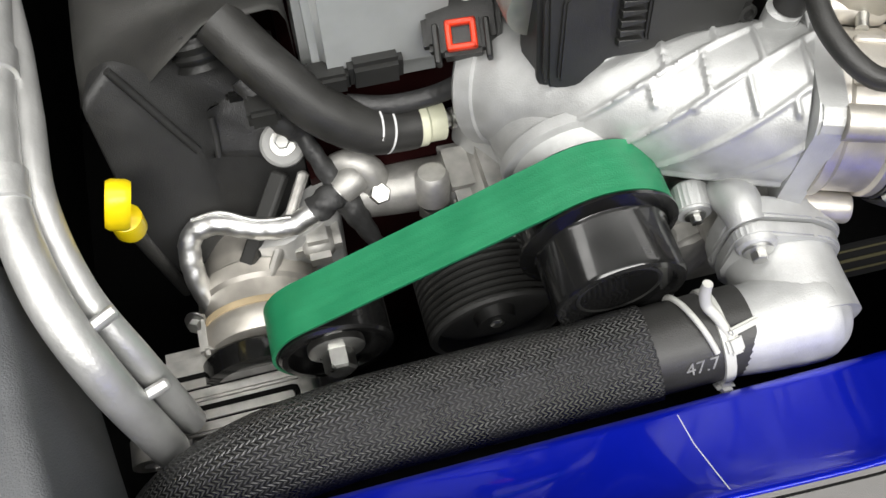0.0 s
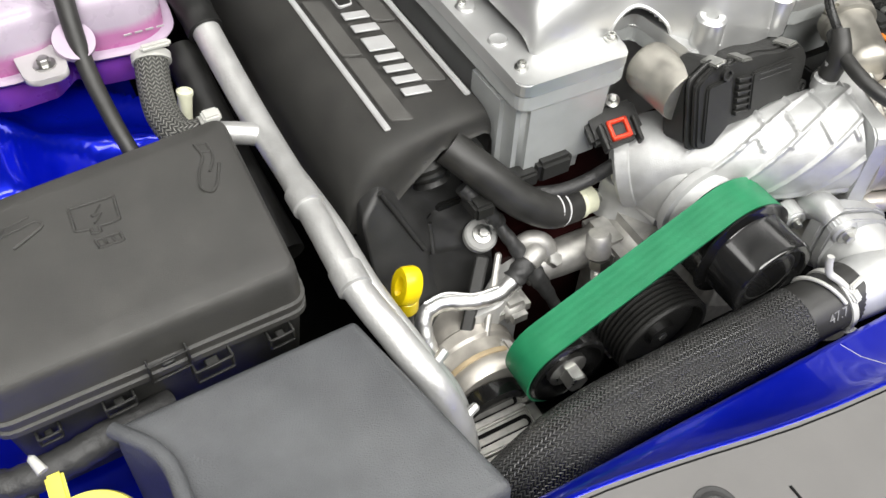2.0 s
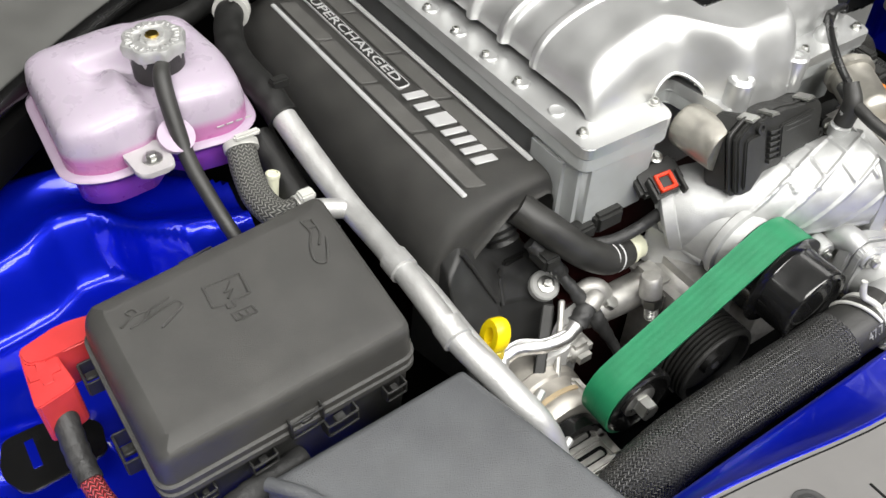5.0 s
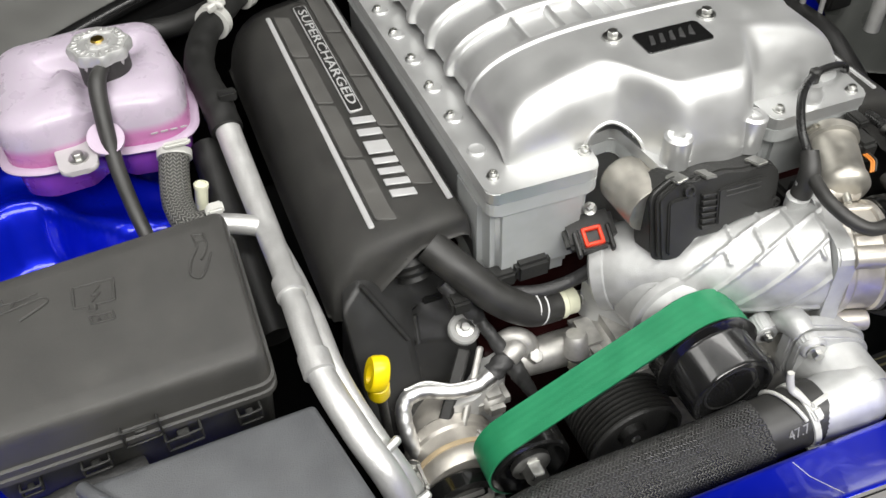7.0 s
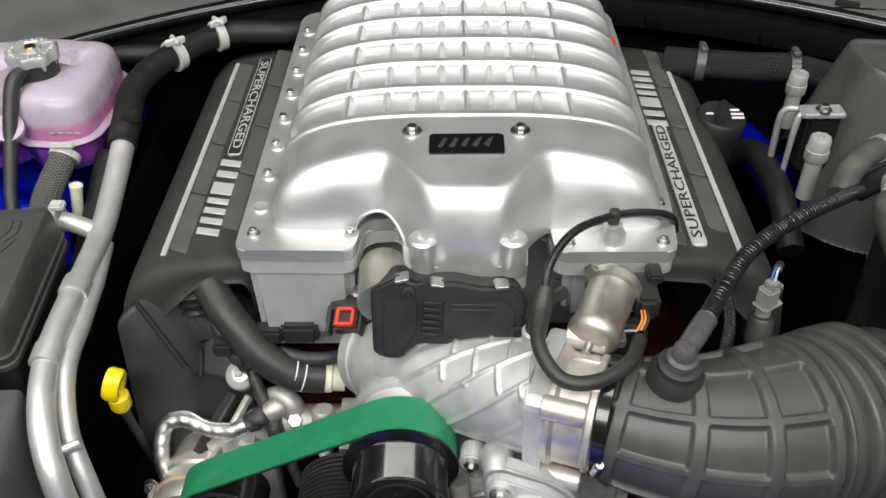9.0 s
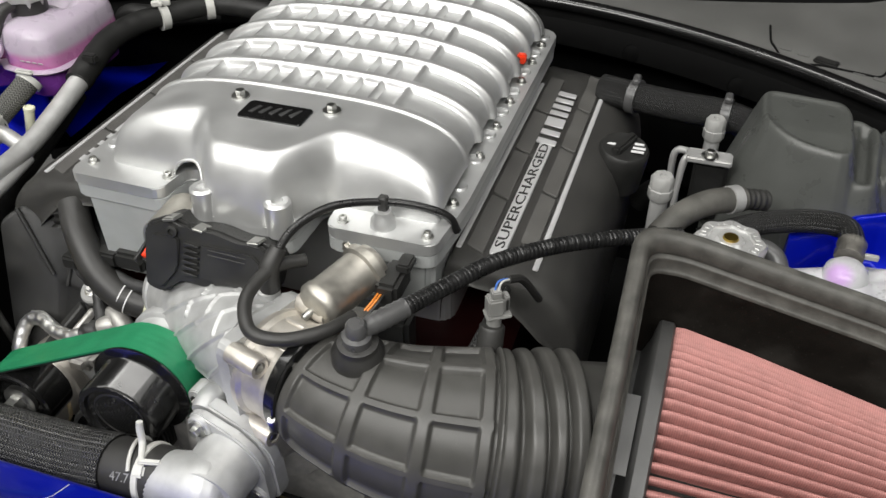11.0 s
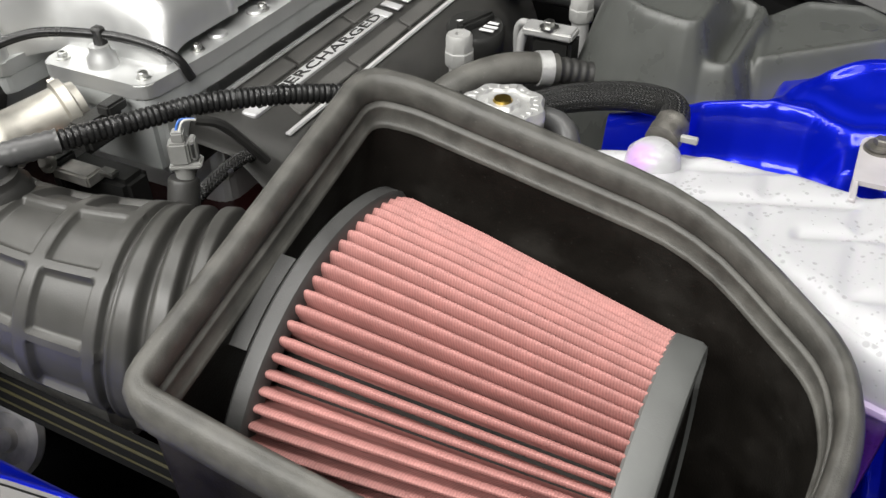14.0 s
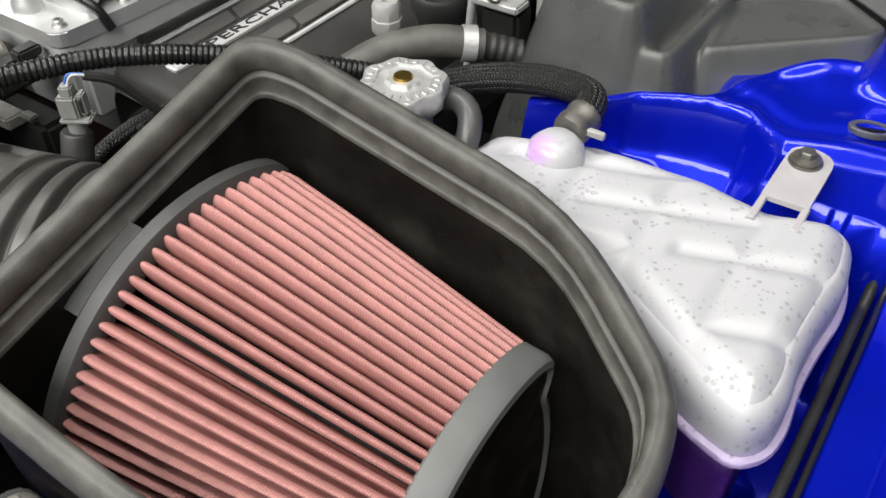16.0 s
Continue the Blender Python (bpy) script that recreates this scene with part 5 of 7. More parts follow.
part("tail", sweep([(-0.008, -0.331, 0.7170), (-0.013, -0.318, 0.7220), (-0.018, -0.309, 0.7255), (-0.0205, -0.305, 0.736), (-0.0205, -0.303, 0.7445)], [0.0030, 0.0034, 0.0036, 0.0036, 0.0032], 12, 6), WHITE_CLIP, clamp)
part("lock", rbox((0, 0, 0), (0.011, 0.012, 0.006), 0.002, 2, m=pose(-0.0075, -0.334, 0.7160, 32, 0, 10)), WHITE_CLIP, clamp)
part("cross_ear", rbox((0, 0, 0), (0.022, 0.005, 0.005), 0.0015, 2, m=pose(0.000, -0.326, 0.7220, 20, 0, 12)), WHITE_CLIP, clamp)
part("lower_ear", rbox((0, 0, 0), (0.012, 0.007, 0.012), 0.003, 2, m=pose(-0.009, -0.347, 0.6815, 60, 0, 0)), WHITE_CLIP, clamp)

out = thing("water_outlet", (0.05, -0.30, 0.6), "smooth cast aluminium thermostat housing elbow", "thermostat housing")
part("elbow", sweep([(0.0, -0.319, 0.692), (0.020, -0.320, 0.695), (0.040, -0.320, 0.697), (0.052, -0.3195, 0.698), (0.059, -0.319, 0.698), (0.067, -0.3185, 0.698), (0.073, -0.318, 0.698), (0.077, -0.318, 0.698), (0.079, -0.318, 0.698)], [0.027, 0.0290, 0.0315, 0.0325, 0.0315, 0.0275, 0.021, 0.012, 0.002], 40, 6), ALU_CAST, out, smooth=60)
part("neck", sweep([(0.0535, -0.330, 0.697), (0.0535, -0.306, 0.697), (0.054, -0.278, 0.696)], [0.0322, 0.0328, 0.0345], 40, 6), ALU_CAST, out, smooth=60)
NF = Vector((-0.16, -0.98, -0.03)).normalized()
MF = upright((0.054, -0.283, 0.695), NF)
EARS = [MF.inverted() @ Vector(p) for p in ((0.027, -0.278, 0.730), (0.080, -0.287, 0.658))]


def hull(pts):
    pts = sorted(set(pts))

    def chain(seq):
        out_ = []
        for p in seq:
            while len(out_) > 1 and (out_[-1][0] - out_[-2][0]) * (p[1] - out_[-2][1]) <= (out_[-1][1] - out_[-2][1]) * (p[0] - out_[-2][0]):
                out_.pop()
            out_.append(p)
        return out_[:-1]
    return chain(pts) + chain(pts[::-1])


def ring_points(cx, cy, r, n=24):
    return [(cx + r * math.cos(2 * math.pi * k / n), cy + r * math.sin(2 * math.pi * k / n)) for k in range(n)]


def ear_plate(grow):
    return hull(ring_points(0, 0, 0.0395 + grow) + [p for e in EARS for p in ring_points(e.x, e.y, 0.0145 + grow)])


part("flange", prism(ear_plate(0.0), -0.010, 0.0, 0.002, 2, m=MF), ALU_CAST, out)
part("seat_plate", prism(ear_plate(0.003), -0.026, -0.0112, 0.002, 2, m=MF), ALU_CAST, out)
for e in EARS:
    part("bolt_boss", lathe([(0.0135, -0.004), (0.0130, 0.002), (0.0115, 0.0035), (0, 0.0035)], MF @ Vector((e.x, e.y, 0)), NF, 24), ALU_CAST, out)
    part("bolt", BOLT, ALU_RAW, out, m=axis_frame(MF @ Vector((e.x, e.y, 0.0035)), NF))
part("cast_boss", sweep([(0.024, -0.268, 0.736), (0.024, -0.255, 0.738), (0.026, -0.240, 0.730), (0.034, -0.22, 0.70)], [0.0120, 0.0140, 0.015, 0.014], 20), ALU_CAST, out)
part("mount_ear", prism(ring_points(0, 0, 0.0125), -0.02, 0.0, 0.002, 2, m=upright((0.002, -0.246, 0.722), NF)), ALU_CAST, out)
part("bolt", BOLT_SMALL, ALU_RAW, out, m=axis_frame((0.002, -0.2465, 0.722), NF))
part("body", sweep([(0.055, -0.265, 0.694), (0.058, -0.245, 0.692), (0.060, -0.21, 0.675), (0.060, -0.18, 0.65)], 0.038, 28), ALU_RAW, out)
tc = thing("timing_cover", (0.0, -0.14, 0.5), "raw cast aluminium timing cover behind the pulleys", "engine block")
part("cover", rbox((0.02, -0.15, 0.58), (0.30, 0.10, 0.20), 0.02, 3), ALU_RAW, tc)
part("web", prism(rounded([(-0.055, -0.235), (0.02, -0.245), (0.11, -0.20), (0.12, -0.14), (-0.06, -0.14)], 0.02, 4), 0.60, 0.69, 0.008, 3, z_at=lambda x, y: 0.684 + (y + 0.2) * 0.25), ALU_RAW, tc)
part("socket_boss", lathe([(0.014, -0.02), (0.013, 0.004), (0.011, 0.006), (0.007, 0.006), (0.0065, -0.004), (0, -0.004)], (0.008, -0.222, 0.700), (0, -0.35, 1), 24), ALU_RAW, tc)
part("gusset", sweep([(-0.01, -0.24, 0.69), (-0.005, -0.25, 0.66), (0.0, -0.255, 0.62)], 0.010, 14), ALU_RAW, tc)
xo = thing("coolant_crossover", (-0.12, -0.13, 0.6), "raw cast coolant crossover beside the snout", "pipe fitting")
part("casting", rbox((-0.112, -0.135, 0.642), (0.060, 0.055, 0.045), 0.010, 3), ALU_RAW, xo)
part("pipe", sweep([(-0.205, -0.115, 0.628), (-0.17, -0.122, 0.632), (-0.12, -0.13, 0.64)], 0.020, 24), ALU_RAW, xo)
part("pipe", sweep([(-0.12, -0.135, 0.64), (-0.10, -0.175, 0.63), (-0.095, -0.2, 0.61)], 0.018, 20), ALU_RAW, xo)
st = thing("temperature_sender", (-0.147, -0.162, 0.645), "bright threaded sender with hex collar", "sensor")
part("body", lathe([(0.0125, 0.0), (0.0125, 0.022), (0.010, 0.026), (0, 0.026)], (-0.147, -0.155, 0.660), (0, 0.25, 1), 24), ALU_RAW, st)
part("hex", lathe([(0.0115, 0), (0.0115, 0.010), (0, 0.010)], (-0.147, -0.160, 0.648), (0, 0.25, 1), 6), STEEL, st)
part("thread", sweep([(-0.1475, -0.164, 0.632), (-0.147, -0.160, 0.650)], 0.0075, 16, 40, wave=lambda s, a: 1 + 0.08 * math.cos(s * 2 * math.pi / 0.002)), STEEL, st)
bb = thing("lifting_bracket", (-0.19, -0.12, 0.6), "cast bracket with zinc hex bolt", "bracket")
part("arm", sweep([(-0.212, -0.108, 0.660), (-0.198, -0.112, 0.664), (-0.186, -0.118, 0.652), (-0.184, -0.122, 0.625)], [0.008, 0.010, 0.013, 0.014], 18), ALU_RAW, bb)
part("bolt", bolt_mesh(0.0085, 0.02, STEEL), STEEL, bb, m=axis_frame((-0.184, -0.124, 0.634), (0.1, -0.55, 0.8)))
for k, dx in enumerate((0.0, 0.018)):
    part("strut", rbox((0, 0, 0), (0.013 - 0.006 * k, 0.085, 0.010), 0.002, 1, m=look((-0.272 + dx, -0.128 - dx * 0.3, 0.632), (-0.244 + dx, -0.098, 0.668)) @ pose(0, 0, 0, 90)), (PLASTIC, ALU_RAW)[k], bb)
part("shield_plate", prism(rounded([(-0.288, -0.142), (-0.232, -0.108), (-0.214, -0.108), (-0.212, -0.128), (-0.255, -0.150)], 0.004, 3), 0.0, 0.003, 0.0008, 1, z_at=lambda x, y: 0.620 + (x + 0.288) * 0.35), ALU_PIPE, bb)
hn = thing("taped_harness", (-0.22, -0.11, 0.62), "black taped wiring harness below the breather hose", "wiring")
part("loom", sweep([(-0.232, -0.09, 0.690), (-0.222, -0.108, 0.672), (-0.212, -0.122, 0.652), (-0.204, -0.135, 0.636), (-0.192, -0.15, 0.61), (-0.18, -0.165, 0.58)], [0.0065, 0.007, 0.009, 0.010, 0.0065, 0.0055], 16, 8, wave=lambda s, a: 1 + 0.07 * math.sin(s * 400 + a * 2)), TAPE, hn)
part("loom", sweep([(-0.262, -0.075, 0.735), (-0.245, -0.095, 0.712), (-0.232, -0.098, 0.694)], 0.008, 14, 8, wave=lambda s, a: 1 + 0.1 * math.sin(s * 500 + a * 3)), TAPE, hn)
part("connector", rbox((-0.252, -0.09, 0.722), (0.022, 0.03, 0.018), 0.003, 2), PLASTIC, hn)

eng = thing("engine_block", (0, 0.1, 0.32), "red painted engine block under the covers, shade in its colour", "engine block")
part("block", rbox((0, 0.14, 0.50), (0.52, 0.50, 0.36), 0.03, 2), BLOCK_RED, eng, "red painted block darkened almost to black as shade")

# ---- left bank front: valve cover, compressor, alternator ----
vc = thing("valve_cover", (-0.30, -0.08, 0.6), "black moulded valve cover below the coil cover", "valve cover")
def shield():
    """A faceted moulding with softened edges."""
    P = {"A": (-0.368, -0.080, 0.740), "B": (-0.343, -0.066, 0.757), "H": (-0.316, -0.046, 0.742), "D": (-0.304, -0.082, 0.676), "E": (-0.292, -0.078, 0.658), "F": (-0.290, -0.064, 0.688),
         "G": (-0.277, -0.052, 0.688), "I": (-0.236, -0.058, 0.684), "J": (-0.228, -0.090, 0.652), "K": (-0.235, -0.01, 0.70), "L": (-0.345, 0.0, 0.75),
         "a": (-0.360, -0.122, 0.60), "d": (-0.300, -0.140, 0.55), "j": (-0.235, -0.135, 0.55), "k": (-0.235, -0.01, 0.55), "l": (-0.36, 0.0, 0.55)}
    bm = bmesh.new()
    V = {n: bm.verts.new(p) for n, p in P.items()}
    for f in ("ABD", "ADda", "BHGFD", "DFE", "DEJjd", "EFGIJ", "HKIG", "BLKH", "ALB", "AalL", "JIKkj"):
        bm.faces.new([V[c] for c in f])
    bmesh.ops.recalc_face_normals(bm, faces=bm.faces[:])
    bmesh.ops.bevel(bm, geom=bm.edges[:], offset=0.0055, segments=3, affect="EDGES", profile=0.5)
    return bm


part("cover", shield(), VALVE_BLACK, vc, smooth=32)
part("moulded_rib", sweep([(-0.343, -0.068, 0.7575), (-0.330, -0.073, 0.731), (-0.317, -0.078, 0.703), (-0.304, -0.083, 0.6765)], 0.0030, 10), VALVE_BLACK, vc)
part("moulded_rib", sweep([(-0.292, -0.079, 0.659), (-0.2905, -0.071, 0.674), (-0.290, -0.065, 0.6885)], 0.0028, 10), VALVE_BLACK, vc)
part("stiffener", rbox((0, 0, 0), (0.030, 0.006, 0.010), 0.002, 2, m=pose(-0.262, -0.052, 0.690, 0, 6, 5)), SHIELD_BLACK, vc)
wz = thing("washer_bolt", (-0.244, -0.088, 0.662), "grey plastic washer with hex bolt", "bolt")
part("washer", lathe([(0.017, -0.006), (0.017, 0.002), (0.015, 0.004), (0, 0.004)], (-0.244, -0.088, 0.670), (-0.05, -0.5, 0.9), 28), GREY_PLUG, wz)
part("bolt", BOLT, STEEL, wz, m=axis_frame((-0.244, -0.09, 0.674), (-0.05, -0.5, 0.9)))

bh = thing("breather_hose", (-0.19, -0.09, 0.68), "matte black breather hose with white end fitting", "hose")
part("hose", sweep([(-0.268, -0.055, 0.772), (-0.245, -0.082, 0.752), (-0.215, -0.104, 0.722), (-0.185, -0.112, 0.700), (-0.165, -0.110, 0.692), (-0.150, -0.108, 0.6885)], 0.0175, 28, 8), RUBBER, bh)
for s_ in (0.0, 0.009):
    part("print_ring", lathe([(0.0176, 0), (0.0177, 0.0007), (0.0176, 0.0014)], (-0.181 + s_, -0.1117, 0.6985 - s_ * 0.4), (1, 0.1, -0.4), 32), WHITE_PRINT, bh)
part("white_fitting", lathe([(0.0155, 0), (0.0165, 0.003), (0.0165, 0.012), (0.0145, 0.014), (0.0145, 0.026), (0, 0.026)], (-0.154, -0.1085, 0.689), (1, 0.06, -0.12), 24), CREAM, bh, "cream plastic fitting")
part("steel_nipple", lathe([(0.006, 0), (0.006, 0.006), (0.008, 0.007), (0.008, 0.011), (0.006, 0.012), (0.006, 0.02), (0, 0.02)], (-0.129, -0.107, 0.686), (1, 0.06, -0.12), 18), STEEL, bh)
part("barbed_neck", sweep([(-0.292, -0.02, 0.775), (-0.287, -0.042, 0.758), (-0.284, -0.058, 0.735)], 0.017, 18, 12, wave=lambda s, a: 1 + 0.10 * math.cos(s * 2 * math.pi / 0.008)), SHIELD_BLACK, bh)

ms = thing("map_sensor", (-0.178, -0.085, 0.72), "black pressure sensor plug below the corner housing", "sensor")
part("body", rbox((-0.172, -0.088, 0.738), (0.038, 0.022, 0.024), 0.004, 2), PLASTIC, ms)
part("plug", rbox((-0.205, -0.088, 0.734), (0.030, 0.02, 0.018), 0.003, 2), PLASTIC, ms)
part("harness", sweep([(-0.195, -0.098, 0.715), (-0.165, -0.105, 0.713), (-0.135, -0.108, 0.718), (-0.115, -0.115, 0.735)], 0.007, 14), TAPE, ms)

ac = thing("compressor", (-0.29, -0.15, 0.52), "cast aluminium air conditioning compressor", "compressor")
part("body", lathe([(0.040, -0.10), (0.047, -0.09), (0.047, -0.035), (0.050, -0.032), (0.050, -0.020), (0.047, -0.017), (0.047, 0.0), (0.049, 0.004), (0.049, 0.020), (0.046, 0.024), (0, 0.024)], (-0.288, -0.180, 0.566), (-0.05, -1, 0.05), 44), ALU_WARM, ac)
part("gasket", lathe([(0.046, -0.001), (0.0502, -0.001), (0.0506, 0.002), (0.0502, 0.0045), (0.046, 0.0045)], (-0.288, -0.181, 0.566), (-0.05, -1, 0.05), 44), TAN, ac, "tan paper gasket")
for a in (60, 150):
    q = math.radians(a)
    part("ear", rbox((-0.288 + 0.050 * math.cos(q), -0.188, 0.566 + 0.050 * math.sin(q)), (0.011, 0.034, 0.011), 0.004, 2), ALU_RAW, ac)
part("clutch", lathe([(0.044, 0), (0.044, 0.016), (0.036, 0.018), (0.030, 0.012), (0.015, 0.012), (0.013, 0.018), (0, 0.018)], (-0.298, -0.205, 0.560), (0, -1, 0), 40), GLOSS_BLACK, ac)
part("port_block", rbox((-0.235, -0.140, 0.612), (0.036, 0.04, 0.03), 0.010, 3), ALU_RAW, ac)
part("bolt", BOLT, STEEL, ac, m=axis_frame((-0.336, -0.175, 0.59), (-0.4, -0.8, 0.4)))
tubes = thing("foil_tube", (-0.30, -0.12, 0.58), "crinkled foil-wrapped refrigerant tube over the compressor", "tube")
part("tube", sweep([(-0.322, -0.165, 0.575), (-0.330, -0.145, 0.605), (-0.326, -0.125, 0.628), (-0.305, -0.122, 0.636), (-0.275, -0.133, 0.634), (-0.248, -0.138, 0.638), (-0.220, -0.130, 0.650), (-0.205, -0.124, 0.655)], 0.0085, 20, 12, wave=lambda s, a: 1 + 0.06 * math.sin(s * 620 + a * 3) * math.sin(s * 170 + a * 2)), FOIL, tubes)
part("end_fitting", lathe([(0.0115, -0.010), (0.0125, -0.006), (0.0125, 0.006), (0.010, 0.010), (0, 0.010)], (-0.203, -0.123, 0.6555), (0.85, 0.35, 0.35), 20), ALU_RAW, tubes, "cast end fitting")
part("taped_wrap", sweep([(-0.232, -0.134, 0.6435), (-0.222, -0.131, 0.649), (-0.213, -0.127, 0.6525)], 0.0108, 16, 8, wave=lambda s, a: 1 + 0.08 * math.sin(s * 500 + a * 3)), TAPE, tubes, "black cloth tape wrap")
part("seam", sweep([(-0.322, -0.117, 0.640), (-0.300, -0.119, 0.645), (-0.275, -0.131, 0.6425), (-0.250, -0.137, 0.6465)], 0.0016, 8), FOIL, tubes)
alt = thing("alternator", (-0.32, -0.24, 0.5), "cast aluminium alternator with slotted housing", "alternator")
abm = bmesh.new()
rbox((-0.320, -0.225, 0.535), (0.125, 0.085, 0.08), 0.014, 3, bm=abm)
rbox((-0.320, -0.262, 0.55), (0.115, 0.012, 0.045), 0.004, 2, bm=abm)
part("housing", abm, ALU_RAW, alt)
for k in range(2):
    part("slot", prism(rounded([(-0.366, -0.013), (-0.272, -0.013), (-0.272, 0.0), (-0.366, 0.0)], 0.005, 3), 0, 0.0014, 0.0004, 1, m=pose(0, -0.236 + k * 0.026, 0.5744)), DARK, alt)
    part("slot_floor", prism(rounded([(-0.362, -0.012), (-0.276, -0.012), (-0.276, -0.0045), (-0.362, -0.0045)], 0.002, 2), 0, 0.0018, 0.0005, 1, m=pose(0, -0.236 + k * 0.026, 0.5746)), ALU_RAW, alt)
    part("bridge", rbox((-0.320, -0.2425 + k * 0.026 - 0.0125, 0.576), (0.122, 0.008, 0.006), 0.002, 2), ALU_RAW, alt)
part("slot", prism(rounded([(-0.362, -0.007), (-0.282, -0.007), (-0.282, 0.007), (-0.362, 0.007)], 0.005, 3), 0, 0.0025, 0.0006, 1, m=pose(0, -0.2675, 0.552, 90)), DARK, alt)
for x in (-0.376, -0.266):
    part("post", rbox((x, -0.235, 0.576), (0.012, 0.085, 0.006), 0.002, 2), ALU_RAW, alt)
for k in range(3):
    part("winding", rbox((-0.345 + k * 0.014, -0.2705, 0.552), (0.008, 0.003, 0.006), 0.001, 1), WIRE_ORANGE, alt)
for k in range(4):
    part("fin", rbox((-0.384 + k * 0.009, -0.232, 0.560), (0.004, 0.07, 0.030), 0.0015, 1), ALU_RAW, alt)
part("ear", lathe([(0.014, 0), (0.014, 0.02), (0.006, 0.02), (0.006, 0.0)], (-0.385, -0.25, 0.57), (0, -1, 0), 20), ALU_RAW, alt)

dip = thing("dipstick", (-0.355, -0.143, 0.6), "yellow oil dipstick loop handle", "dipstick")
NRM, TALL = Vector((-0.954, 0.09, 0.286)).normalized(), Vector((0.287, 0.0, 0.958))
WIDE = TALL.cross(NRM)
rows = []
for a in np.linspace(0, 2 * math.pi, 41)[:-1]:
    mid, out_ = WIDE * 0.0098 * math.cos(a) + TALL * 0.0150 * math.sin(a), (WIDE * math.cos(a) / 0.0098 + TALL * math.sin(a) / 0.0150).normalized()
    rows.append([Vector((-0.355, -0.143, 0.716)) + mid + out_ * 0.0052 * p + NRM * 0.0078 * q for p, q in ((1, 0.6), (0.7, 1), (-0.7, 1), (-1, 0.6), (-1, -0.6), (-0.7, -1), (0.7, -1), (1, -0.6))])
part("handle", sheet(rows + rows[:1], closed_u=True), YELLOW, dip, smooth=35)
part("stem", sweep([(-0.355, -0.143, 0.70), (-0.352, -0.142, 0.66), (-0.345, -0.13, 0.56)], [0.006, 0.005, 0.005], 14), PLASTIC, dip)
part("plug", lathe([(0.009, -0.012), (0.011, -0.008), (0.011, 0.006), (0.006, 0.01), (0, 0.01)], (-0.355, -0.143, 0.694), (0, 0, 1), 20), YELLOW, dip)

# ---- silver pipes ----
pp = thing("coolant_pipe", (-0.40, 0.0, 0.7), "bent bright aluminium coolant pipe with side tee", "pipe")
part("pipe", sweep([(-0.415, 0.185, 0.806), (-0.412, 0.11, 0.785), (-0.409, 0.04, 0.770), (-0.408, -0.03, 0.768), (-0.409, -0.09, 0.766), (-0.408, -0.15, 0.758), (-0.395, -0.212, 0.742), (-0.376, -0.256, 0.702), (-0.363, -0.275, 0.61)], [0.0140, 0.0135, 0.0130, 0.0120, 0.0122, 0.0125, 0.0130, 0.0130, 0.0130], 28, 8), ALU_PIPE, pp)
part("tee", sweep([(-0.409, 0.035, 0.769), (-0.43, 0.040, 0.776), (-0.452, 0.044, 0.782)], 0.0105, 20), ALU_PIPE, pp)
part("lower_pipe", sweep([(-0.403, 0.03, 0.758), (-0.398, -0.03, 0.754), (-0.395, -0.09, 0.752), (-0.393, -0.15, 0.744), (-0.380, -0.203, 0.720), (-0.360, -0.238, 0.675), (-0.348, -0.255, 0.60)], [0.007, 0.0090, 0.0100, 0.0100, 0.0100, 0.0100, 0.0100], 20), ALU_PIPE, pp)
for p, ax in (((-0.4085, -0.055, 0.7675), (0, 1, 0.02)), ((-0.4085, -0.145, 0.7595), (0, 1, 0.15))):
    part("bracket_band", lathe([(0.0125, -0.011), (0.0148, -0.010), (0.0148, 0.010), (0.0125, 0.011)], p, ax, 24), ALU_PIPE, pp)
for p, a in (((-0.374, -0.228, 0.722), 30), ((-0.360, -0.258, 0.672), 20)):
    part("clip_tab", rbox((0, 0, 0), (0.030, 0.008, 0.012), 0.002, 1, m=pose(*p, 20, 0, a)), ALU_PIPE, pp)
rh = thing("rear_coolant_hose", (-0.41, 0.27, 0.78), "black rubber coolant hose on the pipe end", "hose")
part("hose", sweep([(-0.415, 0.165, 0.801), (-0.417, 0.20, 0.812), (-0.422, 0.26, 0.824), (-0.406, 0.315, 0.830), (-0.374, 0.368, 0.830), (-0.330, 0.412, 0.830), (-0.248, 0.424, 0.825), (-0.19, 0.46, 0.81)], [0.0178, 0.0178, 0.0172, 0.0165, 0.016, 0.016, 0.0155, 0.015], 26, wave=lambda s, a: 1 + 0.02 * math.sin(s * 260 + 2 * a)), HOSE_BLACK, rh)
part("clip", rbox((-0.405, 0.190, 0.828), (0.02, 0.012, 0.012), 0.002), PLASTIC, rh)
part("clamp", lathe([(0.0195, -0.006), (0.0215, -0.006), (0.0215, 0.006), (0.0195, 0.006)], (-0.388, 0.346, 0.830), (0.55, 0.8, 0.0), 28), WHITE_CLIP, rh)
part("clamp", lathe([(0.019, -0.006), (0.021, -0.006), (0.021, 0.006), (0.019, 0.006)], (-0.341, 0.404, 0.830), (0.75, 0.6, 0.0), 28), WHITE_CLIP, rh)
for x, y, a in ((-0.382, 0.340, 35), (-0.336, 0.398, 50)):
    part("clamp_ear", rbox((0, 0, 0), (0.028, 0.006, 0.010), 0.002, 1, m=pose(x, y, 0.853, 0, 0, a)), WHITE_CLIP, rh)
    part("clamp_ear", rbox((0, 0, 0), (0.006, 0.024, 0.008), 0.002, 1, m=pose(x, y, 0.855, 0, 0, a)), WHITE_CLIP, rh)
eh = thing("engine_coolant_hose", (-0.45, 0.42, 0.79), "black rubber hose behind the coolant tank", "hose")
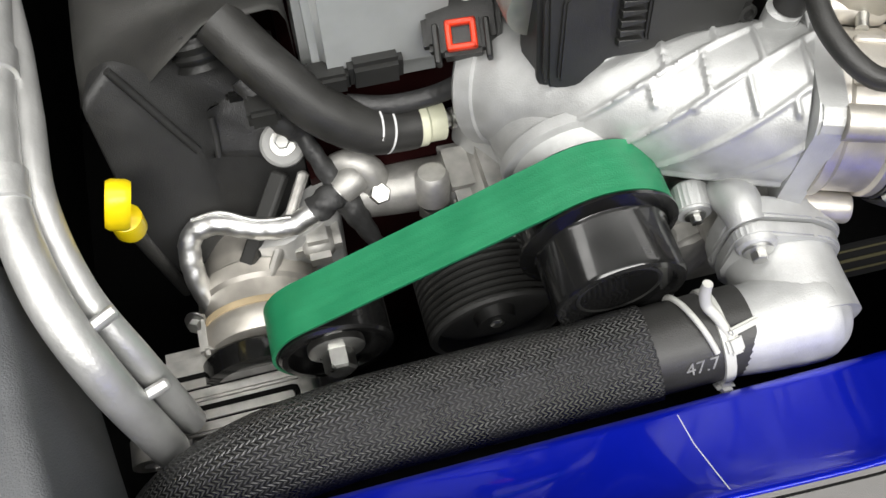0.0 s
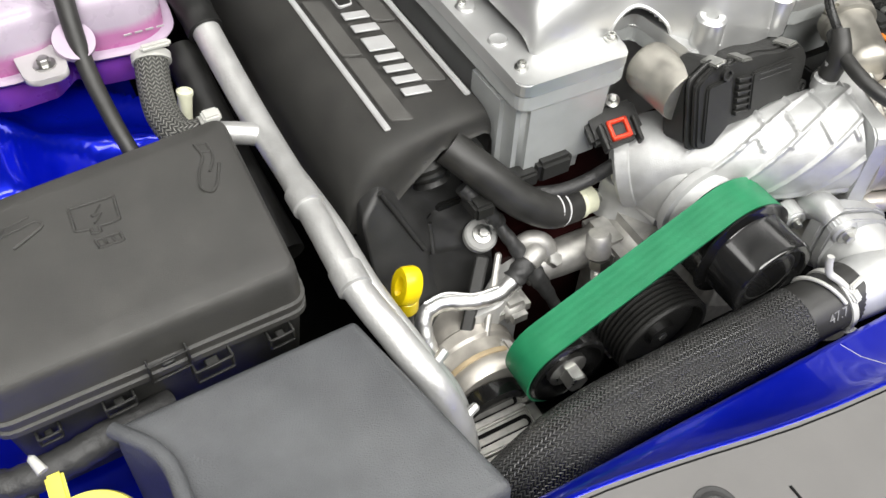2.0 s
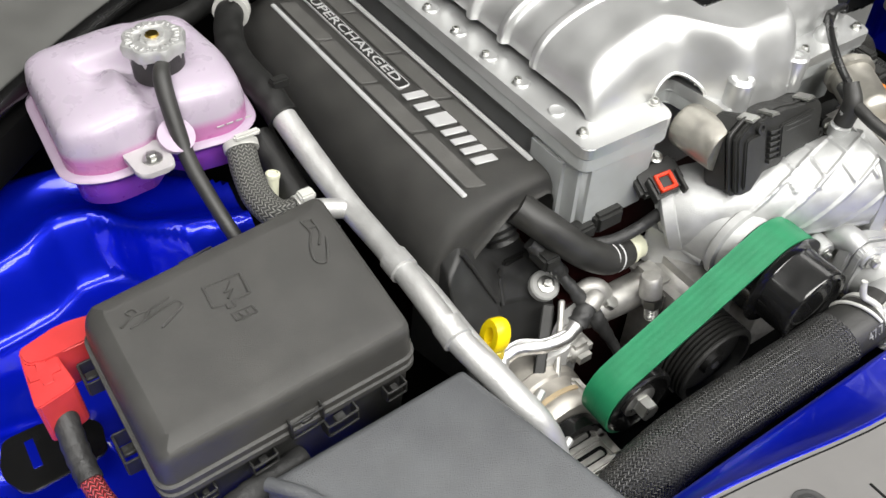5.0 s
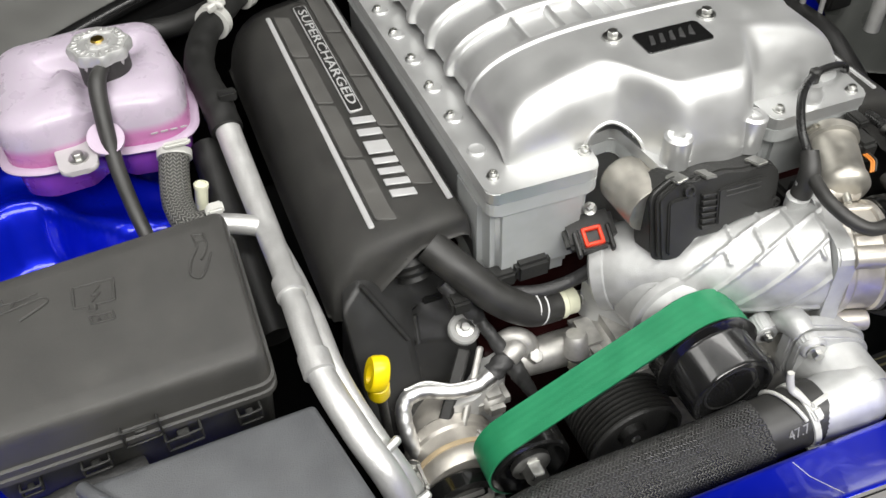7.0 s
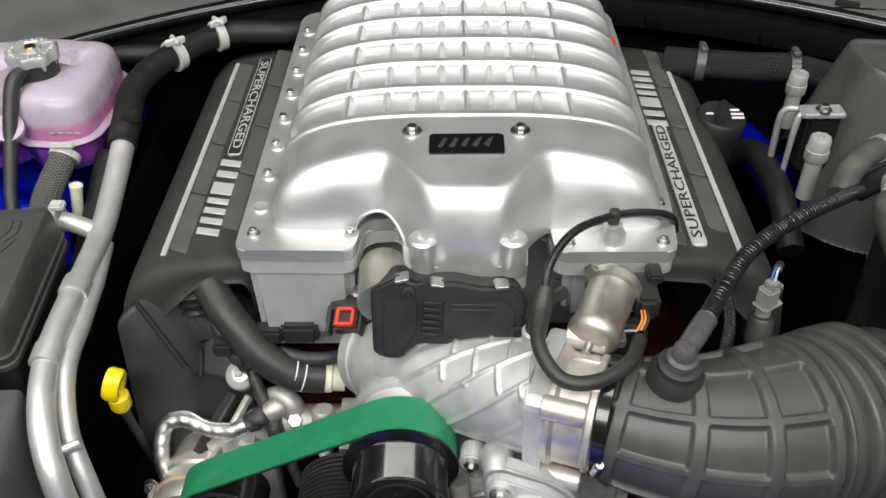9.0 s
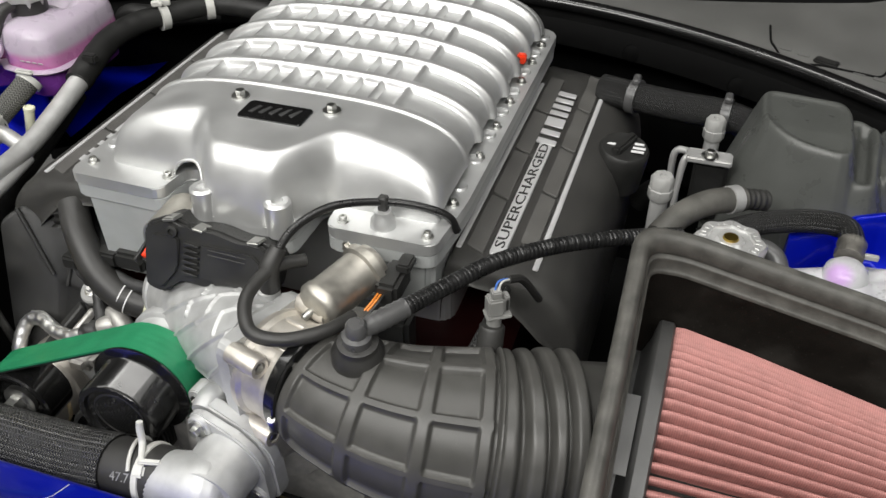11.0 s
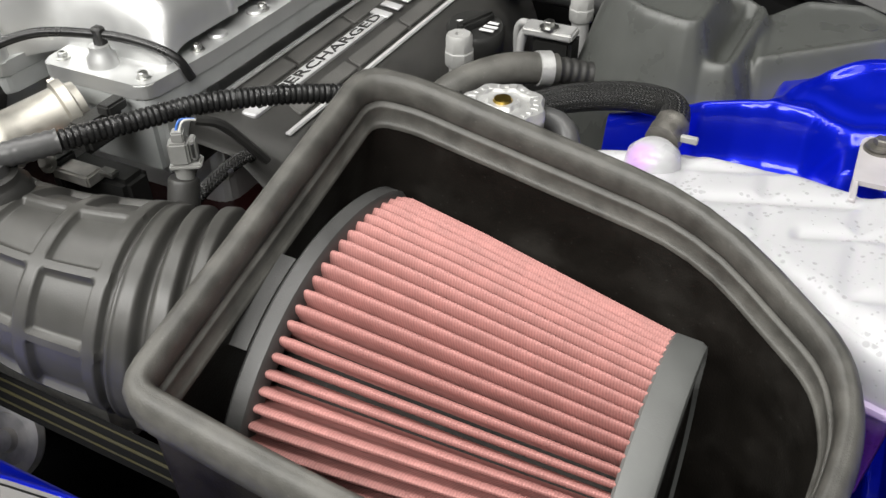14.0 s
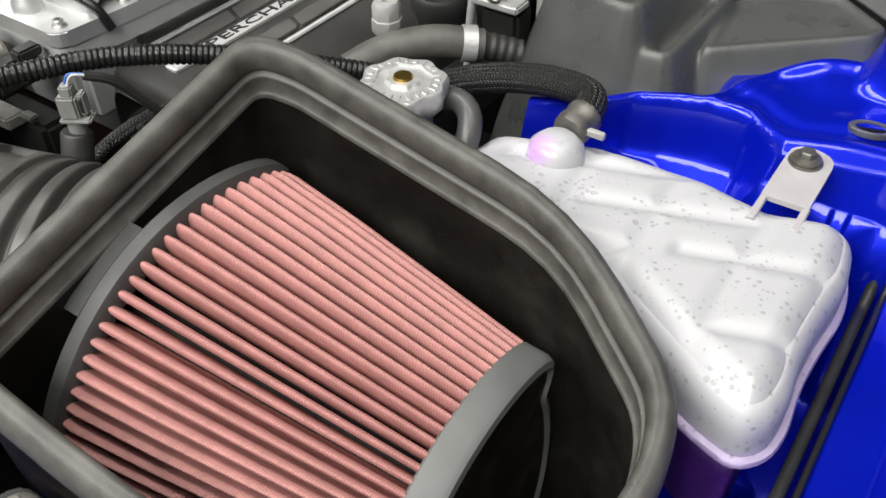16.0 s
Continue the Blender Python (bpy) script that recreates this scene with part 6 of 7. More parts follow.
part("hose", sweep([(-0.53, 0.40, 0.76), (-0.50, 0.405, 0.795), (-0.465, 0.408, 0.80), (-0.42, 0.42, 0.795), (-0.36, 0.46, 0.79)], 0.014, 20), HOSE_BLACK, eh)
fh = thing("lower_coolant_hose", (-0.44, 0.1, 0.7), "black rubber hose beside the pipe", "hose")
part("hose", sweep([(-0.44, 0.18, 0.775), (-0.438, 0.10, 0.745), (-0.435, 0.03, 0.725), (-0.43, -0.05, 0.70)], 0.018, 24), HOSE_BLACK, fh)

th = thing("tank_hose", (-0.475, 0.1, 0.74), "woven grey sleeved hose from tank to pipe", "hose")
part("sleeve", sweep([(-0.475, 0.142, 0.806), (-0.482, 0.115, 0.792), (-0.485, 0.085, 0.782), (-0.478, 0.056, 0.779), (-0.46, 0.045, 0.782)], 0.0155, 28, 10), BRAID_GREY, th)
part("clamp", lathe([(0.016, -0.004), (0.018, -0.004), (0.018, 0.004), (0.016, 0.004)], (-0.475, 0.14, 0.805), (0.2, 0.85, 0.5), 24), WHITE_CLIP, th)
part("clamp_ear", rbox((-0.47, 0.132, 0.824), (0.028, 0.008, 0.006), 0.002), WHITE_CLIP, th)
part("clamp_ear", rbox((-0.452, 0.044, 0.802), (0.016, 0.014, 0.008), 0.002), WHITE_CLIP, th)
part("clamp", lathe([(0.0155, -0.004), (0.0175, -0.004), (0.0175, 0.004), (0.0155, 0.004)], (-0.458, 0.045, 0.782), (1, 0, 0), 24), WHITE_CLIP, th)

st2 = thing("capped_stub", (-0.46, 0.107, 0.74), "cream plastic capped tube stub behind the woven hose", "tube")
part("tube", sweep([(-0.466, 0.104, 0.735), (-0.462, 0.107, 0.760), (-0.4577, 0.109, 0.783)], [0.0066, 0.0068, 0.0070], 18), CREAM, st2)
part("rim", lathe([(0.0068, -0.004), (0.0078, -0.003), (0.0078, 0.001), (0.0055, 0.002), (0.005, -0.002), (0, -0.002)], (-0.4577, 0.109, 0.783), (0.18, 0.10, 1), 18), CREAM, st2)

# ---- fuse box ----


def fuse_top(x, y):
    return 0.817 + 0.14 * (y + 0.036) - 0.085 * (x + 0.552)


fb = thing("fuse_box", (-0.556, -0.065, 0.66), "black plastic fuse box with embossed symbols on its lid", "fuse box")
FB = [(-0.684, -0.164), (-0.447, -0.144), (-0.445, 0.028), (-0.686, -0.006)]


def fuse_z(x, y, z):
    return fuse_top(x, y) + z - 0.8 * max(0.0, -0.667 - x) * float(sstep(-0.034, -0.02, z))


def fuse_skin(levels):
    return skin(FB, 0.014, levels, fuse_z, 6)


part("lid", fuse_skin([(-0.003, -0.053), (-0.003, -0.0475), (-0.001, -0.0465), (-0.0005, -0.0395), (-0.003, -0.039), (-0.003, -0.0365), (0.0, -0.036), (0.001, -0.012), (0.0015, -0.007), (0.003, -0.003), (0.0055, -0.0006), (0.008, 0.0), (0.0175, 0.0), (0.019, 0.0)]), FUSE_BLACK, fb, smooth=26)
part("base", fuse_skin([(0.012, -0.16), (0.006, -0.10), (0.002, -0.0535)]), PLASTIC, fb)


def frame_latch(x, y, dz, turn, w, h, out=0.008):
    bm = bmesh.new()
    M = pose(x, y, fuse_top(x, y) + dz, 0, 0, turn)
    for sx in (-1, 1):
        rbox((sx * w / 2, -out / 2, 0), (0.0020, out, h), 0.0005, 1, m=M, bm=bm)
    for sz in (-1, 1):
        rbox((0, -out, sz * (h / 2 - 0.0014)), (w, 0.0022, 0.0020), 0.0005, 1, m=M, bm=bm)
    rbox((0, -out * 0.5, h * 0.1), (w * 0.35, out * 0.8, 0.004), 0.001, 1, m=M, bm=bm)
    part("latch", bm, PLASTIC, fb)


for x, y, dz, turn, w, h, out in ((-0.562, -0.1545, -0.040, 5, 0.030, 0.022, 0.007), (-0.532, -0.152, -0.060, 5, 0.030, 0.016, 0.012), (-0.475, -0.148, -0.062, 5, 0.020, 0.014, 0.010), (-0.604, -0.156, -0.064, 5, 0.022, 0.012, 0.009),
                                  (-0.686, -0.030, -0.058, -89, 0.024, 0.016, 0.014), (-0.685, -0.107, -0.058, -89, 0.030, 0.018, 0.014), (-0.570, 0.013, -0.035, 188, 0.032, 0.014, 0.018), (-0.655, -0.160, -0.066, 5, 0.016, 0.010, 0.008)):
    frame_latch(x, y, dz, turn, w, h, out)


def emboss(lines, name):
    bm = bmesh.new()
    for ln in lines:
        sweep([(x, y, fuse_top(x, y) + 0.0008) for x, y in ln], 0.0012, 6, 3, bm=bm)
    part(name, bm, FUSE_BLACK, fb)


emboss([[(-0.578, -0.056), (-0.589, -0.055)], [(-0.589, -0.055), (-0.588, -0.033)], [(-0.588, -0.033), (-0.554, -0.031)], [(-0.554, -0.031), (-0.556, -0.054)], [(-0.556, -0.054), (-0.562, -0.055)], [(-0.578, -0.056), (-0.578, -0.061)], [(-0.578, -0.061), (-0.572, -0.061)], [(-0.572, -0.061), (-0.572, -0.055)], [(-0.572, -0.055), (-0.562, -0.055)], [(-0.566, -0.036), (-0.574, -0.045)], [(-0.574, -0.045), (-0.567, -0.044)], [(-0.567, -0.044), (-0.574, -0.052)]], "embossed_symbol")
emboss([[(-0.578, -0.067), (-0.577, -0.075)], [(-0.577, -0.075), (-0.559, -0.074)], [(-0.559, -0.074), (-0.560, -0.066)], [(-0.560, -0.066), (-0.578, -0.067)], [(-0.572, -0.069), (-0.571, -0.073)], [(-0.566, -0.069), (-0.565, -0.073)]], "embossed_symbol")
emboss([[(-0.660, -0.043), (-0.648, -0.036), (-0.634, -0.035), (-0.616, -0.030)], [(-0.654, -0.046), (-0.640, -0.043), (-0.622, -0.038), (-0.612, -0.036), (-0.609, -0.042), (-0.618, -0.048), (-0.632, -0.056)], [(-0.648, -0.036), (-0.652, -0.031), (-0.646, -0.029), (-0.643, -0.035)], [(-0.640, -0.043), (-0.634, -0.035)]], "embossed_symbol")
emboss([[(-0.480, -0.001), (-0.478, -0.016), (-0.486, -0.030), (-0.490, -0.046), (-0.482, -0.052), (-0.474, -0.040), (-0.468, -0.026)], [(-0.470, -0.002), (-0.470, -0.018), (-0.478, -0.032)], [(-0.480, -0.001), (-0.470, -0.002)], [(-0.478, -0.010), (-0.470, -0.011)]], "embossed_symbol")

# ---- front left: washer tank cover, filler cap, cables ----
sb = thing("headlamp_side_cover", (-0.5, -0.28, 0.6), "slate grey plastic side cover with rounded cut-out for the filler cap", "cover")
SB = [(-0.616, -0.187), (-0.421, -0.180), (-0.386, -0.363), (-0.592, -0.363), (-0.587, -0.300), (-0.586, -0.262), (-0.593, -0.220), (-0.608, -0.203)]
part("cover", skin(SB, [0.012, 0.006, 0.008, 0.006, 0.02, 0.03, 0.02, 0.008], [(-0.002, 0.60), (-0.001, 0.73), (0.0, 0.752), (0.001, 0.757), (0.004, 0.7605), (0.008, 0.762)], lambda x, y, z: z - (y + 0.27) * 0.05 if z > 0.7 else z, 5), COVER_GREY, sb, smooth=60)
part("raised_lip", sweep([(-0.613, -0.192, 0.758), (-0.604, -0.206, 0.763), (-0.593, -0.222, 0.765), (-0.586, -0.245, 0.767), (-0.586, -0.285, 0.768), (-0.590, -0.362, 0.767)], 0.006, 14), COVER_GREY, sb)

wc = thing("screenwash_filler", (-0.645, -0.277, 0.74), "pale yellow screen wash filler cap with printed symbol", "filler cap")
part("cap", lathe([(0.030, -0.02), (0.035, -0.016), (0.036, 0.0), (0.034, 0.004), (0, 0.005)], (-0.645, -0.277, 0.776), (0.0, -0.12, 1), 44), YELLOW_CAP, wc)
part("strap", rbox((-0.655, -0.232, 0.775), (0.012, 0.03, 0.006), 0.002), YELLOW_CAP, wc)
part("white_tip", lathe([(0.004, 0), (0.003, 0.012), (0, 0.015)], (-0.660, -0.214, 0.778), (-0.3, 0.8, 0.3), 12), WHITE_CLIP, wc)
sym = bmesh.new()
Mc = axis_frame((-0.645, -0.277, 0.7815), (0.0, -0.12, 1)) @ pose(0, 0, 0, 0, 0, -60)
sweep([Mc @ Vector(p) for p in ((-0.02, -0.006, 0), (-0.01, 0.003, 0), (0, 0.006, 0), (0.01, 0.003, 0), (0.02, -0.006, 0))], 0.001, 6, 4, bm=sym)
sweep([Mc @ Vector(p) for p in ((-0.02, -0.006, 0), (0.0, -0.022, 0), (0.02, -0.006, 0))], 0.001, 6, 1, bm=sym)
sweep([Mc @ Vector(p) for p in ((0.0, -0.018, 0), (0.0, 0.012, 0))], 0.001, 6, 2, bm=sym)
for k in (-1, 1):
    for j in range(5):
        a = 0.3 + j * 0.55
        q = Mc @ Vector((k * (0.009 - 0.008 * math.cos(a)), 0.012 + 0.006 * math.sin(a), 0))
        sweep([q, q + (Mc.to_3x3() @ Vector((0.002, 0.0015, 0)))], 0.0009, 6, 1, bm=sym)
part("printed_symbol", sym, DARK, wc)

rb = thing("battery_terminal_boot", (-0.70, -0.02, 0.70), "red plastic terminal boot beside the fuse box", "terminal cover")
part("arm", prism(rounded([(-0.738, 0.014), (-0.735, -0.008), (-0.715, -0.008), (-0.668, -0.006), (-0.664, 0.02), (-0.70, 0.022)], 0.008, 4), 0.745, 0.79, 0.004, 2), RED_BOOT, rb)
part("cap", prism(rounded([(-0.737, 0.010), (-0.713, 0.010), (-0.706, -0.044), (-0.741, -0.052)], 0.006, 4), 0.738, 0.787, 0.004, 2), RED_BOOT, rb)
part("plus_mark", prism([(x * 0.0042 - 0.7245, y * 0.0042 - 0.020) for x, y in ((-1, -3), (1, -3), (1, -1), (3, -1), (3, 1), (1, 1), (1, 3), (-1, 3), (-1, 1), (-3, 1), (-3, -1), (-1, -1))], 0.7865, 0.7882, 0.0005, 1), RED_BOOT, rb)
cb = thing("battery_cable", (-0.68, -0.13, 0.66), "taped black battery cable with red woven section", "cable")
part("taped_run", sweep([(-0.7245, -0.04, 0.757), (-0.727, -0.07, 0.742), (-0.727, -0.098, 0.733)], 0.0105, 20, 8, wave=lambda s, a: 1 + 0.04 * math.sin(s * 500 + a)), TAPE, cb)
part("red_sleeve", sweep([(-0.727, -0.096, 0.733), (-0.7235, -0.12, 0.730), (-0.716, -0.145, 0.726)], 0.0090, 22, 8), BRAID_RED, cb, "red woven sleeve")
part("elbow", sweep([(-0.718, -0.142, 0.727), (-0.711, -0.163, 0.722), (-0.692, -0.177, 0.720), (-0.655, -0.178, 0.722), (-0.62, -0.172, 0.722), (-0.57, -0.158, 0.71)], 0.0125, 22, 10, wave=lambda s, a: 1 + 0.035 * math.sin(s * 420 + a)), TAPE, cb)
part("clip", rbox((-0.715, -0.149, 0.737), (0.024, 0.018, 0.008), 0.002, 1), PLASTIC, cb)
for x in (-0.682, -0.663):
    part("branch", sweep([(x, -0.18, 0.715), (x - 0.002, -0.21, 0.70), (x, -0.26, 0.66)], 0.006, 14), RUBBER, cb)
br = thing("mounting_bracket", (-0.76, 0.0, 0.67), "black steel slotted bracket on the inner fender", "bracket")
part("plate", prism(rounded([(-0.783, 0.026), (-0.793, -0.010), (-0.780, -0.042), (-0.705, -0.038), (-0.700, 0.0), (-0.742, 0.024)], 0.01, 4), 0.672, 0.676, 0.001, 1), GLOSS_BLACK, br)
part("slot", rbox((-0.762, -0.004, 0.6765), (0.008, 0.032, 0.001), 0.0003, 1), BLUE, br)

# ---- coolant tank, left ----
tk = thing("coolant_tank", (-0.54, 0.24, 0.77), "milky plastic coolant tank with pink coolant inside", "coolant tank")
TK = [(-0.640, 0.172), (-0.605, 0.152), (-0.556, 0.156), (-0.540, 0.172), (-0.524, 0.156), (-0.475, 0.150), (-0.446, 0.168), (-0.438, 0.23), (-0.450, 0.335), (-0.53, 0.348), (-0.634, 0.335)]
TK_R = [0.03, 0.02, 0.015, 0.01, 0.015, 0.02, 0.03, 0.03, 0.03, 0.03, 0.03]
part("body", skin(TK, TK_R, [(0.02, 0.765), (0.010, 0.772), (0.008, 0.80), (0.006, 0.808)], n=6, cap_bottom=True), TANK_LOWER, tk, "purple coolant-filled lower half", smooth=60)
part("seam_flange", skin(TK, TK_R, [(0.007, 0.808), (-0.003, 0.8085), (-0.0045, 0.811), (-0.003, 0.8135), (0.004, 0.814)], n=6), TANK_FLANGE, tk, smooth=60)
part("upper_half", skin(TK, TK_R, [(0.0045, 0.813), (0.004, 0.838), (0.006, 0.848)], n=6, pillow=(0.024, lambda x, y: 0.019 * np.exp(-((x + 0.54) / 0.012) ** 2) * float(sstep(0.27, 0.25, y)) + 0.015 * np.exp(-((y - 0.262 - 0.1 * (x + 0.54)) / 0.012) ** 2) + 0.008 * np.exp(-((x + 0.50) / 0.009) ** 2) * float(sstep(0.26, 0.28, y)))), TANK_PINK, tk, "milky pillowed upper half", smooth=70)
for k in range(4):
    part("print_bar", rbox((-0.488 + k * 0.010, 0.1525, 0.828), (0.007, 0.001, 0.0016), 0), MILKY, tk)
cap = part("cap", lathe([(0.024, -0.03), (0.025, -0.010), (0.030, -0.008), (0.031, 0.0), (0.029, 0.004), (0.020, 0.005), (0.019, 0.003), (0.012, 0.003), (0.011, 0.006), (0, 0.006)], (-0.516, 0.222, 0.899), seg=72, lobes=8, depth=0.055), ALU_PIPE, tk, "embossed aluminium pressure cap")
part("neck", lathe([(0.026, 0), (0.026, 0.03), (0, 0.03)], (-0.516, 0.222, 0.862), seg=32), RUBBER, tk)
part("cap_button", lathe([(0.007, 0), (0.006, 0.002), (0, 0.002)], (-0.516, 0.222, 0.905), seg=16), BRASS, cap)
for k in range(24):
    a = 2 * math.pi * k / 24
    part("stamped_bar", rbox((0.0235, 0, 0), (0.0045 + 0.003 * (k % 3 == 0), 0.0020 + 0.0012 * (k % 2), 0.0016), 0.0003, 1, m=pose(-0.516, 0.222, 0.9042, 0, 0, math.degrees(a))), ALU_PIPE, cap)
part("mount_tab", prism(rounded([(-0.583, 0.118), (-0.547, 0.118), (-0.545, 0.165), (-0.587, 0.165)], 0.01), 0.824, 0.830, 0.001, 1), MILKY, tk)
part("bolt", BOLT, BRASS, tk, m=pose(-0.564, 0.137, 0.830))
part("hose_loop", lathe([(0.014, -0.003), (0.018, -0.003), (0.018, 0.003), (0.014, 0.003)], (-0.5345, 0.148, 0.838), (0.1, -0.5, 0.8), 24), TANK_FLANGE, tk)
oh = thing("overflow_hose", (-0.525, 0.12, 0.72), "thin black overflow hose from the tank neck", "hose")
part("hose", sweep([(-0.518, 0.198, 0.888), (-0.527, 0.180, 0.882), (-0.531, 0.158, 0.855), (-0.532, 0.13, 0.818), (-0.527, 0.09, 0.785), (-0.520, 0.058, 0.755), (-0.518, 0.03, 0.735)], [0.007, 0.009, 0.0085, 0.008, 0.0075, 0.0075, 0.0075], 16), RUBBER, oh)

# ---- right side: reservoir, cap, hoses, brake cover ----
rt = thing("coolant_reservoir", (0.66, -0.0, 0.63), "milky white dimpled reservoir with purple coolant inside", "coolant tank")
RT = [(0.50, -0.05), (0.52, 0.055), (0.60, 0.086), (0.69, 0.090), (0.735, 0.080), (0.78, 0.094), (0.802, 0.08), (0.809, 0.040), (0.805, 0.002), (0.8035, -0.040), (0.808, -0.074), (0.805, -0.100), (0.79, -0.116), (0.755, -0.106), (0.66, -0.05)]
part("body", skin(RT, 0.018, [(0.03, 0.648), (0.018, 0.658), (0.014, 0.745), (0.010, 0.752)], cap_bottom=True), TANK_WHITE, rt, "purple coolant-filled lower half", smooth=60)
part("seam_flange", skin(RT, 0.018, [(0.010, 0.752), (-0.001, 0.7525), (-0.002, 0.755), (-0.001, 0.758), (0.004, 0.759)]), TANK_WHITE, rt, smooth=60)


def quilt(x, y):
    g = 0.0
    for a, b, c, lo in ((1, 0.02, 0.742, 0.0), (1, 0.06, 0.676, 0.0), (1, 0.10, 0.615, 0.0)):
        g = max(g, 0.8 * float(np.exp(-((a * x + b * y - c) / 0.008) ** 2)))
    for c, x0, x1 in ((-0.214, 0.62, 0.742), (-0.256, 0.70, 0.85), (-0.325, 0.742, 0.85), (-0.262, 0.60, 0.676), (-0.17, 0.55, 0.68)):
        g = max(g, float(np.exp(-((y - 0.35 * x - c) / 0.008) ** 2)) * float(sstep(x0 - 0.005, x0 + 0.005, x)) * float(sstep(x1 + 0.005, x1 - 0.005, x)))
    return 0.0042 * g


RT_ROUND = rounded(RT, 0.018, 5)


def inside_depth(poly, x, y):
    """Distance from a point inside a plan polygon to its edge; below nought outside."""
    best, within = 9.0, False
    for (ax, ay), (bx, by) in zip(poly, poly[1:] + poly[:1]):
        t = max(0, min(1, ((x - ax) * (bx - ax) + (y - ay) * (by - ay)) / ((bx - ax) ** 2 + (by - ay) ** 2 + 1e-12)))
        best = min(best, math.hypot(x - ax - t * (bx - ax), y - ay - t * (by - ay)))
        if (ay > y) != (by > y) and x < (bx - ax) * (y - ay) / (by - ay) + ax:
            within = not within
    return best if within else -best


def quilted_top():
    """Soft cells pressed into the top, rounded off towards the edge."""
    xs, ys = np.linspace(0.50, 0.812, 170), np.linspace(-0.118, 0.098, 120)
    deep = {}
    rows = []
    for j, y in enumerate(ys):
        row = []
        for i, x in enumerate(xs):
            d = inside_depth(RT_ROUND, x, y)
            deep[j * len(xs) + i] = d
            row.append((x, y, 0.8055 - 0.030 * (1 - min(1.0, max(0.0, d) / 0.030)) ** 2 - quilt(x, y) * float(sstep(0.008, 0.02, d))))
        rows.append(row)
    bm = sheet(rows)
    bm.verts.ensure_lookup_table()
    bm.verts.index_update()
    bmesh.ops.delete(bm, geom=[f for f in bm.faces if min(deep[v.index] for v in f.verts) < 0.007], context="FACES")
    return bm


part("shoulder", skin(RT, 0.018, [(0.003, 0.758), (0.003, 0.776), (0.004, 0.784), (0.0065, 0.790), (0.0105, 0.7945), (0.0125, 0.7955)]), TANK_WHITE, rt, smooth=70)
part("quilted_top", quilted_top(), TANK_WHITE, rt, "milky quilted top with droplets", smooth=70)
part("filler_dome", lathe([(0.026, -0.02), (0.0225, 0.002), (0.0205, 0.012), (0.013, 0.019), (0, 0.021)], (0.584, 0.040, 0.80), seg=32), TANK_DOME, rt)
strap = bmesh.new()
prism(rounded([(0.729, 0.074), (0.7625, 0.075), (0.7625, 0.147), (0.729, 0.150)], [0.002, 0.002, 0.0165, 0.0165], 6), 0.8025, 0.8065, 0.001, 1, bm=strap)
rbox((0.7315, 0.062, 0.8040), (0.0055, 0.030, 0.004), 0.001, 1, bm=strap)
rbox((0.7610, 0.063, 0.8040), (0.0055, 0.030, 0.004), 0.001, 1, bm=strap)
part("mount_strap", strap, MILKY, rt)
part("washer", lathe([(0.0125, 0), (0.0125, 0.0014), (0.008, 0.0024), (0, 0.0024)], (0.7435, 0.128, 0.8065), seg=28), RUSTY, rt)
part("bolt", bolt_mesh(0.0062, 0.008, RUSTY), RUSTY, rt, "dull dark steel bolt", m=pose(0.7435, 0.128, 0.809))
part("spacer", lathe([(0.009, -0.020), (0.009, 0), (0, 0)], (0.7435, 0.128, 0.8025), seg=18), MILKY, rt)

fg = thing("fender_grommet", (0.7725, 0.198, 0.81), "grey rubber oval grommet set in the blue fender shelf", "grommet")
OVAL = [(0.017 * math.cos(a), 0.010 * math.sin(a)) for a in np.linspace(0, 2 * math.pi, 29)[:-1]]
Mo = pose(0.7725, 0.198, float(fender_right_z(0.7725, 0.198)) + 0.001, 0, 0, 12)
part("rim", sheet([[Mo @ Vector((x * k, y * k, z)) for x, y in OVAL] for k, z in ((1.0, -0.003), (1.0, 0.001), (0.92, 0.002), (0.70, 0.0015), (0.66, -0.004))], closed_u=True), GREY_SLEEVE, fg)
part("hole", prism([(x * 0.68, y * 0.68) for x, y in OVAL], -0.004, -0.0005, 0, m=Mo), DARK, fg)
fs = thing("fender_seal", (0.82, 0.0, 0.70), "narrow black rubber seal strip along the fender ledge", "seal")
part("strip", sweep([(0.818, y, max(0.730, float(fender_right_z(0.818, y)) + 0.004)) for y in (-0.30, -0.2, -0.1, 0.0, 0.06, 0.10, 0.13, 0.16, 0.2, 0.25)], 0.0042, 14, 6), RUBBER, fs)
part("lip", sweep([(0.8275, y, max(0.742, float(fender_right_z(0.8275, y)) + 0.002)) for y in (-0.30, -0.2, -0.1, 0.0, 0.06, 0.10, 0.13, 0.16, 0.2, 0.25)], 0.0022, 10, 6), SHIELD_BLACK, fs)

rcap = thing("pressure_cap", (0.467, 0.008, 0.80), "embossed aluminium pressure cap with brass centre", "filler cap")
part("cap", lathe([(0.026, -0.02), (0.033, -0.012), (0.034, 0.0), (0.032, 0.003), (0.022, 0.004), (0.021, 0.002), (0.014, 0.002), (0.012, 0.005), (0, 0.005)], (0.467, 0.008, 0.842), seg=72, lobes=8, depth=0.055), ALU_PIPE, rcap)
part("button", lathe([(0.008, 0), (0.007, 0.002), (0, 0.002)], (0.467, 0.008, 0.847), seg=16), BRASS, rcap)
for k in range(24):
    part("stamped_bar", rbox((0.0265, 0, 0), (0.0045 + 0.003 * (k % 3 == 0), 0.0022 + 0.0014 * (k % 2), 0.0016), 0.0003, 1, m=pose(0.467, 0.008, 0.8456, 0, 0, k * 15)), ALU_PIPE, rcap)
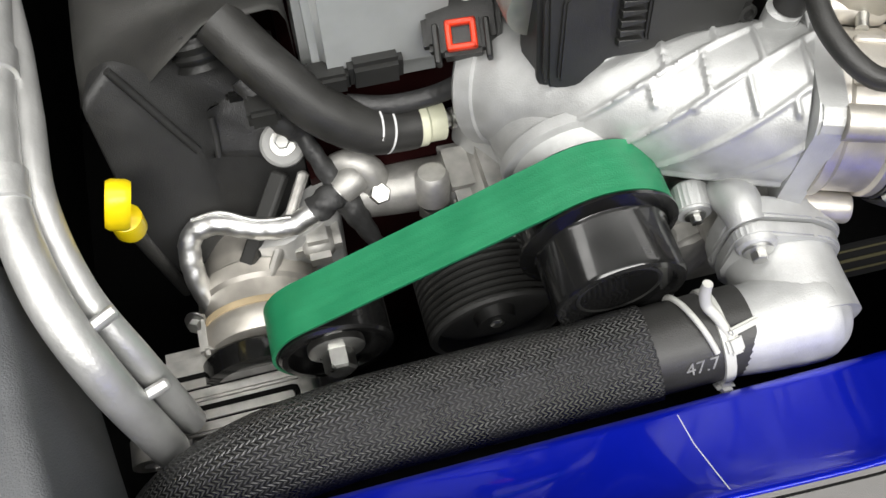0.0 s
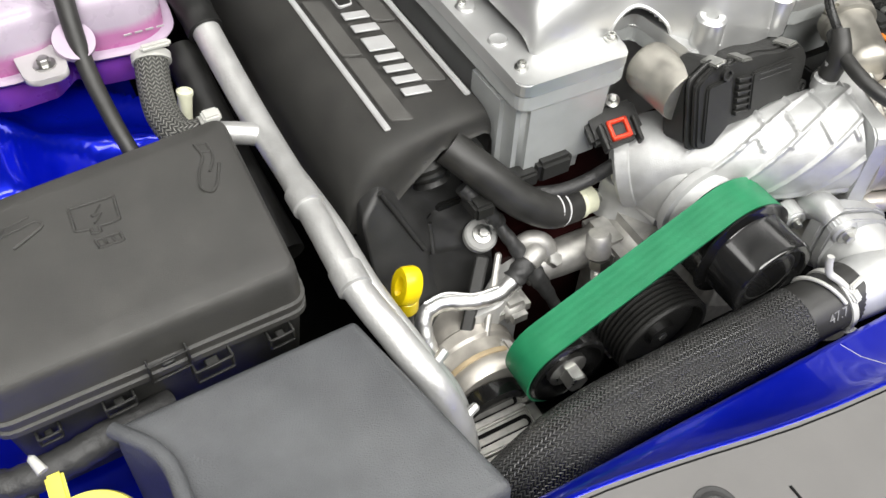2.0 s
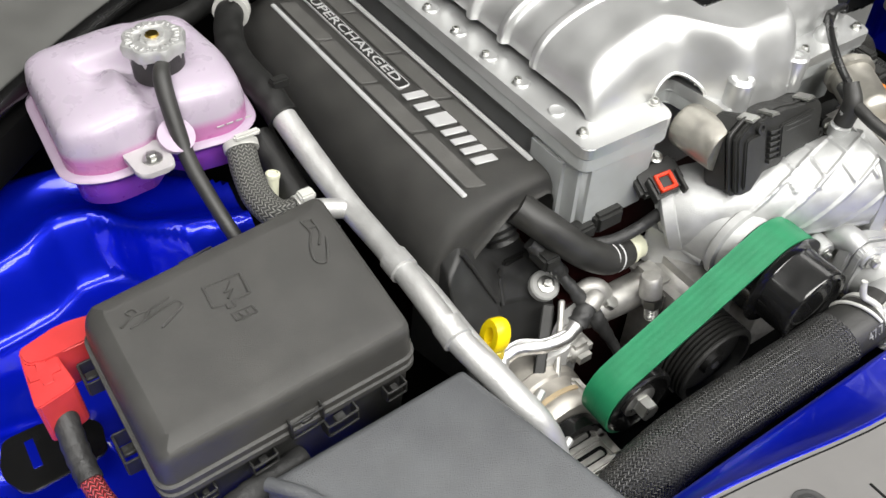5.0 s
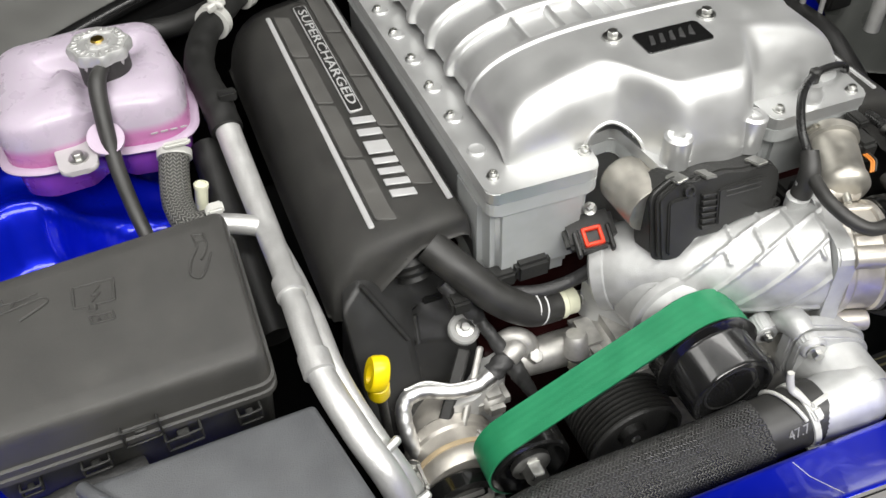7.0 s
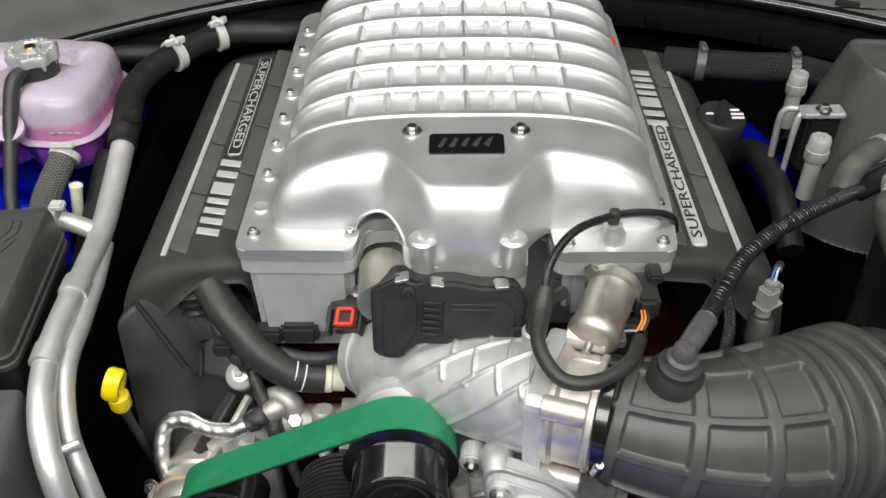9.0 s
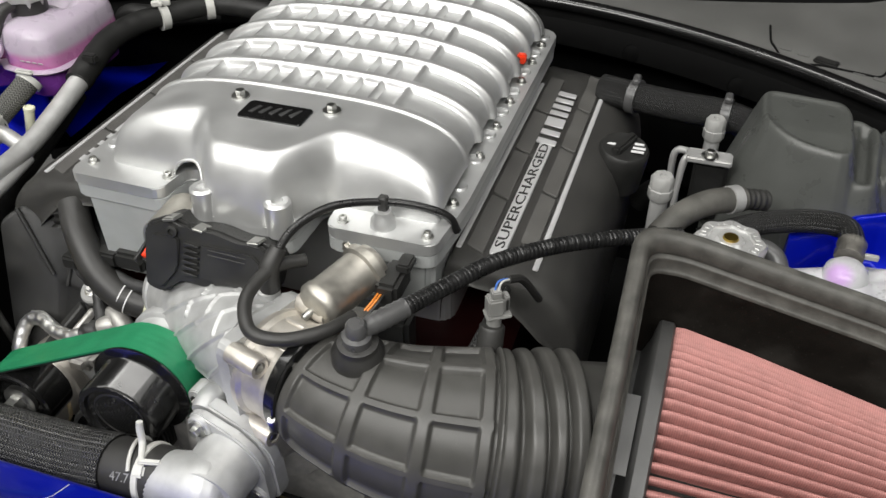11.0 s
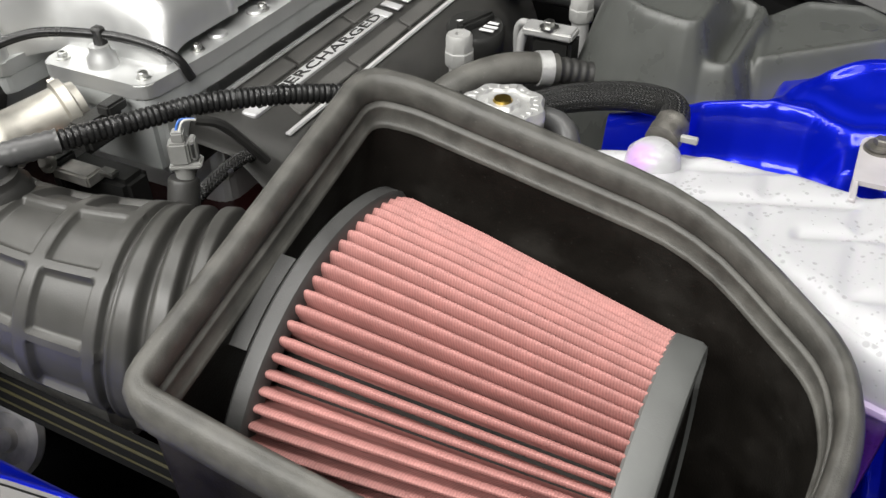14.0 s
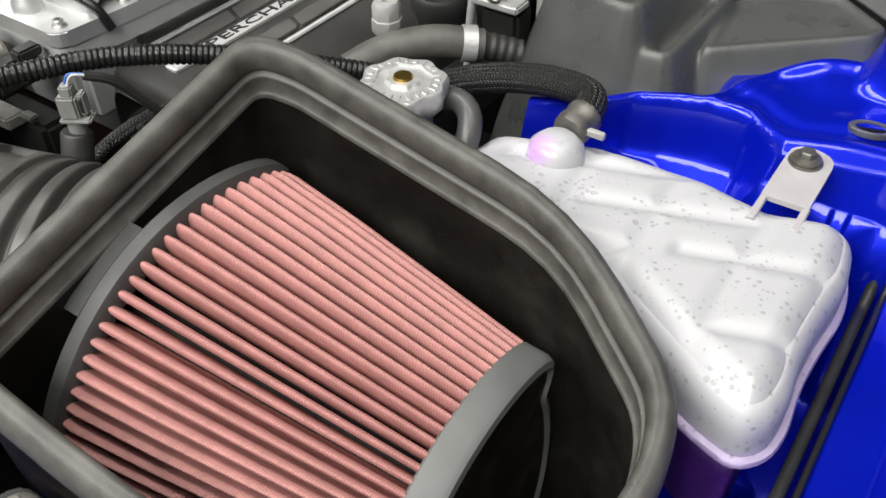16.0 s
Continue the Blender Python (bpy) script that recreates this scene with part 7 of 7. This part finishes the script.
part("neck", lathe([(0.022, -0.10), (0.022, -0.01), (0, -0.01)], (0.467, 0.008, 0.842), seg=28), ALU_RAW, rcap)

gh = thing("heater_hose", (0.44, 0.08, 0.8), "grey rubber heater hose with printed clamp band", "hose")
part("hose", sweep([(0.398, 0.025, 0.822), (0.415, 0.052, 0.832), (0.443, 0.082, 0.836), (0.475, 0.108, 0.830)], 0.0138, 24), RUBBER_GREY, gh)
part("corrugated_end", sweep([(0.475, 0.108, 0.830), (0.486, 0.117, 0.826), (0.500, 0.127, 0.821)], 0.0115, 20, 12, wave=lambda s, a: 1 + 0.05 * math.cos(s * 2 * math.pi / 0.008)), RUBBER, gh)
part("clamp", lathe([(0.0138, -0.006), (0.0152, -0.006), (0.0152, 0.006), (0.0138, 0.006)], (0.466, 0.1005, 0.8325), (0.75, 0.62, -0.12), 28), ALU_PIPE, gh)
bd = thing("braided_hose", (0.55, 0.1, 0.78), "black braided hose looping to the reservoir dome", "hose")
part("hose", sweep([(0.44, 0.07, 0.795), (0.49, 0.085, 0.815), (0.54, 0.095, 0.825), (0.578, 0.098, 0.824), (0.588, 0.082, 0.82), (0.585, 0.062, 0.815)], 0.0125, 24, 8), BRAID_FINE, bd)
part("clamp", lathe([(0.0128, -0.012), (0.0146, -0.012), (0.0150, -0.004), (0.0138, 0.0), (0.0150, 0.004), (0.0146, 0.010), (0.0128, 0.010)], (0.587, 0.068, 0.817), (0.15, 1, 0.25), 9), RUSTY, bd)
part("clamp_tail", rbox((0.602, 0.060, 0.818), (0.022, 0.005, 0.006), 0.001, 1), GREY_PLUG, bd)
neck = thing("cap_outlet_hose", (0.51, 0.02, 0.79), "short grey hose elbow below the pressure cap", "hose")
part("elbow", sweep([(0.478, 0.030, 0.822), (0.500, 0.034, 0.824), (0.516, 0.026, 0.818), (0.522, 0.010, 0.80), (0.522, 0.0, 0.77)], 0.0095, 20), GREY_SLEEVE, neck)
oc = thing("oil_filler_cap", (0.333, 0.236, 0.77), "black oil filler cap with white print", "filler cap")
part("cap", lathe([(0.03, -0.05), (0.032, -0.01), (0.032, 0.004), (0.029, 0.008), (0, 0.008)], (0.333, 0.250, 0.781), (0.1, -0.1, 1), 36), PLASTIC, oc)
part("grip", rbox((0, 0, 0), (0.05, 0.012, 0.012), 0.003, 2, m=pose(0.333, 0.250, 0.792, 0, 0, 70)), PLASTIC, oc)
for dx, dy, w in ((-0.019, 0.008, 0.013), (-0.017, -0.001, 0.012), (0.018, -0.012, 0.016), (0.019, -0.003, 0.016), (0.018, 0.007, 0.012)):
    part("print_bar", rbox((0.333 + dx, 0.250 + dy, 0.7905), (w, 0.005, 0.001), 0.0003, 1), WHITE_PRINT, oc)
bk = thing("brake_booster_cover", (0.58, 0.3, 0.72), "dark grey moulded plastic cover over the brake booster", "cover")
CROWN = [(0.484, 0.292), (0.574, 0.290), (0.582, 0.270), (0.580, 0.170), (0.520, 0.182), (0.486, 0.216)]
STEP = [(0.570, 0.172), (0.612, 0.172), (0.622, 0.286), (0.600, 0.302), (0.570, 0.295)]
WING = [(0.628, 0.212), (0.742, 0.284), (0.748, 0.300), (0.705, 0.335), (0.652, 0.332), (0.620, 0.290)]


def edge_gap(poly, x, y):
    """Distance from a point to the border of a plan polygon, and whether it lies within."""
    best, within = 9.0, False
    for (ax, ay), (bx, by) in zip(poly, poly[1:] + poly[:1]):
        t = max(0, min(1, ((x - ax) * (bx - ax) + (y - ay) * (by - ay)) / ((bx - ax) ** 2 + (by - ay) ** 2)))
        best = min(best, math.hypot(x - ax - t * (bx - ax), y - ay - t * (by - ay)))
        if (ay > y) != (by > y) and x < (bx - ax) * (y - ay) / (by - ay) + ax:
            within = not within
    return best, within


def outside(poly, x, y):
    best, within = edge_gap(poly, x, y)
    return 0.0 if within else best


def rolled(poly, x, y):
    """A low rolled bead along the border of a pressed face."""
    best, within = edge_gap(poly, x, y)
    return 0.0034 * math.exp(-(((best if within else -best) - 0.002) / 0.0046) ** 2)


CROWN_ROUND, STEP_ROUND, WING_ROUND = rounded(CROWN, 0.020, 5), rounded(STEP, 0.012, 4), rounded(WING, 0.005, 3)


def booster_z(x, y):
    def fall(d, slope, soft):
        return slope * (math.hypot(d, soft) - soft)
    c, p, w = outside(CROWN_ROUND, x, y), outside(STEP_ROUND, x, y), outside(WING_ROUND, x, y)
    hood = 0.868 - 0.04 * (x - 0.53) - 0.10 * max(0.0, 0.215 - y) - fall(c, 3.4, 0.004) + rolled(CROWN_ROUND, x, y)
    step = 0.828 + 0.10 * (y - 0.167) - fall(p, 3.0, 0.004) + rolled(STEP_ROUND, x, y)
    wing = 0.822 + 0.05 * (x - 0.631) + 0.10 * (y - 0.21) - fall(w, 2.6, 0.003) + rolled(WING_ROUND, x, y)
    groove = 0.009 * float(sstep(0.010, 0.003, abs(x - 0.599 - 0.06 * (y - 0.167)))) * float(sstep(0.180, 0.195, y)) * float(sstep(0.30, 0.28, y))
    k = 0.004
    tall = max(hood, step, wing)
    return max(0.66, tall + k * math.log(sum(math.exp((v - tall) / k) for v in (hood, step, wing))) * 0.8 - groove)


def booster():
    bm = field(0.44, 0.79, 0.095, 0.42, booster_z, 190, 170)
    bmesh.ops.delete(bm, geom=[f for f in bm.faces if max(v.co.z for v in f.verts) < 0.661], context="FACES")
    return bm


part("moulding", booster(), BOOSTER, bk, smooth=70)
part("rivet", lathe([(0.009, -0.004), (0.008, 0.002), (0, 0.003)], (0.712, 0.300, 0.834), seg=16), BOOSTER, bk)
pc = thing("service_port", (0.391, 0.088, 0.80), "pale plastic capped refrigerant service port", "service port", group="service ports")
part("cap", lathe([(0.0115, 0), (0.0135, 0.003), (0.0135, 0.014), (0.0125, 0.015), (0.0125, 0.027), (0.0105, 0.030), (0.004, 0.030), (0.003, 0.027), (0, 0.027)], (0, 0, 0), seg=8), GREY_PLUG, pc, m=pose(0.391, 0.088, 0.826))
part("stem", lathe([(0.0095, -0.05), (0.0095, 0.0), (0, 0)], (0, 0, 0), seg=16), ALU_PIPE, pc, m=pose(0.391, 0.088, 0.826))
copy_thing(pc, pose(0.437, 0.290, 0.770))
blk = thing("refrigerant_block", (0.435, 0.205, 0.76), "aluminium refrigerant line block with bolt", "pipe fitting")
part("plate", rbox((0.436, 0.198, 0.822), (0.052, 0.024, 0.008), 0.002, 2), ALU_PIPE, blk)
part("bolt", BOLT, BRASS, blk, m=pose(0.436, 0.194, 0.826))
part("leg", sweep([(0.413, 0.198, 0.821), (0.408, 0.196, 0.81), (0.406, 0.193, 0.775), (0.405, 0.19, 0.72)], [0.0045, 0.0045, 0.0035, 0.0035], 12), ALU_PIPE, blk)
part("body", rbox((0.440, 0.206, 0.778), (0.04, 0.03, 0.078), 0.004, 2), SHIELD_BLACK, blk)
rhh = thing("rear_heater_hose", (0.42, 0.38, 0.79), "thick black braided hose across the firewall", "hose")
part("hose", sweep([(0.282, 0.376, 0.800), (0.328, 0.360, 0.803), (0.39, 0.350, 0.803), (0.448, 0.344, 0.803), (0.51, 0.335, 0.79)], 0.020, 24), BRAID_FINE, rhh)
part("clamp", lathe([(0.0215, -0.006), (0.0235, -0.006), (0.0235, 0.006), (0.0215, 0.006)], (0.328, 0.360, 0.803), (0.95, -0.25, 0), 28), GREY_SLEEVE, rhh)
part("clamp", lathe([(0.0205, -0.006), (0.0225, -0.006), (0.0225, 0.006), (0.0205, 0.006)], (0.448, 0.344, 0.803), (0.98, -0.1, 0), 28), GREY_SLEEVE, rhh)
part("clamp_ear", rbox((0.328, 0.360, 0.828), (0.010, 0.022, 0.008), 0.002, 1), GREY_SLEEVE, rhh)
part("clamp_ear", rbox((0.448, 0.344, 0.828), (0.010, 0.020, 0.008), 0.002, 1), GREY_SLEEVE, rhh)
rt_ = thing("refrigerant_tube", (0.40, 0.22, 0.72), "bent bright aluminium refrigerant tube into the line block", "tube")
part("tube", sweep([(0.400, 0.222, 0.70), (0.396, 0.218, 0.77), (0.395, 0.216, 0.805), (0.400, 0.214, 0.817), (0.411, 0.207, 0.821)], 0.0042, 16), ALU_PIPE, rt_)
lh = thing("heater_return_hose", (0.39, 0.2, 0.7), "black rubber hose beside the coil cover", "hose")
part("hose", sweep([(0.36, 0.30, 0.68), (0.378, 0.280, 0.712), (0.392, 0.252, 0.727), (0.395, 0.20, 0.73), (0.394, 0.15, 0.728), (0.392, 0.08, 0.70)], 0.016, 22), HOSE_BLACK, lh)
single("frame_rail", sweep([(0.455, 0.50, 0.60), (0.470, 0.44, 0.60), (0.485, 0.36, 0.592), (0.495, 0.28, 0.58)], 0.028, 24), BLUE, "glossy blue painted body rail below the firewall hose", "car body", kind="structure", smooth=60)

# ---- small harness pieces on the front right ----
vh = thing("vacuum_hose", (0.1, -0.13, 0.85), "thin black vacuum hose looping over the lid tab", "hose")
part("hose", sweep([(0.066, -0.178, 0.832), (0.066, -0.170, 0.858), (0.073, -0.142, 0.874), (0.098, -0.108, 0.882), (0.138, -0.078, 0.876), (0.172, -0.066, 0.870), (0.198, -0.058, 0.858), (0.206, -0.052, 0.838)], 0.0042, 12), TUBE_BLACK, vh)
part("rubber_boot", sweep([(0.06, -0.178, 0.826), (0.062, -0.178, 0.85), (0.067, -0.165, 0.866)], [0.010, 0.010, 0.008], 16), RUBBER, vh)
part("clip", rbox((0.138, -0.078, 0.873), (0.010, 0.010, 0.020), 0.002, 1), PLASTIC, vh)
vl = thing("vacuum_loop", (0.09, -0.2, 0.83), "black rubber loop hose round the valve", "hose")
part("hose", sweep([(0.085, -0.15, 0.845), (0.065, -0.175, 0.85), (0.058, -0.215, 0.845), (0.075, -0.245, 0.835), (0.105, -0.245, 0.832), (0.135, -0.222, 0.83), (0.15, -0.19, 0.825)], 0.0065, 16), RUBBER, vl)

# ---- camera foot of the airbox ----
ft = thing("airbox_mount", (0.46, -0.36, 0.72), "black mounting foot with flanged bolt", "bracket")
part("foot", prism(rounded([(0.43, -0.395), (0.49, -0.395), (0.485, -0.35), (0.44, -0.35)], 0.012, 4), 0.70, 0.742, 0.003, 2), PLASTIC, ft)
part("bolt", bolt_mesh(0.008, 0.010, RUSTY), RUSTY, ft, m=pose(0.46, -0.366, 0.742))

lp = thing("lid_pressure_sensor", (0.168, 0.235, 0.86), "black bolted pressure sensor with red lock on the lid", "sensor")
part("body", rbox((0.165, 0.222, 0.868), (0.020, 0.034, 0.020), 0.004, 2), PLASTIC, lp)
part("bolt", BOLT_SMALL, STEEL, lp, m=pose(0.165, 0.214, 0.878))
part("plug", rbox((0.172, 0.252, 0.868), (0.016, 0.028, 0.016), 0.003, 2), PLASTIC, lp)
part("wire", sweep([(0.174, 0.262, 0.87), (0.179, 0.272, 0.874), (0.183, 0.280, 0.872)], 0.003, 10), RUBBER, lp)
part("lock_tab", rbox((0.186, 0.286, 0.871), (0.012, 0.012, 0.012), 0.002, 2), RED_CLIP, lp, "red lock tab")
lg = thing("lower_idler", (0.106, -0.268, 0.54), "dull steel idler disc below the duct", "pulley")
part("disc", lathe([(0.012, 0), (0.036, 0.002), (0.038, 0.006), (0.036, 0.012), (0.026, 0.013), (0.024, 0.009), (0.012, 0.009), (0.010, 0.015), (0, 0.015)], (0.106, -0.268, 0.552), (0.1, -0.75, 0.6), 40), ALU_RAW, lg)
lb = thing("lower_drive_belt", (0.18, -0.27, 0.60), "black serpentine belt run with dull yellow lines below the duct", "belt")
part("belt_back", rbox((0, 0, 0), (0.32, 0.026, 0.004), 0.0015, 2, m=pose(0.235, -0.257, 0.600, 25, 2, 0)), DARK, lb)
for k in (-1, 0, 1):
    part("yellow_line", rbox((0, k * 0.0075, 0.0022), (0.31, 0.0026 - 0.0008 * abs(k), 0.0012), 0.0003, 1, m=pose(0.235, -0.257, 0.600, 25, 2, 0)), OCHRE, lb)
